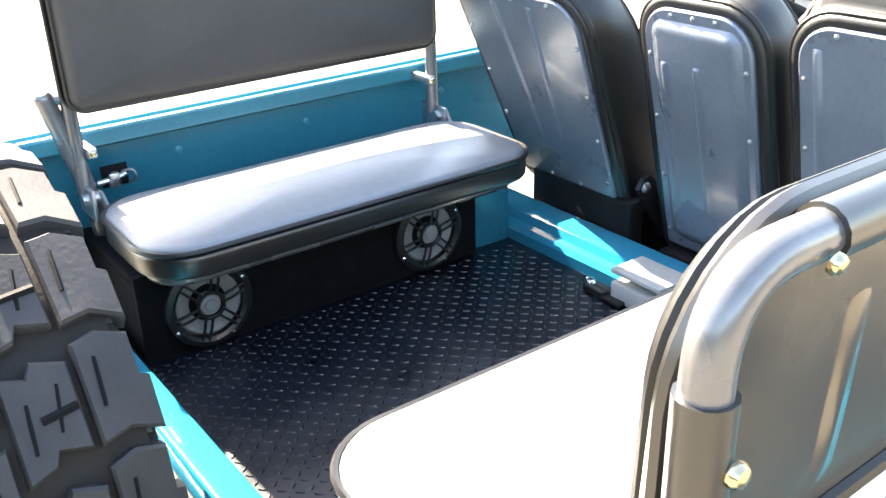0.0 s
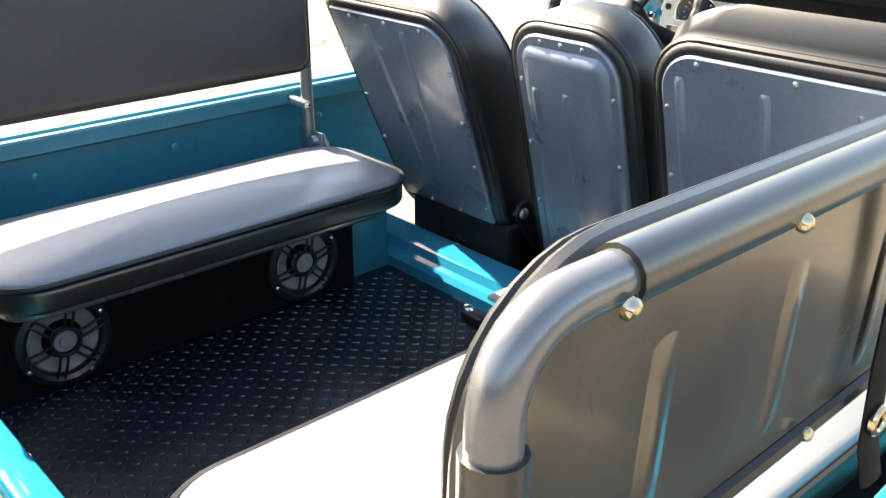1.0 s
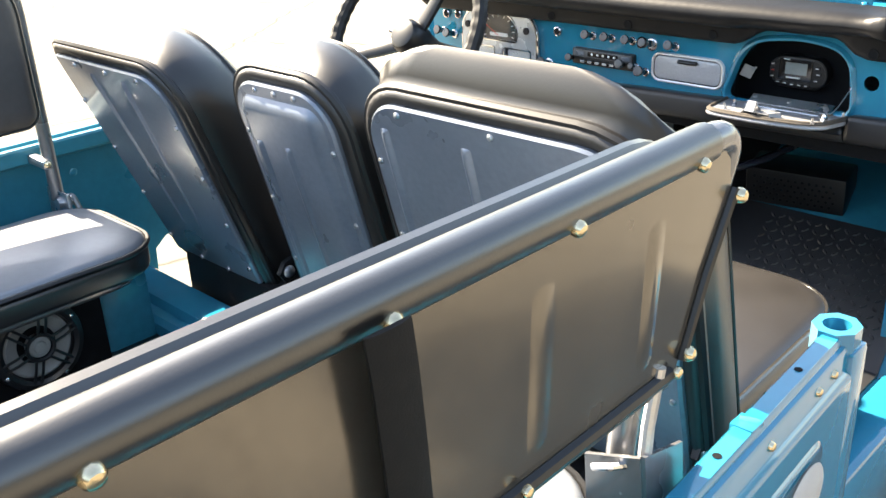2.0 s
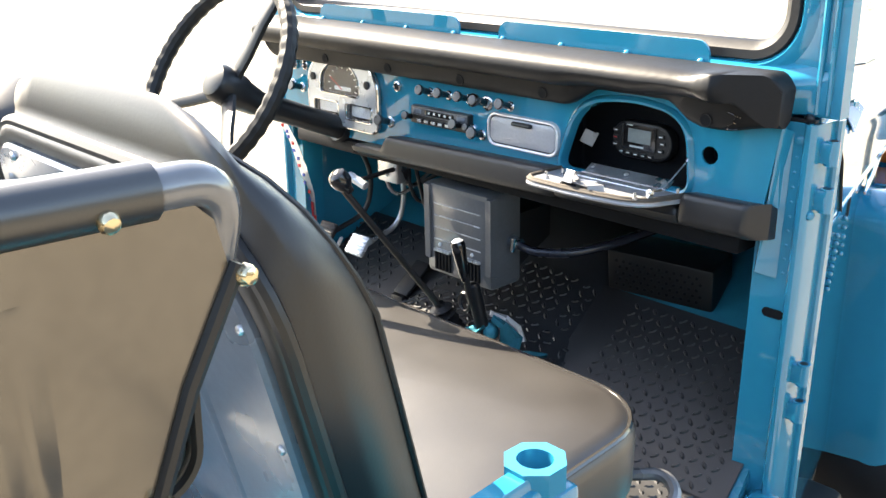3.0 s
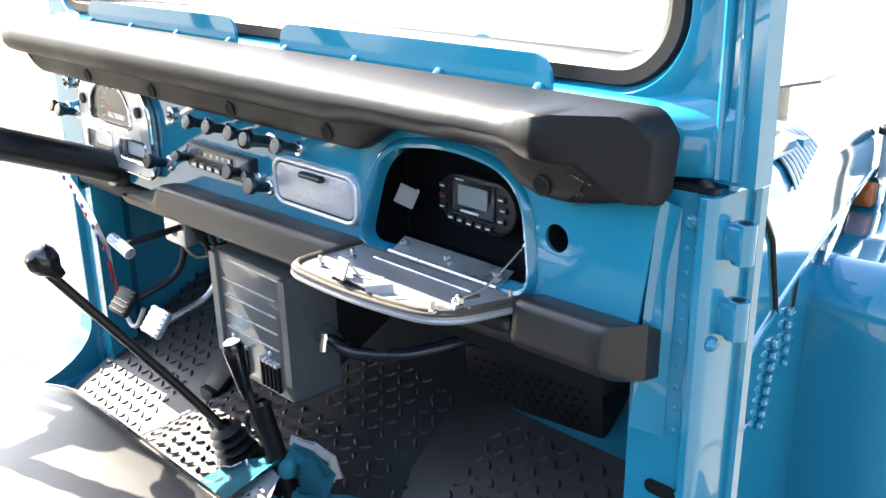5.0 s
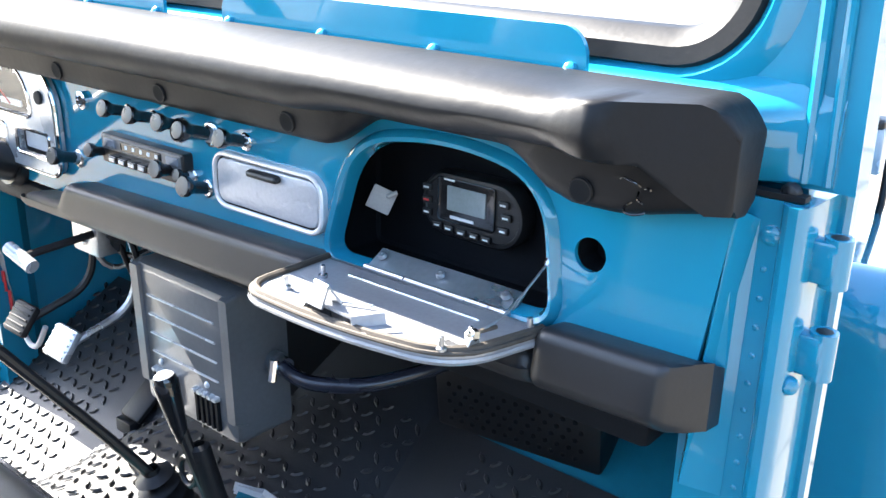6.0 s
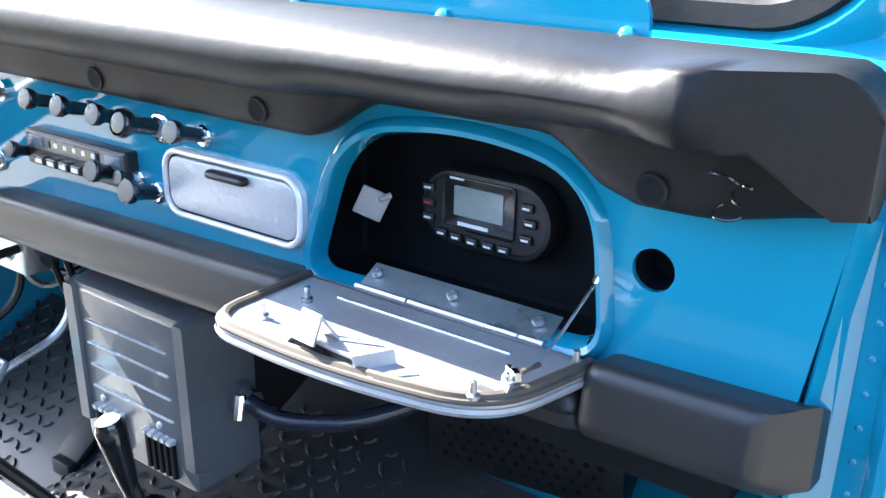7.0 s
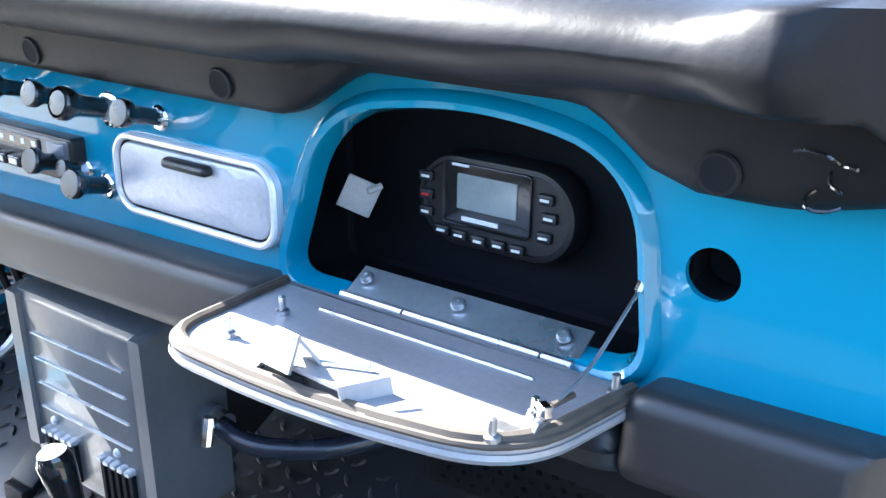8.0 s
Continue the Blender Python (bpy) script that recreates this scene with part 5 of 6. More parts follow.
part("gap", layers([(inset(al, 0.0030), 0.0012), (inset(al, 0.0035), 0.0022)], dface), RUBBER, ash)
part("front", pillow(inset(al, 0.0064), 0.001, 0.0058, 0.002, 0.002, dface), ALU, ash, "hammered aluminium front")
part("pull", pillow(rrect(0.101, 0.145, 1.2440, 1.2515, 0.0037), 0.006, 0.015, 0.004, 0.001, dface), BLACK, ash, "black finger pull")

# radio
rad = thing("car_radio", (-0.06, DASH, 1.21), "small black car radio with push buttons", "radio")
part("surround", pillow(rrect(-0.152, 0.000, 1.2140, 1.2470, 0.003), -0.002, 0.012, 0.002, 0, dface), BLACK, rad)
part("fascia", pillow(rrect(-0.149, -0.003, 1.2300, 1.2450, 0.002), 0.009, 0.0130, 0.001, 0, dface), HEATER, rad, "dark grey tuning fascia")
part("dial_window", pillow(rrect(-0.112, -0.036, 1.2325, 1.2425, 0.002), 0.010, 0.0138, 0.0008, 0, dface), BLACK_GLOSS, rad)
part("badge", pillow(rrect(-0.028, -0.007, 1.2335, 1.2420, 0.001), 0.010, 0.0140, 0.0006, 0, dface), STEELPAINT, rad)
part("band_switch", pillow(rrect(-0.143, -0.122, 1.2335, 1.2420, 0.001), 0.010, 0.0140, 0.0006, 0, dface), STEELPAINT, rad)
for i in range(5):
    part("dial_mark", pillow(rrect(-0.103 + 0.0140 * i, -0.098 + 0.0140 * i, 1.2355, 1.2398, 0.0006), 0.0125, 0.0142, 0.0003, 0, dface), WHITE_MARK, rad)
    key = part("push_button", pillow(rrect(-0.128 + 0.0185 * i, -0.113 + 0.0185 * i, 1.2180, 1.2262, 0.001), 0.008, 0.020, 0.0015, 0, dface), BLACK_GLOSS, rad)
    part("button_mark", pillow(rrect(-0.1255 + 0.0185 * i, -0.1155 + 0.0185 * i, 1.2200, 1.2242, 0.0005), 0.018, 0.0205, 0.0003, 0, dface), SILVER, key)


KNOB_AX = Vector((0.02, -0.965, 0.26)).normalized()


def dash_knob(x, z, r=0.0085, length=0.036, bezel=0.013, label="black pull knob with bright bezel and pale cap", name="dash_knob", tip=None, ring=False):
    k = thing(name, (x, DASH, z), label, "knob", "dashboard knobs")
    o = (x, DASH, z)
    part("bezel", lathe([(bezel * 0.86, 0.0), (bezel * 0.86, 0.002), (bezel * 0.72, 0.0035), (0.004, 0.004)], o, (0, -1, 0), 18), CHROME, k)
    part("collar_nut", lathe([(bezel * 0.58, 0.0), (bezel * 0.58, 0.007), (bezel * 0.5, 0.009), (0.003, 0.009)], o, KNOB_AX, 6), ZINC, k)
    part("grip", lathe([(r * 0.60, 0.0), (r * 0.66, length * 0.25), (r * 0.70, length * 0.62), (r * 0.80, length * 0.74), (r * 1.06, length * 0.86), (r * 1.08, length), (r * 0.95, length + 0.0014)], o, KNOB_AX, 20), BLACK_GLOSS, k)
    part("cap", lathe([(r * (0.78 if ring else 1.0), length), (r * (0.76 if ring else 0.97), length + 0.0016), (0, length + 0.0022)], o, KNOB_AX, 20), tip or KNOB_CAP, k, "grey metal cap")
    return k


for x in (-0.108, -0.060, -0.0095, 0.0895):
    dash_knob(x, 1.2740, 0.0088, 0.034, 0.0105)
dash_knob(0.0360, 1.2725, 0.0108, 0.042, 0.0150, "long black choke pull knob with round pale cap", ring=True)
dash_knob(-0.152, 1.2215, 0.0075, 0.030, 0.010, "black radio tuning knob on dashboard")
dash_knob(-0.0235, 1.2235, 0.0090, 0.032, 0.011, "black radio volume knob on dashboard")
dash_knob(0.000, 1.2225, 0.0060, 0.022, 0.010, "small chrome-collared knob beside the radio")
dash_knob(0.0235, 1.2145, 0.0100, 0.032, 0.011, "black heater pull knob on dashboard")
dash_knob(-0.2230, 1.2020, 0.0098, 0.036, 0.013, "black throttle pull knob on dashboard")
dash_knob(-0.508, 1.2360, 0.0095, 0.034, 0.012)
dash_knob(-0.541, 1.2400, 0.0095, 0.030, 0.012)
for x, z in ((-0.492, 1.285), (-0.530, 1.283), (-0.199, 1.2745)):
    k = thing("indicator_lamp", (x, DASH, z), "small chrome-rimmed warning lamp in dashboard", "lamp", "dashboard lamps")
    part("bezel", lathe([(0.0105, 0.0), (0.0105, 0.005), (0.0075, 0.0065), (0.006, 0.002)], (x, DASH, z), (0, -1, 0), 16), CHROME, k)
    part("lens", lathe([(0.0055, 0.002), (0.004, 0.004), (0, 0.005)], (x, DASH, z), (0, -1, 0), 12), DIAL, k)

# instrument cluster
gc = thing("instrument_cluster", (-0.335, DASH, 1.18), "silver instrument cluster with arched speedometer and small gauges", "instruments")
KX = 1.14


def cface(u, v, h):
    return dface(-0.361 + (u + 0.335) * KX, v - 0.004, h)


cl = rrect(-0.432, -0.238, 1.178, 1.318, 0.05, 10, (0.018, 0.018, 0.062, 0.062))
spd = rrect(-0.395, -0.285, 1.243, 1.308, 0.05, 8, (0.006, 0.006, 0.048, 0.048))
fuel, amp = rrect(-0.415, -0.345, 1.196, 1.228, 0.006), rrect(-0.322, -0.252, 1.196, 1.228, 0.006)
part("bezel_plate", plate([cl, spd, fuel, amp], cface, 0.002, 0.013), SILVER, gc, "brushed silver bezel", smooth=20)
part("bezel_edge", ring_of(cl, cface, 0.010, 0.0035, 8), CHROME, gc)
for lp in (spd, fuel, amp):
    part("gauge_rim", ring_of(lp, cface, 0.013, 0.0022, 6), CHROME, gc)
    part("gauge_face", plate([inset(lp, -0.001)], cface, 0.001, 0.003), DIAL, gc)
    part("gauge_glass", plate([inset(lp, -0.0005)], cface, 0.010, 0.011), GLASS, gc)
for i in range(11):
    a = radians(200 - 22 * i)
    c = Vector((-0.340 + 0.036 * math.cos(a), 1.262 + 0.032 * math.sin(a)))
    d = Vector((math.cos(a), math.sin(a))) * 0.005
    part("scale_and_glare", tube([cface(c.x, c.y, 0.004), cface(c.x + d.x, c.y + d.y, 0.004)], 0.0011, 5), WHITE_MARK, gc)
# white panels fill the small gauges, the glass's white reflection put into colour
for x, z in ((-0.380, 1.212), (-0.287, 1.212)):
    part("scale_and_glare", pillow(rrect(x - 0.029, x + 0.029, z - 0.010, z + 0.011, 0.003), 0.003, 0.0045, 0.0005, 0, cface), WHITE_MARK, gc)
part("odometer", pillow(rrect(-0.363, -0.317, 1.250, 1.258, 0.002), 0.003, 0.005, 0.0005, 0, cface), WHITE_MARK, gc)
part("needle", tube([cface(-0.340, 1.252, 0.006), cface(-0.372, 1.275, 0.006)], 0.001, 5), RED, gc)
for x in (-0.415, -0.262):
    part("side_lamp", lathe([(0.008, 0.012), (0.008, 0.016), (0.005, 0.017), (0, 0.016)], cface(x, 1.272, 0), (0, -1, 0), 14), DIAL, gc)

# ---------------------------------------------------------------- windscreen
ws = thing("windscreen", (0, 2.09, 1.33), "turquoise folding windscreen frame with black rubber seal", "windscreen")


def wface(u, v, h):
    """u across, v height, h towards the seats; the frame leans back slightly."""
    return (u, 2.085 + (v - 1.33) * 0.02 - h, v)


outer = [(-0.672, 1.322), (0.636, 1.322), (0.622, 1.86), (-0.658, 1.86)]
wopen = rrect(-0.602, 0.560, 1.394, 1.80, 0.06, 10)
part("frame", plate([outer, wopen], wface, -0.012, 0.014), PAINT, ws, "turquoise windscreen frame", smooth=25)
bevel_rings = [(inset(wopen, -0.030), 0.014), (inset(wopen, -0.020), 0.020), (inset(wopen, -0.012), 0.021), (inset(wopen, -0.006), 0.014)]
part("pressed_edge", layers(bevel_rings, wface, cap0=False, cap1=False), PAINT, ws)
seal = [(inset(wopen, -0.008), 0.012), (inset(wopen, -0.004), 0.020), (inset(wopen, 0.008), 0.019), (inset(wopen, 0.019), 0.008), (inset(wopen, 0.021), 0.0), (inset(wopen, 0.019), -0.008), (inset(wopen, -0.004), -0.016)]
part("rubber_seal", layers(seal, wface, cap0=False, cap1=False), RUBBER, ws, "wide black rubber glazing seal")
pane = plate([inset(wopen, 0.014)], wface, -0.002, 0.002)
po = part("pane", pane, GLASS, ws)
po.visible_shadow = False
# pressed sill that sweeps back into the posts at both ends and up to the seal
b = bmesh.new()
rings = []
for x in [-0.640 + 0.014 * i for i in range(9)] + [0.5 * i for i in (-1, 0, 1)] + [0.526 + 0.012 * i for i in range(9)]:
    k = min(1, max(0, (abs(x) - 0.530) / 0.085))
    yf = 2.037 + 0.031 * k * k * (3 - 2 * k)
    prof = [(yf + 0.012, 1.322), (yf, 1.326), (yf, 1.362), (yf + 0.002, 1.369), (yf + 0.3 * (2.0735 - yf), 1.374), (yf + 0.7 * (2.0735 - yf), 1.380), (2.0735, 1.391), (2.080, 1.391), (2.080, 1.322)]
    rings.append([b.verts.new((x, y, z)) for y, z in prof])
for a, c in zip(rings, rings[1:]):
    for j in range(9):
        b.faces.new((a[j], a[(j + 1) % 9], c[(j + 1) % 9], c[j]))
b.faces.new(rings[0][::-1])
b.faces.new(rings[-1])
part("frame_sill", b, PAINT, ws, smooth=70)
for x0, x1 in ((-0.452, -0.047), (0.047, 0.452)):
    lp = rrect(x0, x1, 1.374, 1.413, 0.02, 8, (0.002, 0.002, 0.022, 0.022))
    fl = part("vent_flap", plate([lp], lambda u, v, h: (u, 2.046 - h, v), 0.0, 0.004), PAINT, ws, "turquoise sheet-metal flap")
    for i in range(4):
        x = x0 + 0.012 + (x1 - x0 - 0.024) * i / 3
        part("flap_rivet", stud((x, 2.042, 1.382), (0, -1, 0.6), 0.006, 0.006, n=8), PAINT, fl)
part("pillar_trim", tube([(0.6035, 2.0695, 1.326), (0.594, 2.076, 1.84)], 0.0045, 8), PAINT, ws)
part("pillar_trim", tube([(0.6185, 2.0695, 1.326), (0.608, 2.076, 1.84)], 0.0035, 8), PAINT, ws)
part("clamp_knob", stud((0.600, 2.060, 1.3205), (0, -1, 0), 0.007, 0.006), BLACK, ws)
part("base_seam", block(0.575, 0.612, 2.052, 2.062, 1.3168, 1.3205), RUBBER, ws)
# sticker in the corner of the pane
stk = thing("window_sticker", (-0.554, 2.08, 1.41), "small blue and white sticker on the windscreen", "sticker")
part("sticker_sheet", plate([rrect(-0.578, -0.530, 1.412, 1.475, 0.004)], wface, 0.004, 0.0048), WHITE_MARK, stk)
part("sticker_print", plate([rrect(-0.575, -0.533, 1.4135, 1.4255, 0.002)], wface, 0.0055, 0.006), BLUEWEB, stk)

# bonnet rests and washer jet
for x, y in ((-0.226, 2.56), (0.163, 2.61)):
    k = thing("bonnet_buffer", (x, y, 1.285), "grey rubber windscreen rest on the bonnet", "buffer", "bonnet buffers")
    part("buffer_block", block(x - 0.016, x + 0.016, y - 0.016, y + 0.016, 1.284, 1.338, 0.005), HEATER, k)
    part("buffer_foot", block(x - 0.020, x + 0.020, y - 0.020, y + 0.020, 1.280, 1.300, 0.003), RUBBER, k)
br = thing("bonnet_bracket", (0.445, 2.55, 1.28), "pale bent steel bracket on the bonnet edge", "bracket")
part("bracket_plate", sheet([(0.405, 2.53, 1.318), (0.470, 2.53, 1.334), (0.470, 2.57, 1.338), (0.405, 2.57, 1.322)], 0.004), TUBE, br)
part("bracket_foot", block(0.40, 0.416, 2.53, 2.57, 1.268, 1.321, 0.003), TUBE, br)
jet = thing("washer_jet", (-0.13, 2.57, 1.285), "small turquoise washer jet on the bonnet", "washer jet")
part("jet_body", pillow(rrect(-0.160, -0.105, 2.560, 2.582, 0.010), 1.284, 1.336, 0.012, 0.004, lambda u, v, h: (u, v, h)), PAINT_IN, jet)
# bonnet side vent
vent = thing("cowl_vent", (0.5, 2.45, 1.25), "black slotted vent over the bonnet shoulder", "vent")


def shoulder(y, k, lift=0.0):
    """A point on the bonnet's shoulder; k runs from the side to the top."""
    pts = bonnet_ring(y)[1:9]
    f = k * (len(pts) - 1)
    i = min(int(f), len(pts) - 2)
    a, c = Vector(pts[i]), Vector(pts[i + 1])
    p = a.lerp(c, f - i)
    n = Vector((a.y - c.y, c.x - a.x)).normalized() * -1
    return (p.x + abs(n.x) * lift, y, p.y + abs(n.y) * lift)


b = bmesh.new()
rings = [[b.verts.new(shoulder(y, k, 0.002)) for k in np.linspace(0.24 + 0.20 * (y - 2.325) / 0.18, 0.95, 10)] for y in (2.325, 2.37, 2.415, 2.46, 2.505)]
for a, c in zip(rings, rings[1:]):
    for j in range(9):
        b.faces.new((a[j], a[j + 1], c[j + 1], c[j]))
part("vent_mesh", b, GLOVE, vent)
for i in range(10):
    y = 2.327 + 0.0195 * i
    part("vent_slat", tube([shoulder(y, k, 0.0045) for k in np.linspace(0.22 + 0.20 * (y - 2.325) / 0.18, 0.97, 9)], 0.0024, 6), ZINC, vent, "thin bright slat")
# wing-top indicator
ind = thing("indicator_light", (0.360, 3.02, 1.01), "orange indicator lamp in a bright housing on the front wing", "indicator")
lens_at = lambda u, v, h: (0.356 + u + 0.25 * h, 3.0 - h, 1.073 + v)
part("housing", layers([(rrect(-0.027, 0.030, -0.030, 0.030, 0.010), -0.05), (rrect(-0.027, 0.030, -0.030, 0.030, 0.010), 0.0), (rrect(-0.023, 0.026, -0.026, 0.026, 0.008), 0.003)], lens_at), CHROME, ind)
part("lens", pillow(rrect(-0.018, 0.019, -0.022, 0.022, 0.008), 0.002, 0.016, 0.007, 0.003, lens_at), AMBER, ind, "orange lens")
part("foot", block(0.345, 0.375, 3.0, 3.04, 0.985, 1.046, 0.004), CHROME, ind)
part("bracket", block(0.368, 0.404, 3.015, 3.045, 1.10, 1.175, 0.005), FRAME, ind, "pale upright bracket")
part("bracket_cap", pillow(rrect(0.362, 0.402, 3.005, 3.050, 0.010), 1.174, 1.190, 0.006, 0.003, lambda u, v, h: (u, v, h)), BLACK, ind)
part("bracket_post", tube([(0.418, 3.01, 1.185), (0.417, 3.01, 1.06), (0.412, 3.01, 1.01)], 0.006, 8), BLACK, ind)
bdg = thing("bonnet_badge", (0.46, 2.68, 1.10), "bright metal script badge on the bonnet side", "badge")
badge_at = lambda u, v, h: (0.6035 - 0.29 * (2.575 + u - 2.15) + h, 2.575 + u, 1.092 + 0.03 * u / 0.22 + v)
part("script_line", tube([badge_at(0.0, -0.002, 0.004), badge_at(0.10, -0.006, 0.004), badge_at(0.215, 0.002, 0.004)], 0.0028, 6), CHROME, bdg)
for i in range(8):
    u = 0.008 + 0.0265 * i
    part("script_stroke", tube([badge_at(u, -0.004, 0.003), badge_at(u + 0.007, 0.012 + 0.005 * (i % 3 == 0), 0.005), badge_at(u + 0.017, 0.001, 0.003)], 0.0030, 6), CHROME, bdg)

# front wheels under the wings
for s in (-1, 1):
    b = lathe([(0.24, -0.09), (0.36, -0.095), (0.395, -0.075), (0.40, 0), (0.395, 0.075), (0.36, 0.095), (0.24, 0.09)], (s * 0.54, 2.965, 0.40), (1, 0, 0), 40)
    wh = part("wheel", b, RUBBER, body, "black off-road front tyre")
    part("rim", lathe([(0.0, 0.03), (0.12, 0.03), (0.2, 0.05), (0.245, 0.08), (0.245, -0.08), (0.0, -0.06)], (s * 0.54, 2.965, 0.40), (s, 0, 0), 32), SILVER, wh)


# ---------------------------------------------------------------- steering
SW = Vector((-0.388, 1.745, 1.298))
AX = Vector((0, -0.850, 0.527)).normalized()     # out of the wheel towards the driver
SX, SU = Vector((1, 0, 0)), Vector((0, 0.527, 0.850)).normalized()
stw = thing("steering_wheel", SW - Vector((0, 0, 0.2)), "black three-spoke steering wheel with laced grip cover", "steering wheel")


def wheel_pt(a, r, h=0.0):
    return SW + (SX * math.cos(a) + SU * math.sin(a)) * r + AX * h


R_W = 0.199
part("grip", tube([wheel_pt(a, R_W) for a in np.linspace(0, 2 * math.pi, 240, endpoint=False)], 0.014, 10, closed=True, radii=[0.0138 + 0.0022 * abs(math.sin(i * math.pi / 5 + 0.3)) for i in range(240)]), GRIP, stw, "ribbed black grip")
part("hub", lathe([(0.0, 0.006), (0.020, 0.006), (0.030, 0.002), (0.036, -0.008), (0.037, -0.03), (0.035, -0.055), (0.030, -0.07), (0.026, -0.10)], SW, AX, 28), BLACK, stw)
for a in (radians(62), radians(206), radians(317)):
    b = bmesh.new()
    sec = []
    for r, w, h in ((0.03, 0.017, -0.03), (0.08, 0.015, -0.022), (0.14, 0.013, -0.008), (R_W, 0.011, 0.0)):
        t = SU * math.cos(a) - SX * math.sin(a)
        c = wheel_pt(a, r, h)
        sec.append([b.verts.new(c + t * dx + AX * dh) for dx, dh in ((-w, 0.004), (-w * 0.5, 0.008), (w * 0.5, 0.008), (w, 0.004), (w, -0.004), (-w, -0.004))])
    for p, q in zip(sec, sec[1:]):
        for j in range(6):
            b.faces.new((p[j], p[(j + 1) % 6], q[(j + 1) % 6], q[j]))
    b.faces.new(sec[0][::-1])
    b.faces.new(sec[-1])
    part("spoke", b, BLACK, stw)
col = SW - AX * 0.09
low = Vector((-0.375, 2.30, 1.06))
part("column", tube([SW - AX * 0.06, SW - AX * 0.10, low], 0.024, 16), BLACK, stw, "black steering column tube")
part("column_collar", tube([col.lerp(low, 0.42), col.lerp(low, 0.48)], 0.03, 16), BLACK, stw)
part("stalk", tube([SW - AX * 0.10, SW - AX * 0.10 + Vector((-0.13, 0, 0.03))], 0.004, 8), CHROME, stw, "thin indicator stalk")

# gear lever with bellows
gear = thing("gear_lever", (0.004, 1.978, 0.82), "long black gear lever with round knob and rubber bellows", "gear lever")
part("lever", tube(bend([(-0.062, 1.775, 1.155), (-0.030, 1.895, 0.985), (-0.008, 1.948, 0.905), (0.000, 1.970, 0.86)], 0.06), 0.0062, 10), BLACK, gear)
part("knob", lathe([(0.0, 0.036), (0.010, 0.035), (0.016, 0.030), (0.0185, 0.020), (0.0172, 0.010), (0.010, 0.0), (0.0075, -0.010)], (-0.0575, 1.786, 1.150), (-0.20, -0.55, 0.80), 24), BLACK_GLOSS, gear, "glossy black ball knob")
bel = []
for i in range(15):
    bel.append((0.0330 - 0.0013 * i + (0.0060 if i % 2 else -0.0050), 0.0066 * i))
part("bellows", lathe(bel + [(0.009, 0.098)], (0.004, 1.978, 0.815), (-0.12, -0.30, 1), 24), RUBBER, gear, "ribbed rubber bellows")
# transfer lever with sleeve
tr = thing("transfer_lever", (0.12, 1.965, 0.82), "short black transfer lever with rubber sleeve", "lever")
part("lever", tube([(0.0515, 1.946, 1.015), (0.0630, 1.957, 0.950), (0.071, 1.968, 0.90)], 0.0065, 10), BLACK, tr)
part("knob", lathe([(0.0, 0.032), (0.0105, 0.031), (0.0135, 0.024), (0.0125, 0.010), (0.0085, -0.03), (0.006, -0.045)], (0.0520, 1.9465, 1.0125), (-0.13, -0.13, 1), 18), BLACK_GLOSS, tr)
part("knob_cap", lathe([(0.0105, 0.0312), (0.006, 0.0345), (0.0, 0.035)], (0.0520, 1.9465, 1.0125), (-0.13, -0.13, 1), 18), SILVER, tr, "pale marked knob cap")
part("sleeve", lathe([(0.007, 0.150), (0.0115, 0.146), (0.012, 0.10), (0.0135, 0.05), (0.017, 0.0)], (0.088, 1.985, 0.815), (-0.15, -0.13, 0.95), 16), RUBBER, tr)
part("interlock_ring", tube([(0.047 + 0.013 * math.cos(a), 1.962, 0.922 + 0.017 * math.sin(a)) for a in np.linspace(0, 2 * math.pi, 14, endpoint=False)], 0.0032, 6, closed=True), BLACK, tr)


def cloth_petal(parent, pts, widths, material, lift=0.004, name="fold", label=""):
    """A crumpled strip of cloth along the points."""
    b = bmesh.new()
    rows2 = []
    pts = [Vector(p) for p in pts]
    for i, (p, w) in enumerate(zip(pts, widths)):
        d = (pts[min(i + 1, len(pts) - 1)] - pts[max(i - 1, 0)]).normalized()
        sd = d.cross(Vector((0, 0, 1))).normalized()
        nrm = sd.cross(d)
        rows2.append([b.verts.new(p + sd * w * q + nrm * (lift * math.sin(q * 4 + i * 1.7))) for q in np.linspace(-1, 1, 7)])
    for a, c in zip(rows2, rows2[1:]):
        for j in range(6):
            b.faces.new((a[j], a[j + 1], c[j + 1], c[j]))
    bmesh.ops.solidify(b, geom=b.faces[:], thickness=0.002)
    return part(name, b, material, parent, label)


ban = thing("bandana", (0.09, 1.97, 0.82), "teal and white patterned cloth tied round the lever", "cloth")
cloth_petal(ban, [(0.086, 1.975, 0.885), (0.060, 1.950, 0.872), (0.036, 1.925, 0.850), (0.016, 1.895, 0.828), (0.006, 1.870, 0.822)], (0.010, 0.026, 0.036, 0.042, 0.034), TEALCLOTH, 0.006, label="teal fold")
cloth_petal(ban, [(0.088, 1.965, 0.868), (0.086, 1.930, 0.852), (0.082, 1.892, 0.834), (0.078, 1.860, 0.824)], (0.012, 0.030, 0.038, 0.030), WHITECLOTH, 0.006, label="white patterned fold")
cloth_petal(ban, [(0.094, 1.985, 0.898), (0.112, 1.998, 0.888), (0.128, 2.000, 0.862), (0.130, 1.990, 0.832)], (0.008, 0.018, 0.024, 0.020), TEALCLOTH, 0.005, label="teal fold")
cloth_petal(ban, [(0.080, 1.995, 0.900), (0.098, 2.018, 0.890), (0.116, 2.030, 0.872), (0.126, 2.030, 0.845)], (0.006, 0.010, 0.012, 0.009), WHITECLOTH, 0.005, label="white patterned fold")
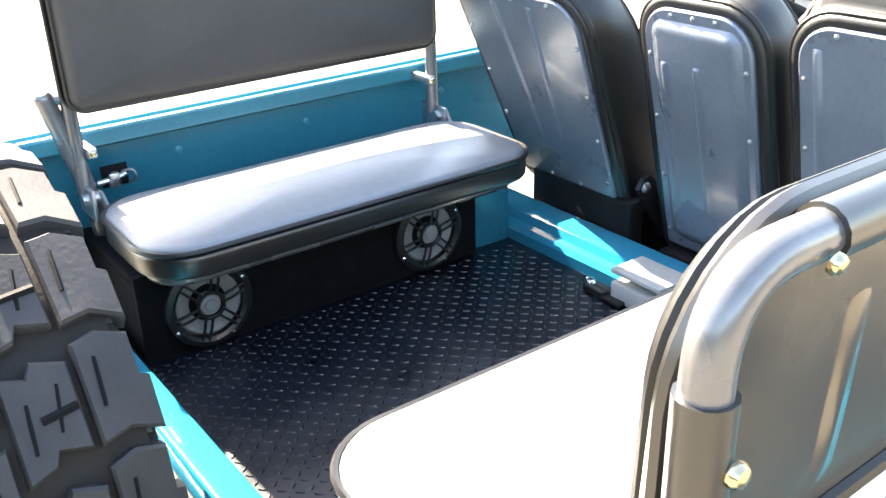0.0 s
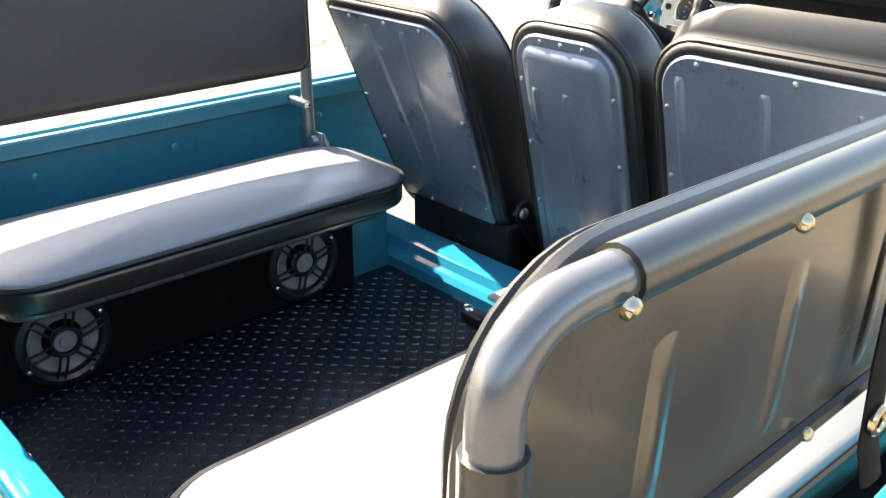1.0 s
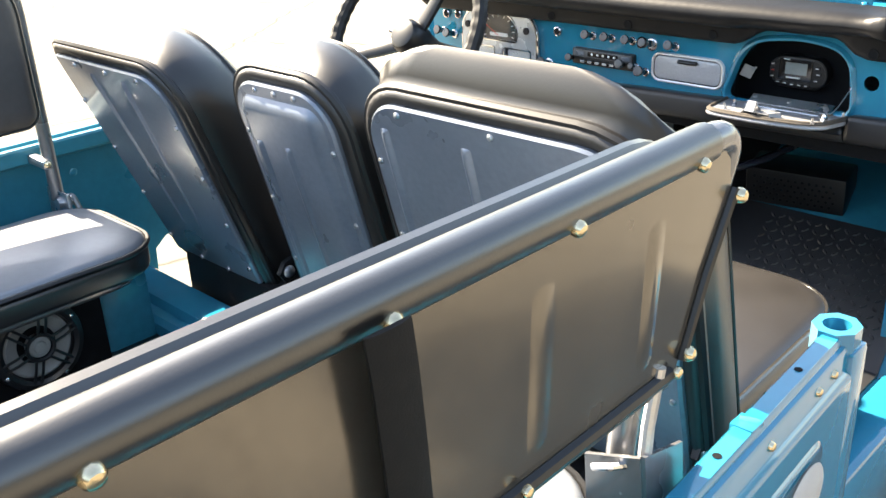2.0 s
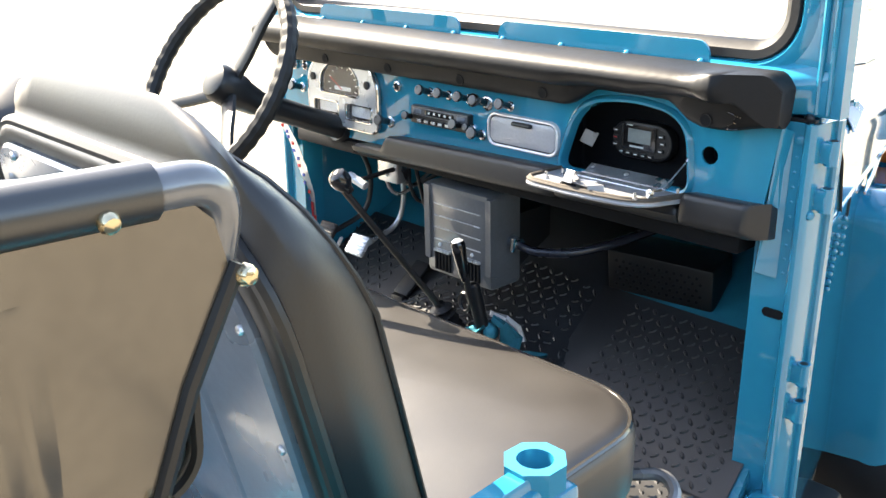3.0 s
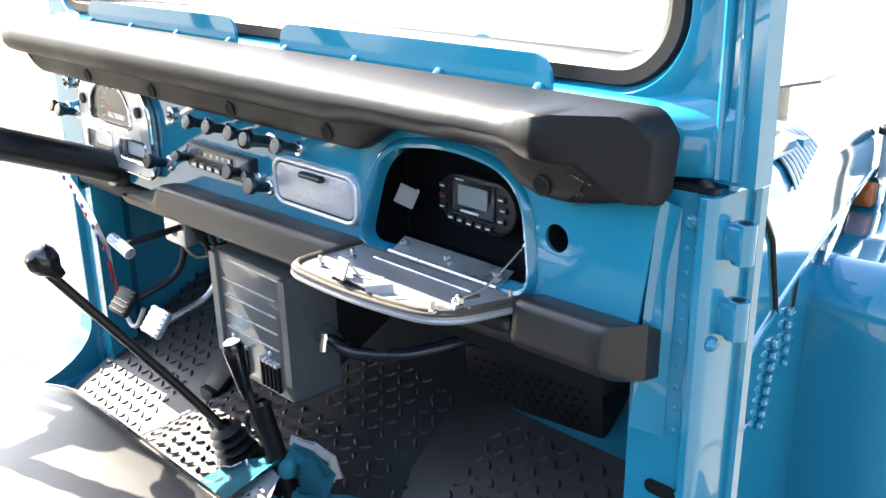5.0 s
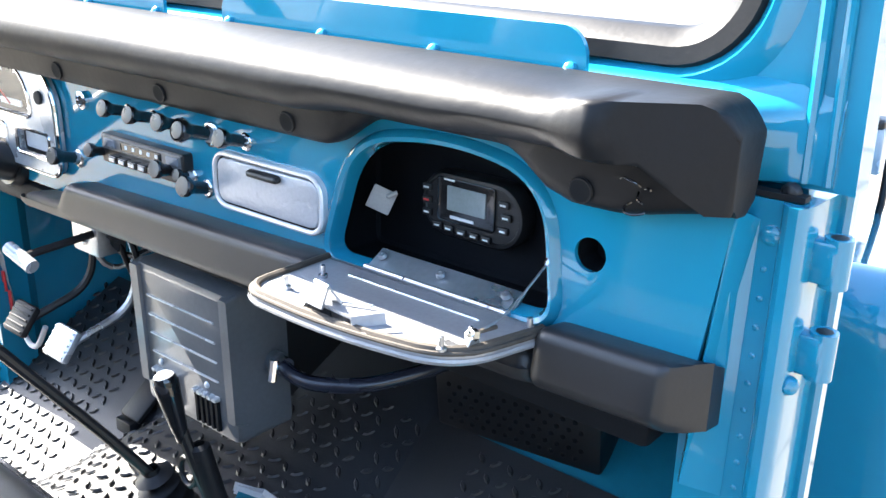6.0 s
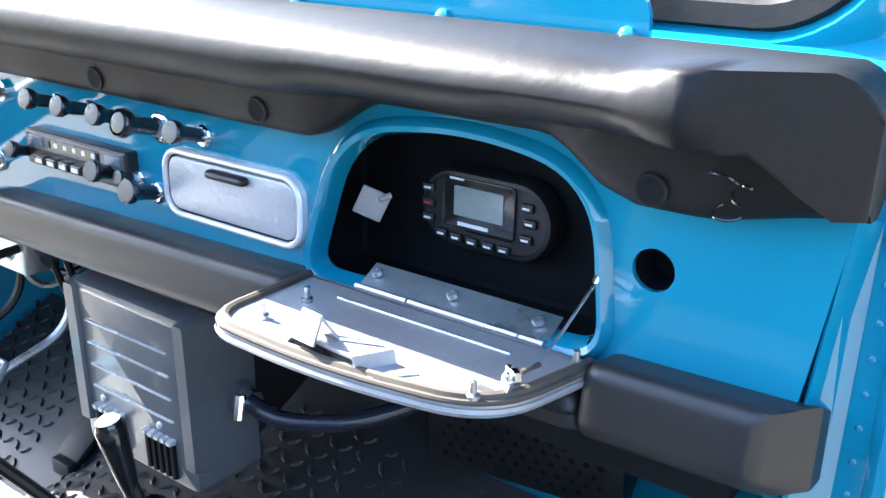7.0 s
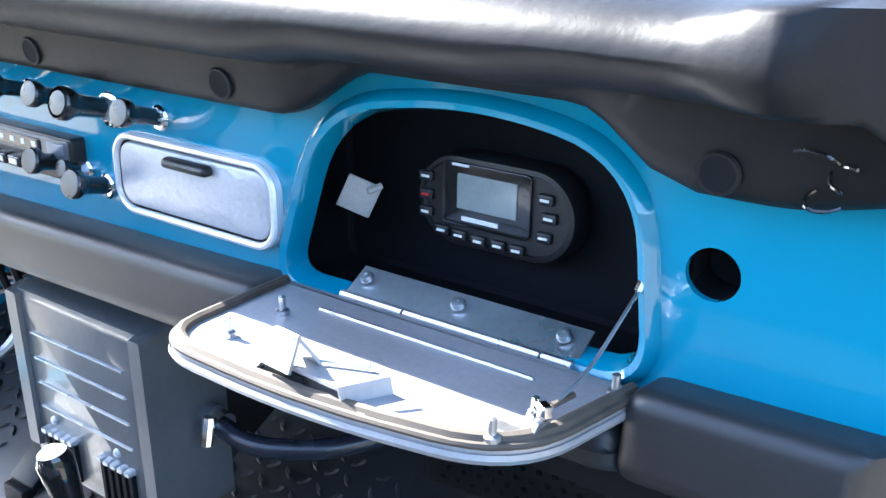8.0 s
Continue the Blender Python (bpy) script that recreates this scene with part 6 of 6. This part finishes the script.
cloth_petal(ban, [(0.110, 1.975, 0.846), (0.136, 1.990, 0.842), (0.160, 2.012, 0.838), (0.182, 2.036, 0.836)], (0.008, 0.018, 0.017, 0.002), TEALCLOTH, 0.004, label="pointed teal corner")
cloth_petal(ban, [(0.100, 1.955, 0.845), (0.122, 1.925, 0.832), (0.138, 1.895, 0.826)], (0.010, 0.022, 0.012), TEALCLOTH, 0.005, label="teal fold")
part("knot", pillow(rrect(0.072, 0.104, 1.968, 2.000, 0.014), 0.858, 0.884, 0.011, 0.003, lambda u, v, h: (u, v, h)), TEALCLOTH, ban)
for i in range(10):
    m = Matrix.Translation((0.062 + 0.011 * (i % 4), 1.868 + 0.010 * i, 0.8300 + 0.0042 * i)) @ Matrix.Rotation(radians(50 * i), 4, "Z") @ Matrix.Rotation(radians(24), 4, "X")
    part("print_bar", moved(block(-0.007, 0.007, -0.0014, 0.0014, -0.0008, 0.0008), m), RED if i % 4 == 0 else PIPING, ban)
for i in range(6):
    m = Matrix.Translation((0.026 + 0.010 * (i % 3), 1.905 + 0.009 * i, 0.8545 + 0.0035 * i)) @ Matrix.Rotation(radians(35 + 60 * i), 4, "Z") @ Matrix.Rotation(radians(30), 4, "X")
    part("print_bar", moved(block(-0.006, 0.006, -0.0012, 0.0012, -0.0008, 0.0008), m), WHITECLOTH, ban)

# pedals and hand levers under the dash
for x, z, mt, lab, nm in ((-0.366, 0.908, SILVER, "bright ribbed pedal pad", "brake_pedal"), (-0.478, 0.912, RUBBER, "black pedal pad", "clutch_pedal")):
    pd = thing(nm, (x, 2.08, z), "foot pedal with %s on curved arm" % lab, "pedal", "pedals")
    rot = Matrix.Translation((x, 2.050, z)) @ Matrix.Rotation(radians(-38), 4, "X")
    part("pad", moved(block(-0.028, 0.028, -0.006, 0.006, -0.024, 0.024, 0.005), rot), mt, pd, lab)
    for i in range(5):
        part("pad_rib", moved(block(-0.024, 0.024, -0.0078, -0.005, -0.0195 + 0.009 * i, -0.0165 + 0.009 * i, 0.0008), rot), mt, pd)
    part("arm", tube(bend([(x + 0.01, 2.062, z), (x + 0.025, 2.15, z + 0.03), (x + 0.035, 2.16, z + 0.12), (x + 0.025, 2.12, 1.12)], 0.04), 0.006, 8), ZINC if mt is SILVER else BLACK, pd)
acc = thing("accelerator_pedal", (-0.270, 2.09, 0.80), "black organ-type accelerator pedal on the toe board", "pedal", "pedals")
part("pad", moved(block(-0.022, 0.022, -0.005, 0.005, -0.045, 0.045, 0.004), Matrix.Translation((-0.270, 2.120, 0.838)) @ Matrix.Rotation(radians(-52), 4, "X")), RUBBER, acc)
part("hinge", block(-0.288, -0.252, 2.072, 2.090, 0.790, 0.812, 0.003), BLACK, acc)
hb = thing("handbrake_handle", (-0.23, 1.95, 1.09), "silver pull handle below the dashboard", "handle")
part("grip", tube([(-0.250, 1.943, 1.106), (-0.206, 1.947, 1.092)], 0.0085, 12), SILVER, hb)
part("rod", tube([(-0.228, 1.947, 1.099), (-0.225, 2.03, 1.105), (-0.225, 2.2, 1.11)], 0.005, 8), BLACK, hb)
for i, (x, z) in enumerate(((-0.26, 1.10), (-0.225, 1.085), (-0.30, 1.105), (-0.19, 1.10))):
    wr = thing("wiring_loom", (x, 2.15, z), "dark wiring hanging under the dashboard", "wire", "under-dash wires")
    part("wire", tube(bend([(x, 2.06, 1.12), (x + 0.02, 2.08, z - 0.05 - 0.02 * i), (x + 0.05 + 0.01 * i, 2.15, z - 0.02), (x + 0.02, 2.25, 1.10)], 0.05), 0.004, 6), RUBBER if i % 2 else ZINC, wr)
blk = thing("switch_block", (-0.24, 2.05, 1.09), "small metal bracket below the steering column", "bracket")
part("bracket_plate", block(-0.275, -0.215, 2.035, 2.075, 1.075, 1.122, 0.004), ZINC, blk)
part("bracket_bolt", stud((-0.245, 2.035, 1.095), (0, -1, 0), 0.008, 0.006), CHROME, blk)

# lanyard hung from the column
lan = thing("lanyard", (-0.53, 2.07, 0.9), "red, white and blue woven lanyard hanging below the dash", "lanyard")
path = [Vector(p) for p in ((-0.525, 1.985, 1.165), (-0.530, 2.01, 1.12), (-0.538, 2.035, 1.06), (-0.545, 2.06, 0.99), (-0.545, 2.07, 0.935), (-0.540, 2.075, 0.885))]
cloth_petal(lan, path, (0.010, 0.010, 0.011, 0.011, 0.011, 0.010), WHITECLOTH, 0.001, "ribbon", "white woven ribbon with red and blue print")
for i in range(16):
    f = (i + 0.5) / 16 * (len(path) - 1)
    p = path[int(f)].lerp(path[int(f) + 1], f % 1)
    part("print_bar", block(p.x - 0.007 + 0.006 * (i % 2), p.x + 0.001 + 0.006 * (i % 2), p.y - 0.0060, p.y - 0.0030, p.z - (0.009 if i > 10 else 0.004), p.z + (0.009 if i > 10 else 0.003), 0.0008), RED if i > 10 or i % 3 == 0 else BLUEWEB, lan)
part("cord", tube(bend([(-0.540, 2.075, 0.885), (-0.515, 2.07, 0.855), (-0.475, 2.065, 0.858), (-0.45, 2.07, 0.90)], 0.03), 0.004, 8), WHITECLOTH, lan, "pale cord loop")

# ---------------------------------------------------------------- heater
HY = 2.020
ht = thing("heater", (0, HY + 0.1, 0.93), "grey painted steel heater box with pressed ribs", "heater")


def hface(u, v, h):
    return (-0.0300 + (u - 0.0065) * 0.955, HY + (1.11 - v) * 0.02 - h, v - 0.0105)


hl = rrect(-0.085, 0.098, 0.935, 1.118, 0.012, 4)
part("case", layers([(hl, -0.075), (hl, -0.010), (inset(hl, 0.004), -0.002), (inset(hl, 0.012), 0.0)], hface), HEATER, ht, smooth=30)
part("duct", sweep_x([(2.045, 0.945), (2.10, 0.955), (2.19, 0.998), (2.19, 1.060), (2.096, 1.060), (2.096, 0.985), (2.045, 0.950)], -0.100, 0.052), RUBBER, ht, "black duct behind the heater case")
part("outlet", lathe([(0.0, 0.0), (0.0125, 0.0), (0.0125, 0.012), (0.010, 0.014), (0.0, 0.014)], (0.0555, 2.075, 1.0135), (1, 0, 0), 14), HEATER, ht)
part("cheek", layers([(rrect(-0.087, -0.066, 0.96, 1.116, 0.003), -0.012), (rrect(-0.085, -0.070, 0.965, 1.112, 0.003), 0.004)], hface), HEATER, ht)
part("cheek", layers([(rrect(0.080, 0.100, 0.96, 1.116, 0.003), -0.012), (rrect(0.084, 0.098, 0.965, 1.112, 0.003), 0.004)], hface), HEATER, ht)
# ribs and louvre lips coloured brighter than the case
for i in range(4):
    z = 1.078 - 0.0235 * i
    part("rib", layers([(rrect(-0.060, 0.068, z - 0.0014, z + 0.0014, 0.0012), -0.001), (rrect(-0.0595, 0.0675, z - 0.0008, z + 0.0008, 0.0006), 0.0018)], hface), SILVER, ht, "thin bright rib")
for x0 in (-0.058, 0.022):
    for i in range(5):
        x = x0 + 0.0095 * i
        lou = part("louvre", layers([(rrect(x, x + 0.0065, 0.945, 0.985, 0.002), -0.001), (rrect(x + 0.001, x + 0.0055, 0.946, 0.983, 0.0015), 0.004)], hface), GLOVE, ht, "dark louvre")
        part("louvre_lip", layers([(rrect(x - 0.001, x + 0.0075, 0.983, 0.989, 0.002), -0.001), (rrect(x, x + 0.0065, 0.984, 0.988, 0.001), 0.007)], hface), SILVER, lou)
part("case_screw", stud(hface(-0.045, 0.997, 0), (0, -1, 0), 0.004, 0.003), SILVER, ht)
part("case_screw", stud(hface(0.045, 0.997, 0), (0, -1, 0), 0.004, 0.003), SILVER, ht)
hs = thing("heater_hose", (0.2, 2.08, 1.03), "dark rubber heater hose with steel clamp", "hose")
part("hose", tube(bend([(0.064, 2.075, 1.0135), (0.110, 2.070, 1.006), (0.170, 2.100, 1.010), (0.22, 2.17, 1.025), (0.25, 2.27, 1.04)], 0.06, 8), 0.0085, 12), HOSE, hs)
cl2 = part("clamp", tube([(0.070, 2.0745, 1.0130), (0.079, 2.074, 1.0122)], 0.0115, 14), CHROME, hs, "worm-drive steel clamp")
part("clamp_screw", lathe([(0, -0.012), (0.005, -0.012), (0.005, 0.012), (0, 0.012)], (0.073, 2.0610, 1.012), (0, 0.2, 1), 8), CHROME, cl2)
amp_b = thing("amplifier_box", (0.3, 2.28, 0.95), "black perforated metal box under the dashboard", "amplifier")
part("case", moved(block(-0.105, 0.105, -0.02, 0.07, -0.042, 0.042, 0.006), Matrix.Translation((0.265, 2.262, 0.950)) @ Matrix.Rotation(radians(8), 4, "Z") @ Matrix.Rotation(radians(8), 4, "X")), BLACK, amp_b)
for i in range(12):
    for j in range(5):
        part("perforation", moved(lathe([(0.0035, 0.0), (0.0025, 0.0012), (0.0, 0.0012)], (0, 0, 0), (0, -1, 0), 6), Matrix.Translation((0.265, 2.262, 0.950)) @ Matrix.Rotation(radians(8), 4, "Z") @ Matrix.Rotation(radians(8), 4, "X") @ Matrix.Translation((-0.085 + 0.0145 * i + 0.007 * (j % 2), -0.020, -0.026 + 0.012 * j))), GLOVE, amp_b)
# curved gusset at the foot of the far hinge post
arc = [(2.04 - 0.16 * (1 - math.sin(t)), 0.748 + 0.10 * (1 - math.cos(t))) for t in np.linspace(0, math.pi / 2, 9)]
gb = bmesh.new()
a0 = [[gb.verts.new((-x, y, z)) for y, z in arc] for x in (0.60, 0.645)]
c0 = [gb.verts.new((-x, 2.045, 0.735)) for x in (0.60, 0.645)]
for i in range(8):
    gb.faces.new((a0[0][i], a0[0][i + 1], a0[1][i + 1], a0[1][i]))
    gb.faces.new((a0[0][i], a0[0][i + 1], c0[0]))
    gb.faces.new((a0[1][i + 1], a0[1][i], c0[1]))
part("sill_gusset", gb, PAINT, body)

# ---------------------------------------------------------------- rail fittings on the near side
oct_ = [(0.027 * math.cos(a) * 1.04, 0.029 * math.sin(a) * 1.04) for a in np.linspace(math.pi / 8, 2 * math.pi + math.pi / 8, 8, endpoint=False)]
hole_ = [(0.0165 * math.cos(a), 0.0165 * math.sin(a)) for a in np.linspace(0, 2 * math.pi, 20, endpoint=False)]
sx, sy = 0.7035, 1.388
sock = part("socket_block", plate([oct_, hole_], lambda u, v, h: (sx + u, sy + v, RAIL_R + 0.004 + h), -0.10, 0.0), PAINT, body, "turquoise eight-sided socket for the soft top", smooth=20)
part("socket_hole", lathe([(0.0165, -0.05), (0.0, -0.05)], (sx, sy, RAIL_R + 0.004), (0, 0, 1), 18), GLOVE, sock)
part("pillar_end", block(sx - 0.012, sx + 0.030, 1.372, 1.416, 0.55, RAIL_R - 0.02, 0.006), PAINT, body)
for y in (0.45, 0.72, 0.96, 1.16, 1.285, 1.33):
    part("rail_screw", stud((xo(y) + 0.0185, y, RAIL_R - 0.028), (1, 0, 0), 0.006, 0.006), BRASS, body)
for y in (0.60, 0.86, 1.075, 1.27):
    part("rail_hole", lathe([(0.0048, 0.0005), (0, 0.0005)], (xo(y), y, RAIL_R + 0.0003), (0, 0, 1), 10), GLOVE, body)
part("splice_plate", block(xo(1.16) - 0.0125, xo(1.16) + 0.0125, 1.13, 1.155, RAIL_R - 0.03, RAIL_R + 0.0018, 0.001), PAINT, body)
for y in (0.52, 0.80, 1.15):
    part("panel_dimple", stud((-0.772 + 0.025, y, RAIL - 0.075), (1, 0, 0), 0.008, 0.003), PAINT_IN, body)

# ---------------------------------------------------------------- spare tyre on the rear carrier
TC, TR = Vector((-0.134, -0.005, 0.955)), 0.393
spare = thing("spare_wheel", (TC.x, TC.y, TC.z - TR), "worn grey off-road spare tyre with chunky tread blocks", "spare tyre")
prof = [(0.205, -0.115), (0.235, -0.128), (0.30, -0.137), (0.345, -0.132), (0.368, -0.118), (0.376, -0.06), (0.378, 0.0), (0.376, 0.06), (0.368, 0.118), (0.345, 0.132), (0.30, 0.137), (0.235, 0.128), (0.205, 0.115)]
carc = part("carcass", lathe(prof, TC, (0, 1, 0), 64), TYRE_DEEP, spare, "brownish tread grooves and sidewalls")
part("rim", lathe([(0.0, -0.03), (0.10, -0.03), (0.15, -0.06), (0.205, -0.10), (0.205, 0.10), (0.15, 0.06), (0.0, 0.05)], TC, (0, 1, 0), 36), SILVER, spare)


def lug(outline, r_in, r_out, name="tread_block"):
    """A tread block: outline in (angle, distance across the tread)."""
    b = bmesh.new()
    ca = sum(p[0] for p in outline) / len(outline)
    cw = sum(p[1] for p in outline) / len(outline)
    rings = []
    for k, r in ((1.0, r_in), (0.97, r_out - 0.004), (0.90, r_out)):
        ring = []
        for a, w in outline:
            a2, w2 = ca + (a - ca) * k, cw + (w - cw) * k
            drop = 0.020 * (abs(w2) / 0.135) ** 3
            ring.append(b.verts.new(TC + Vector((math.cos(a2) * (r - drop), w2, math.sin(a2) * (r - drop)))))
        rings.append(ring)
    n = len(outline)
    for p, q in zip(rings, rings[1:]):
        for j in range(n):
            b.faces.new((p[j], p[(j + 1) % n], q[(j + 1) % n], q[j]))
    b.faces.new(rings[-1])
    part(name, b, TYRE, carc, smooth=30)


N = 20
for i in range(N):
    a = 2 * math.pi * i / N
    d = 2 * math.pi / N
    half = d / 2
    for s in (-1, 1):
        q = a + (half if s > 0 else 0)
        def o(pts):
            return [(q + f * d, s * w) for f, w in (pts if s > 0 else pts[::-1])]
        # inner Z-shaped lug and stepped shoulder lug
        lug(o([(0.00, 0.003), (0.08, 0.030), (0.20, 0.036), (0.14, 0.068), (0.86, 0.068), (0.94, 0.036), (0.82, 0.028), (0.88, 0.003)]), 0.366, TR)
        lug(o([(0.12, 0.073), (0.18, 0.104), (0.08, 0.138), (0.56, 0.140), (0.59, 0.130), (0.98, 0.132), (1.05, 0.100), (0.98, 0.073)]), 0.362, TR)
        # sipes and a broad slot: near-black bars, the slits' shade put into colour
        for f0, w0, f1, w1, wd in ((0.24, 0.018, 0.62, 0.022, 0.0022), (0.34, 0.044, 0.70, 0.052, 0.0022), (0.42, 0.088, 0.82, 0.092, 0.0022), (0.46, 0.030, 0.50, 0.064, 0.0045)):
            pts = []
            for k in range(4):
                f, w = f0 + (f1 - f0) * k / 3, w0 + (w1 - w0) * k / 3
                rr = TR - 0.0022 - 0.020 * (abs(w) / 0.135) ** 3
                pts.append(TC + Vector((math.cos(q + f * d) * rr, s * w, math.sin(q + f * d) * rr)))
            part("sipe_shade", tube(pts, wd, 5), GLOVE, carc)
    # side biters down the sidewall
    for s in (-1, 1):
        q = a + (half if s > 0 else 0)
        b = bmesh.new()
        ring = []
        for k, out in ((1.0, 0.0), (0.85, 0.006)):
            ring.append([b.verts.new(TC + Vector((math.cos(q + t * k) * r, s * (w + out), math.sin(q + t * k) * r))) for t, r, w in ((0.10 * d, 0.366, 0.118), (0.60 * d, 0.366, 0.118), (0.52 * d, 0.335, 0.134), (0.18 * d, 0.335, 0.134))])
        for j in range(4):
            b.faces.new((ring[0][j], ring[0][(j + 1) % 4], ring[1][(j + 1) % 4], ring[1][j]))
        b.faces.new(ring[1])
        part("side_lug", b, TYRE, carc, smooth=30)
# carrier arm and latch between tyre and body
arm = thing("tyre_carrier", (0.2, 0.20, 0.7), "pale swing-out tyre carrier arm behind the sill", "carrier")
part("arm_tube", tube([(-0.60, 0.175, 0.74), (0.60, 0.175, 0.74)], 0.022, 12), PAINT, arm)
part("centre_plate", block(-0.25, -0.04, 0.135, 0.155, 0.84, 1.05, 0.006), RUBBER, arm)
part("upright", tube([(-0.15, 0.165, 0.74), (-0.15, 0.165, 0.95)], 0.02, 10), PAINT, arm)
part("latch_plate", block(0.10, 0.16, 0.205, 0.255, 0.78, 0.835, 0.005), ZINC, arm)
part("latch_rod", tube(bend([(0.13, 0.21, 0.82), (0.16, 0.225, 0.85), (0.22, 0.235, 0.80)], 0.02), 0.008, 8), CHROME, arm)
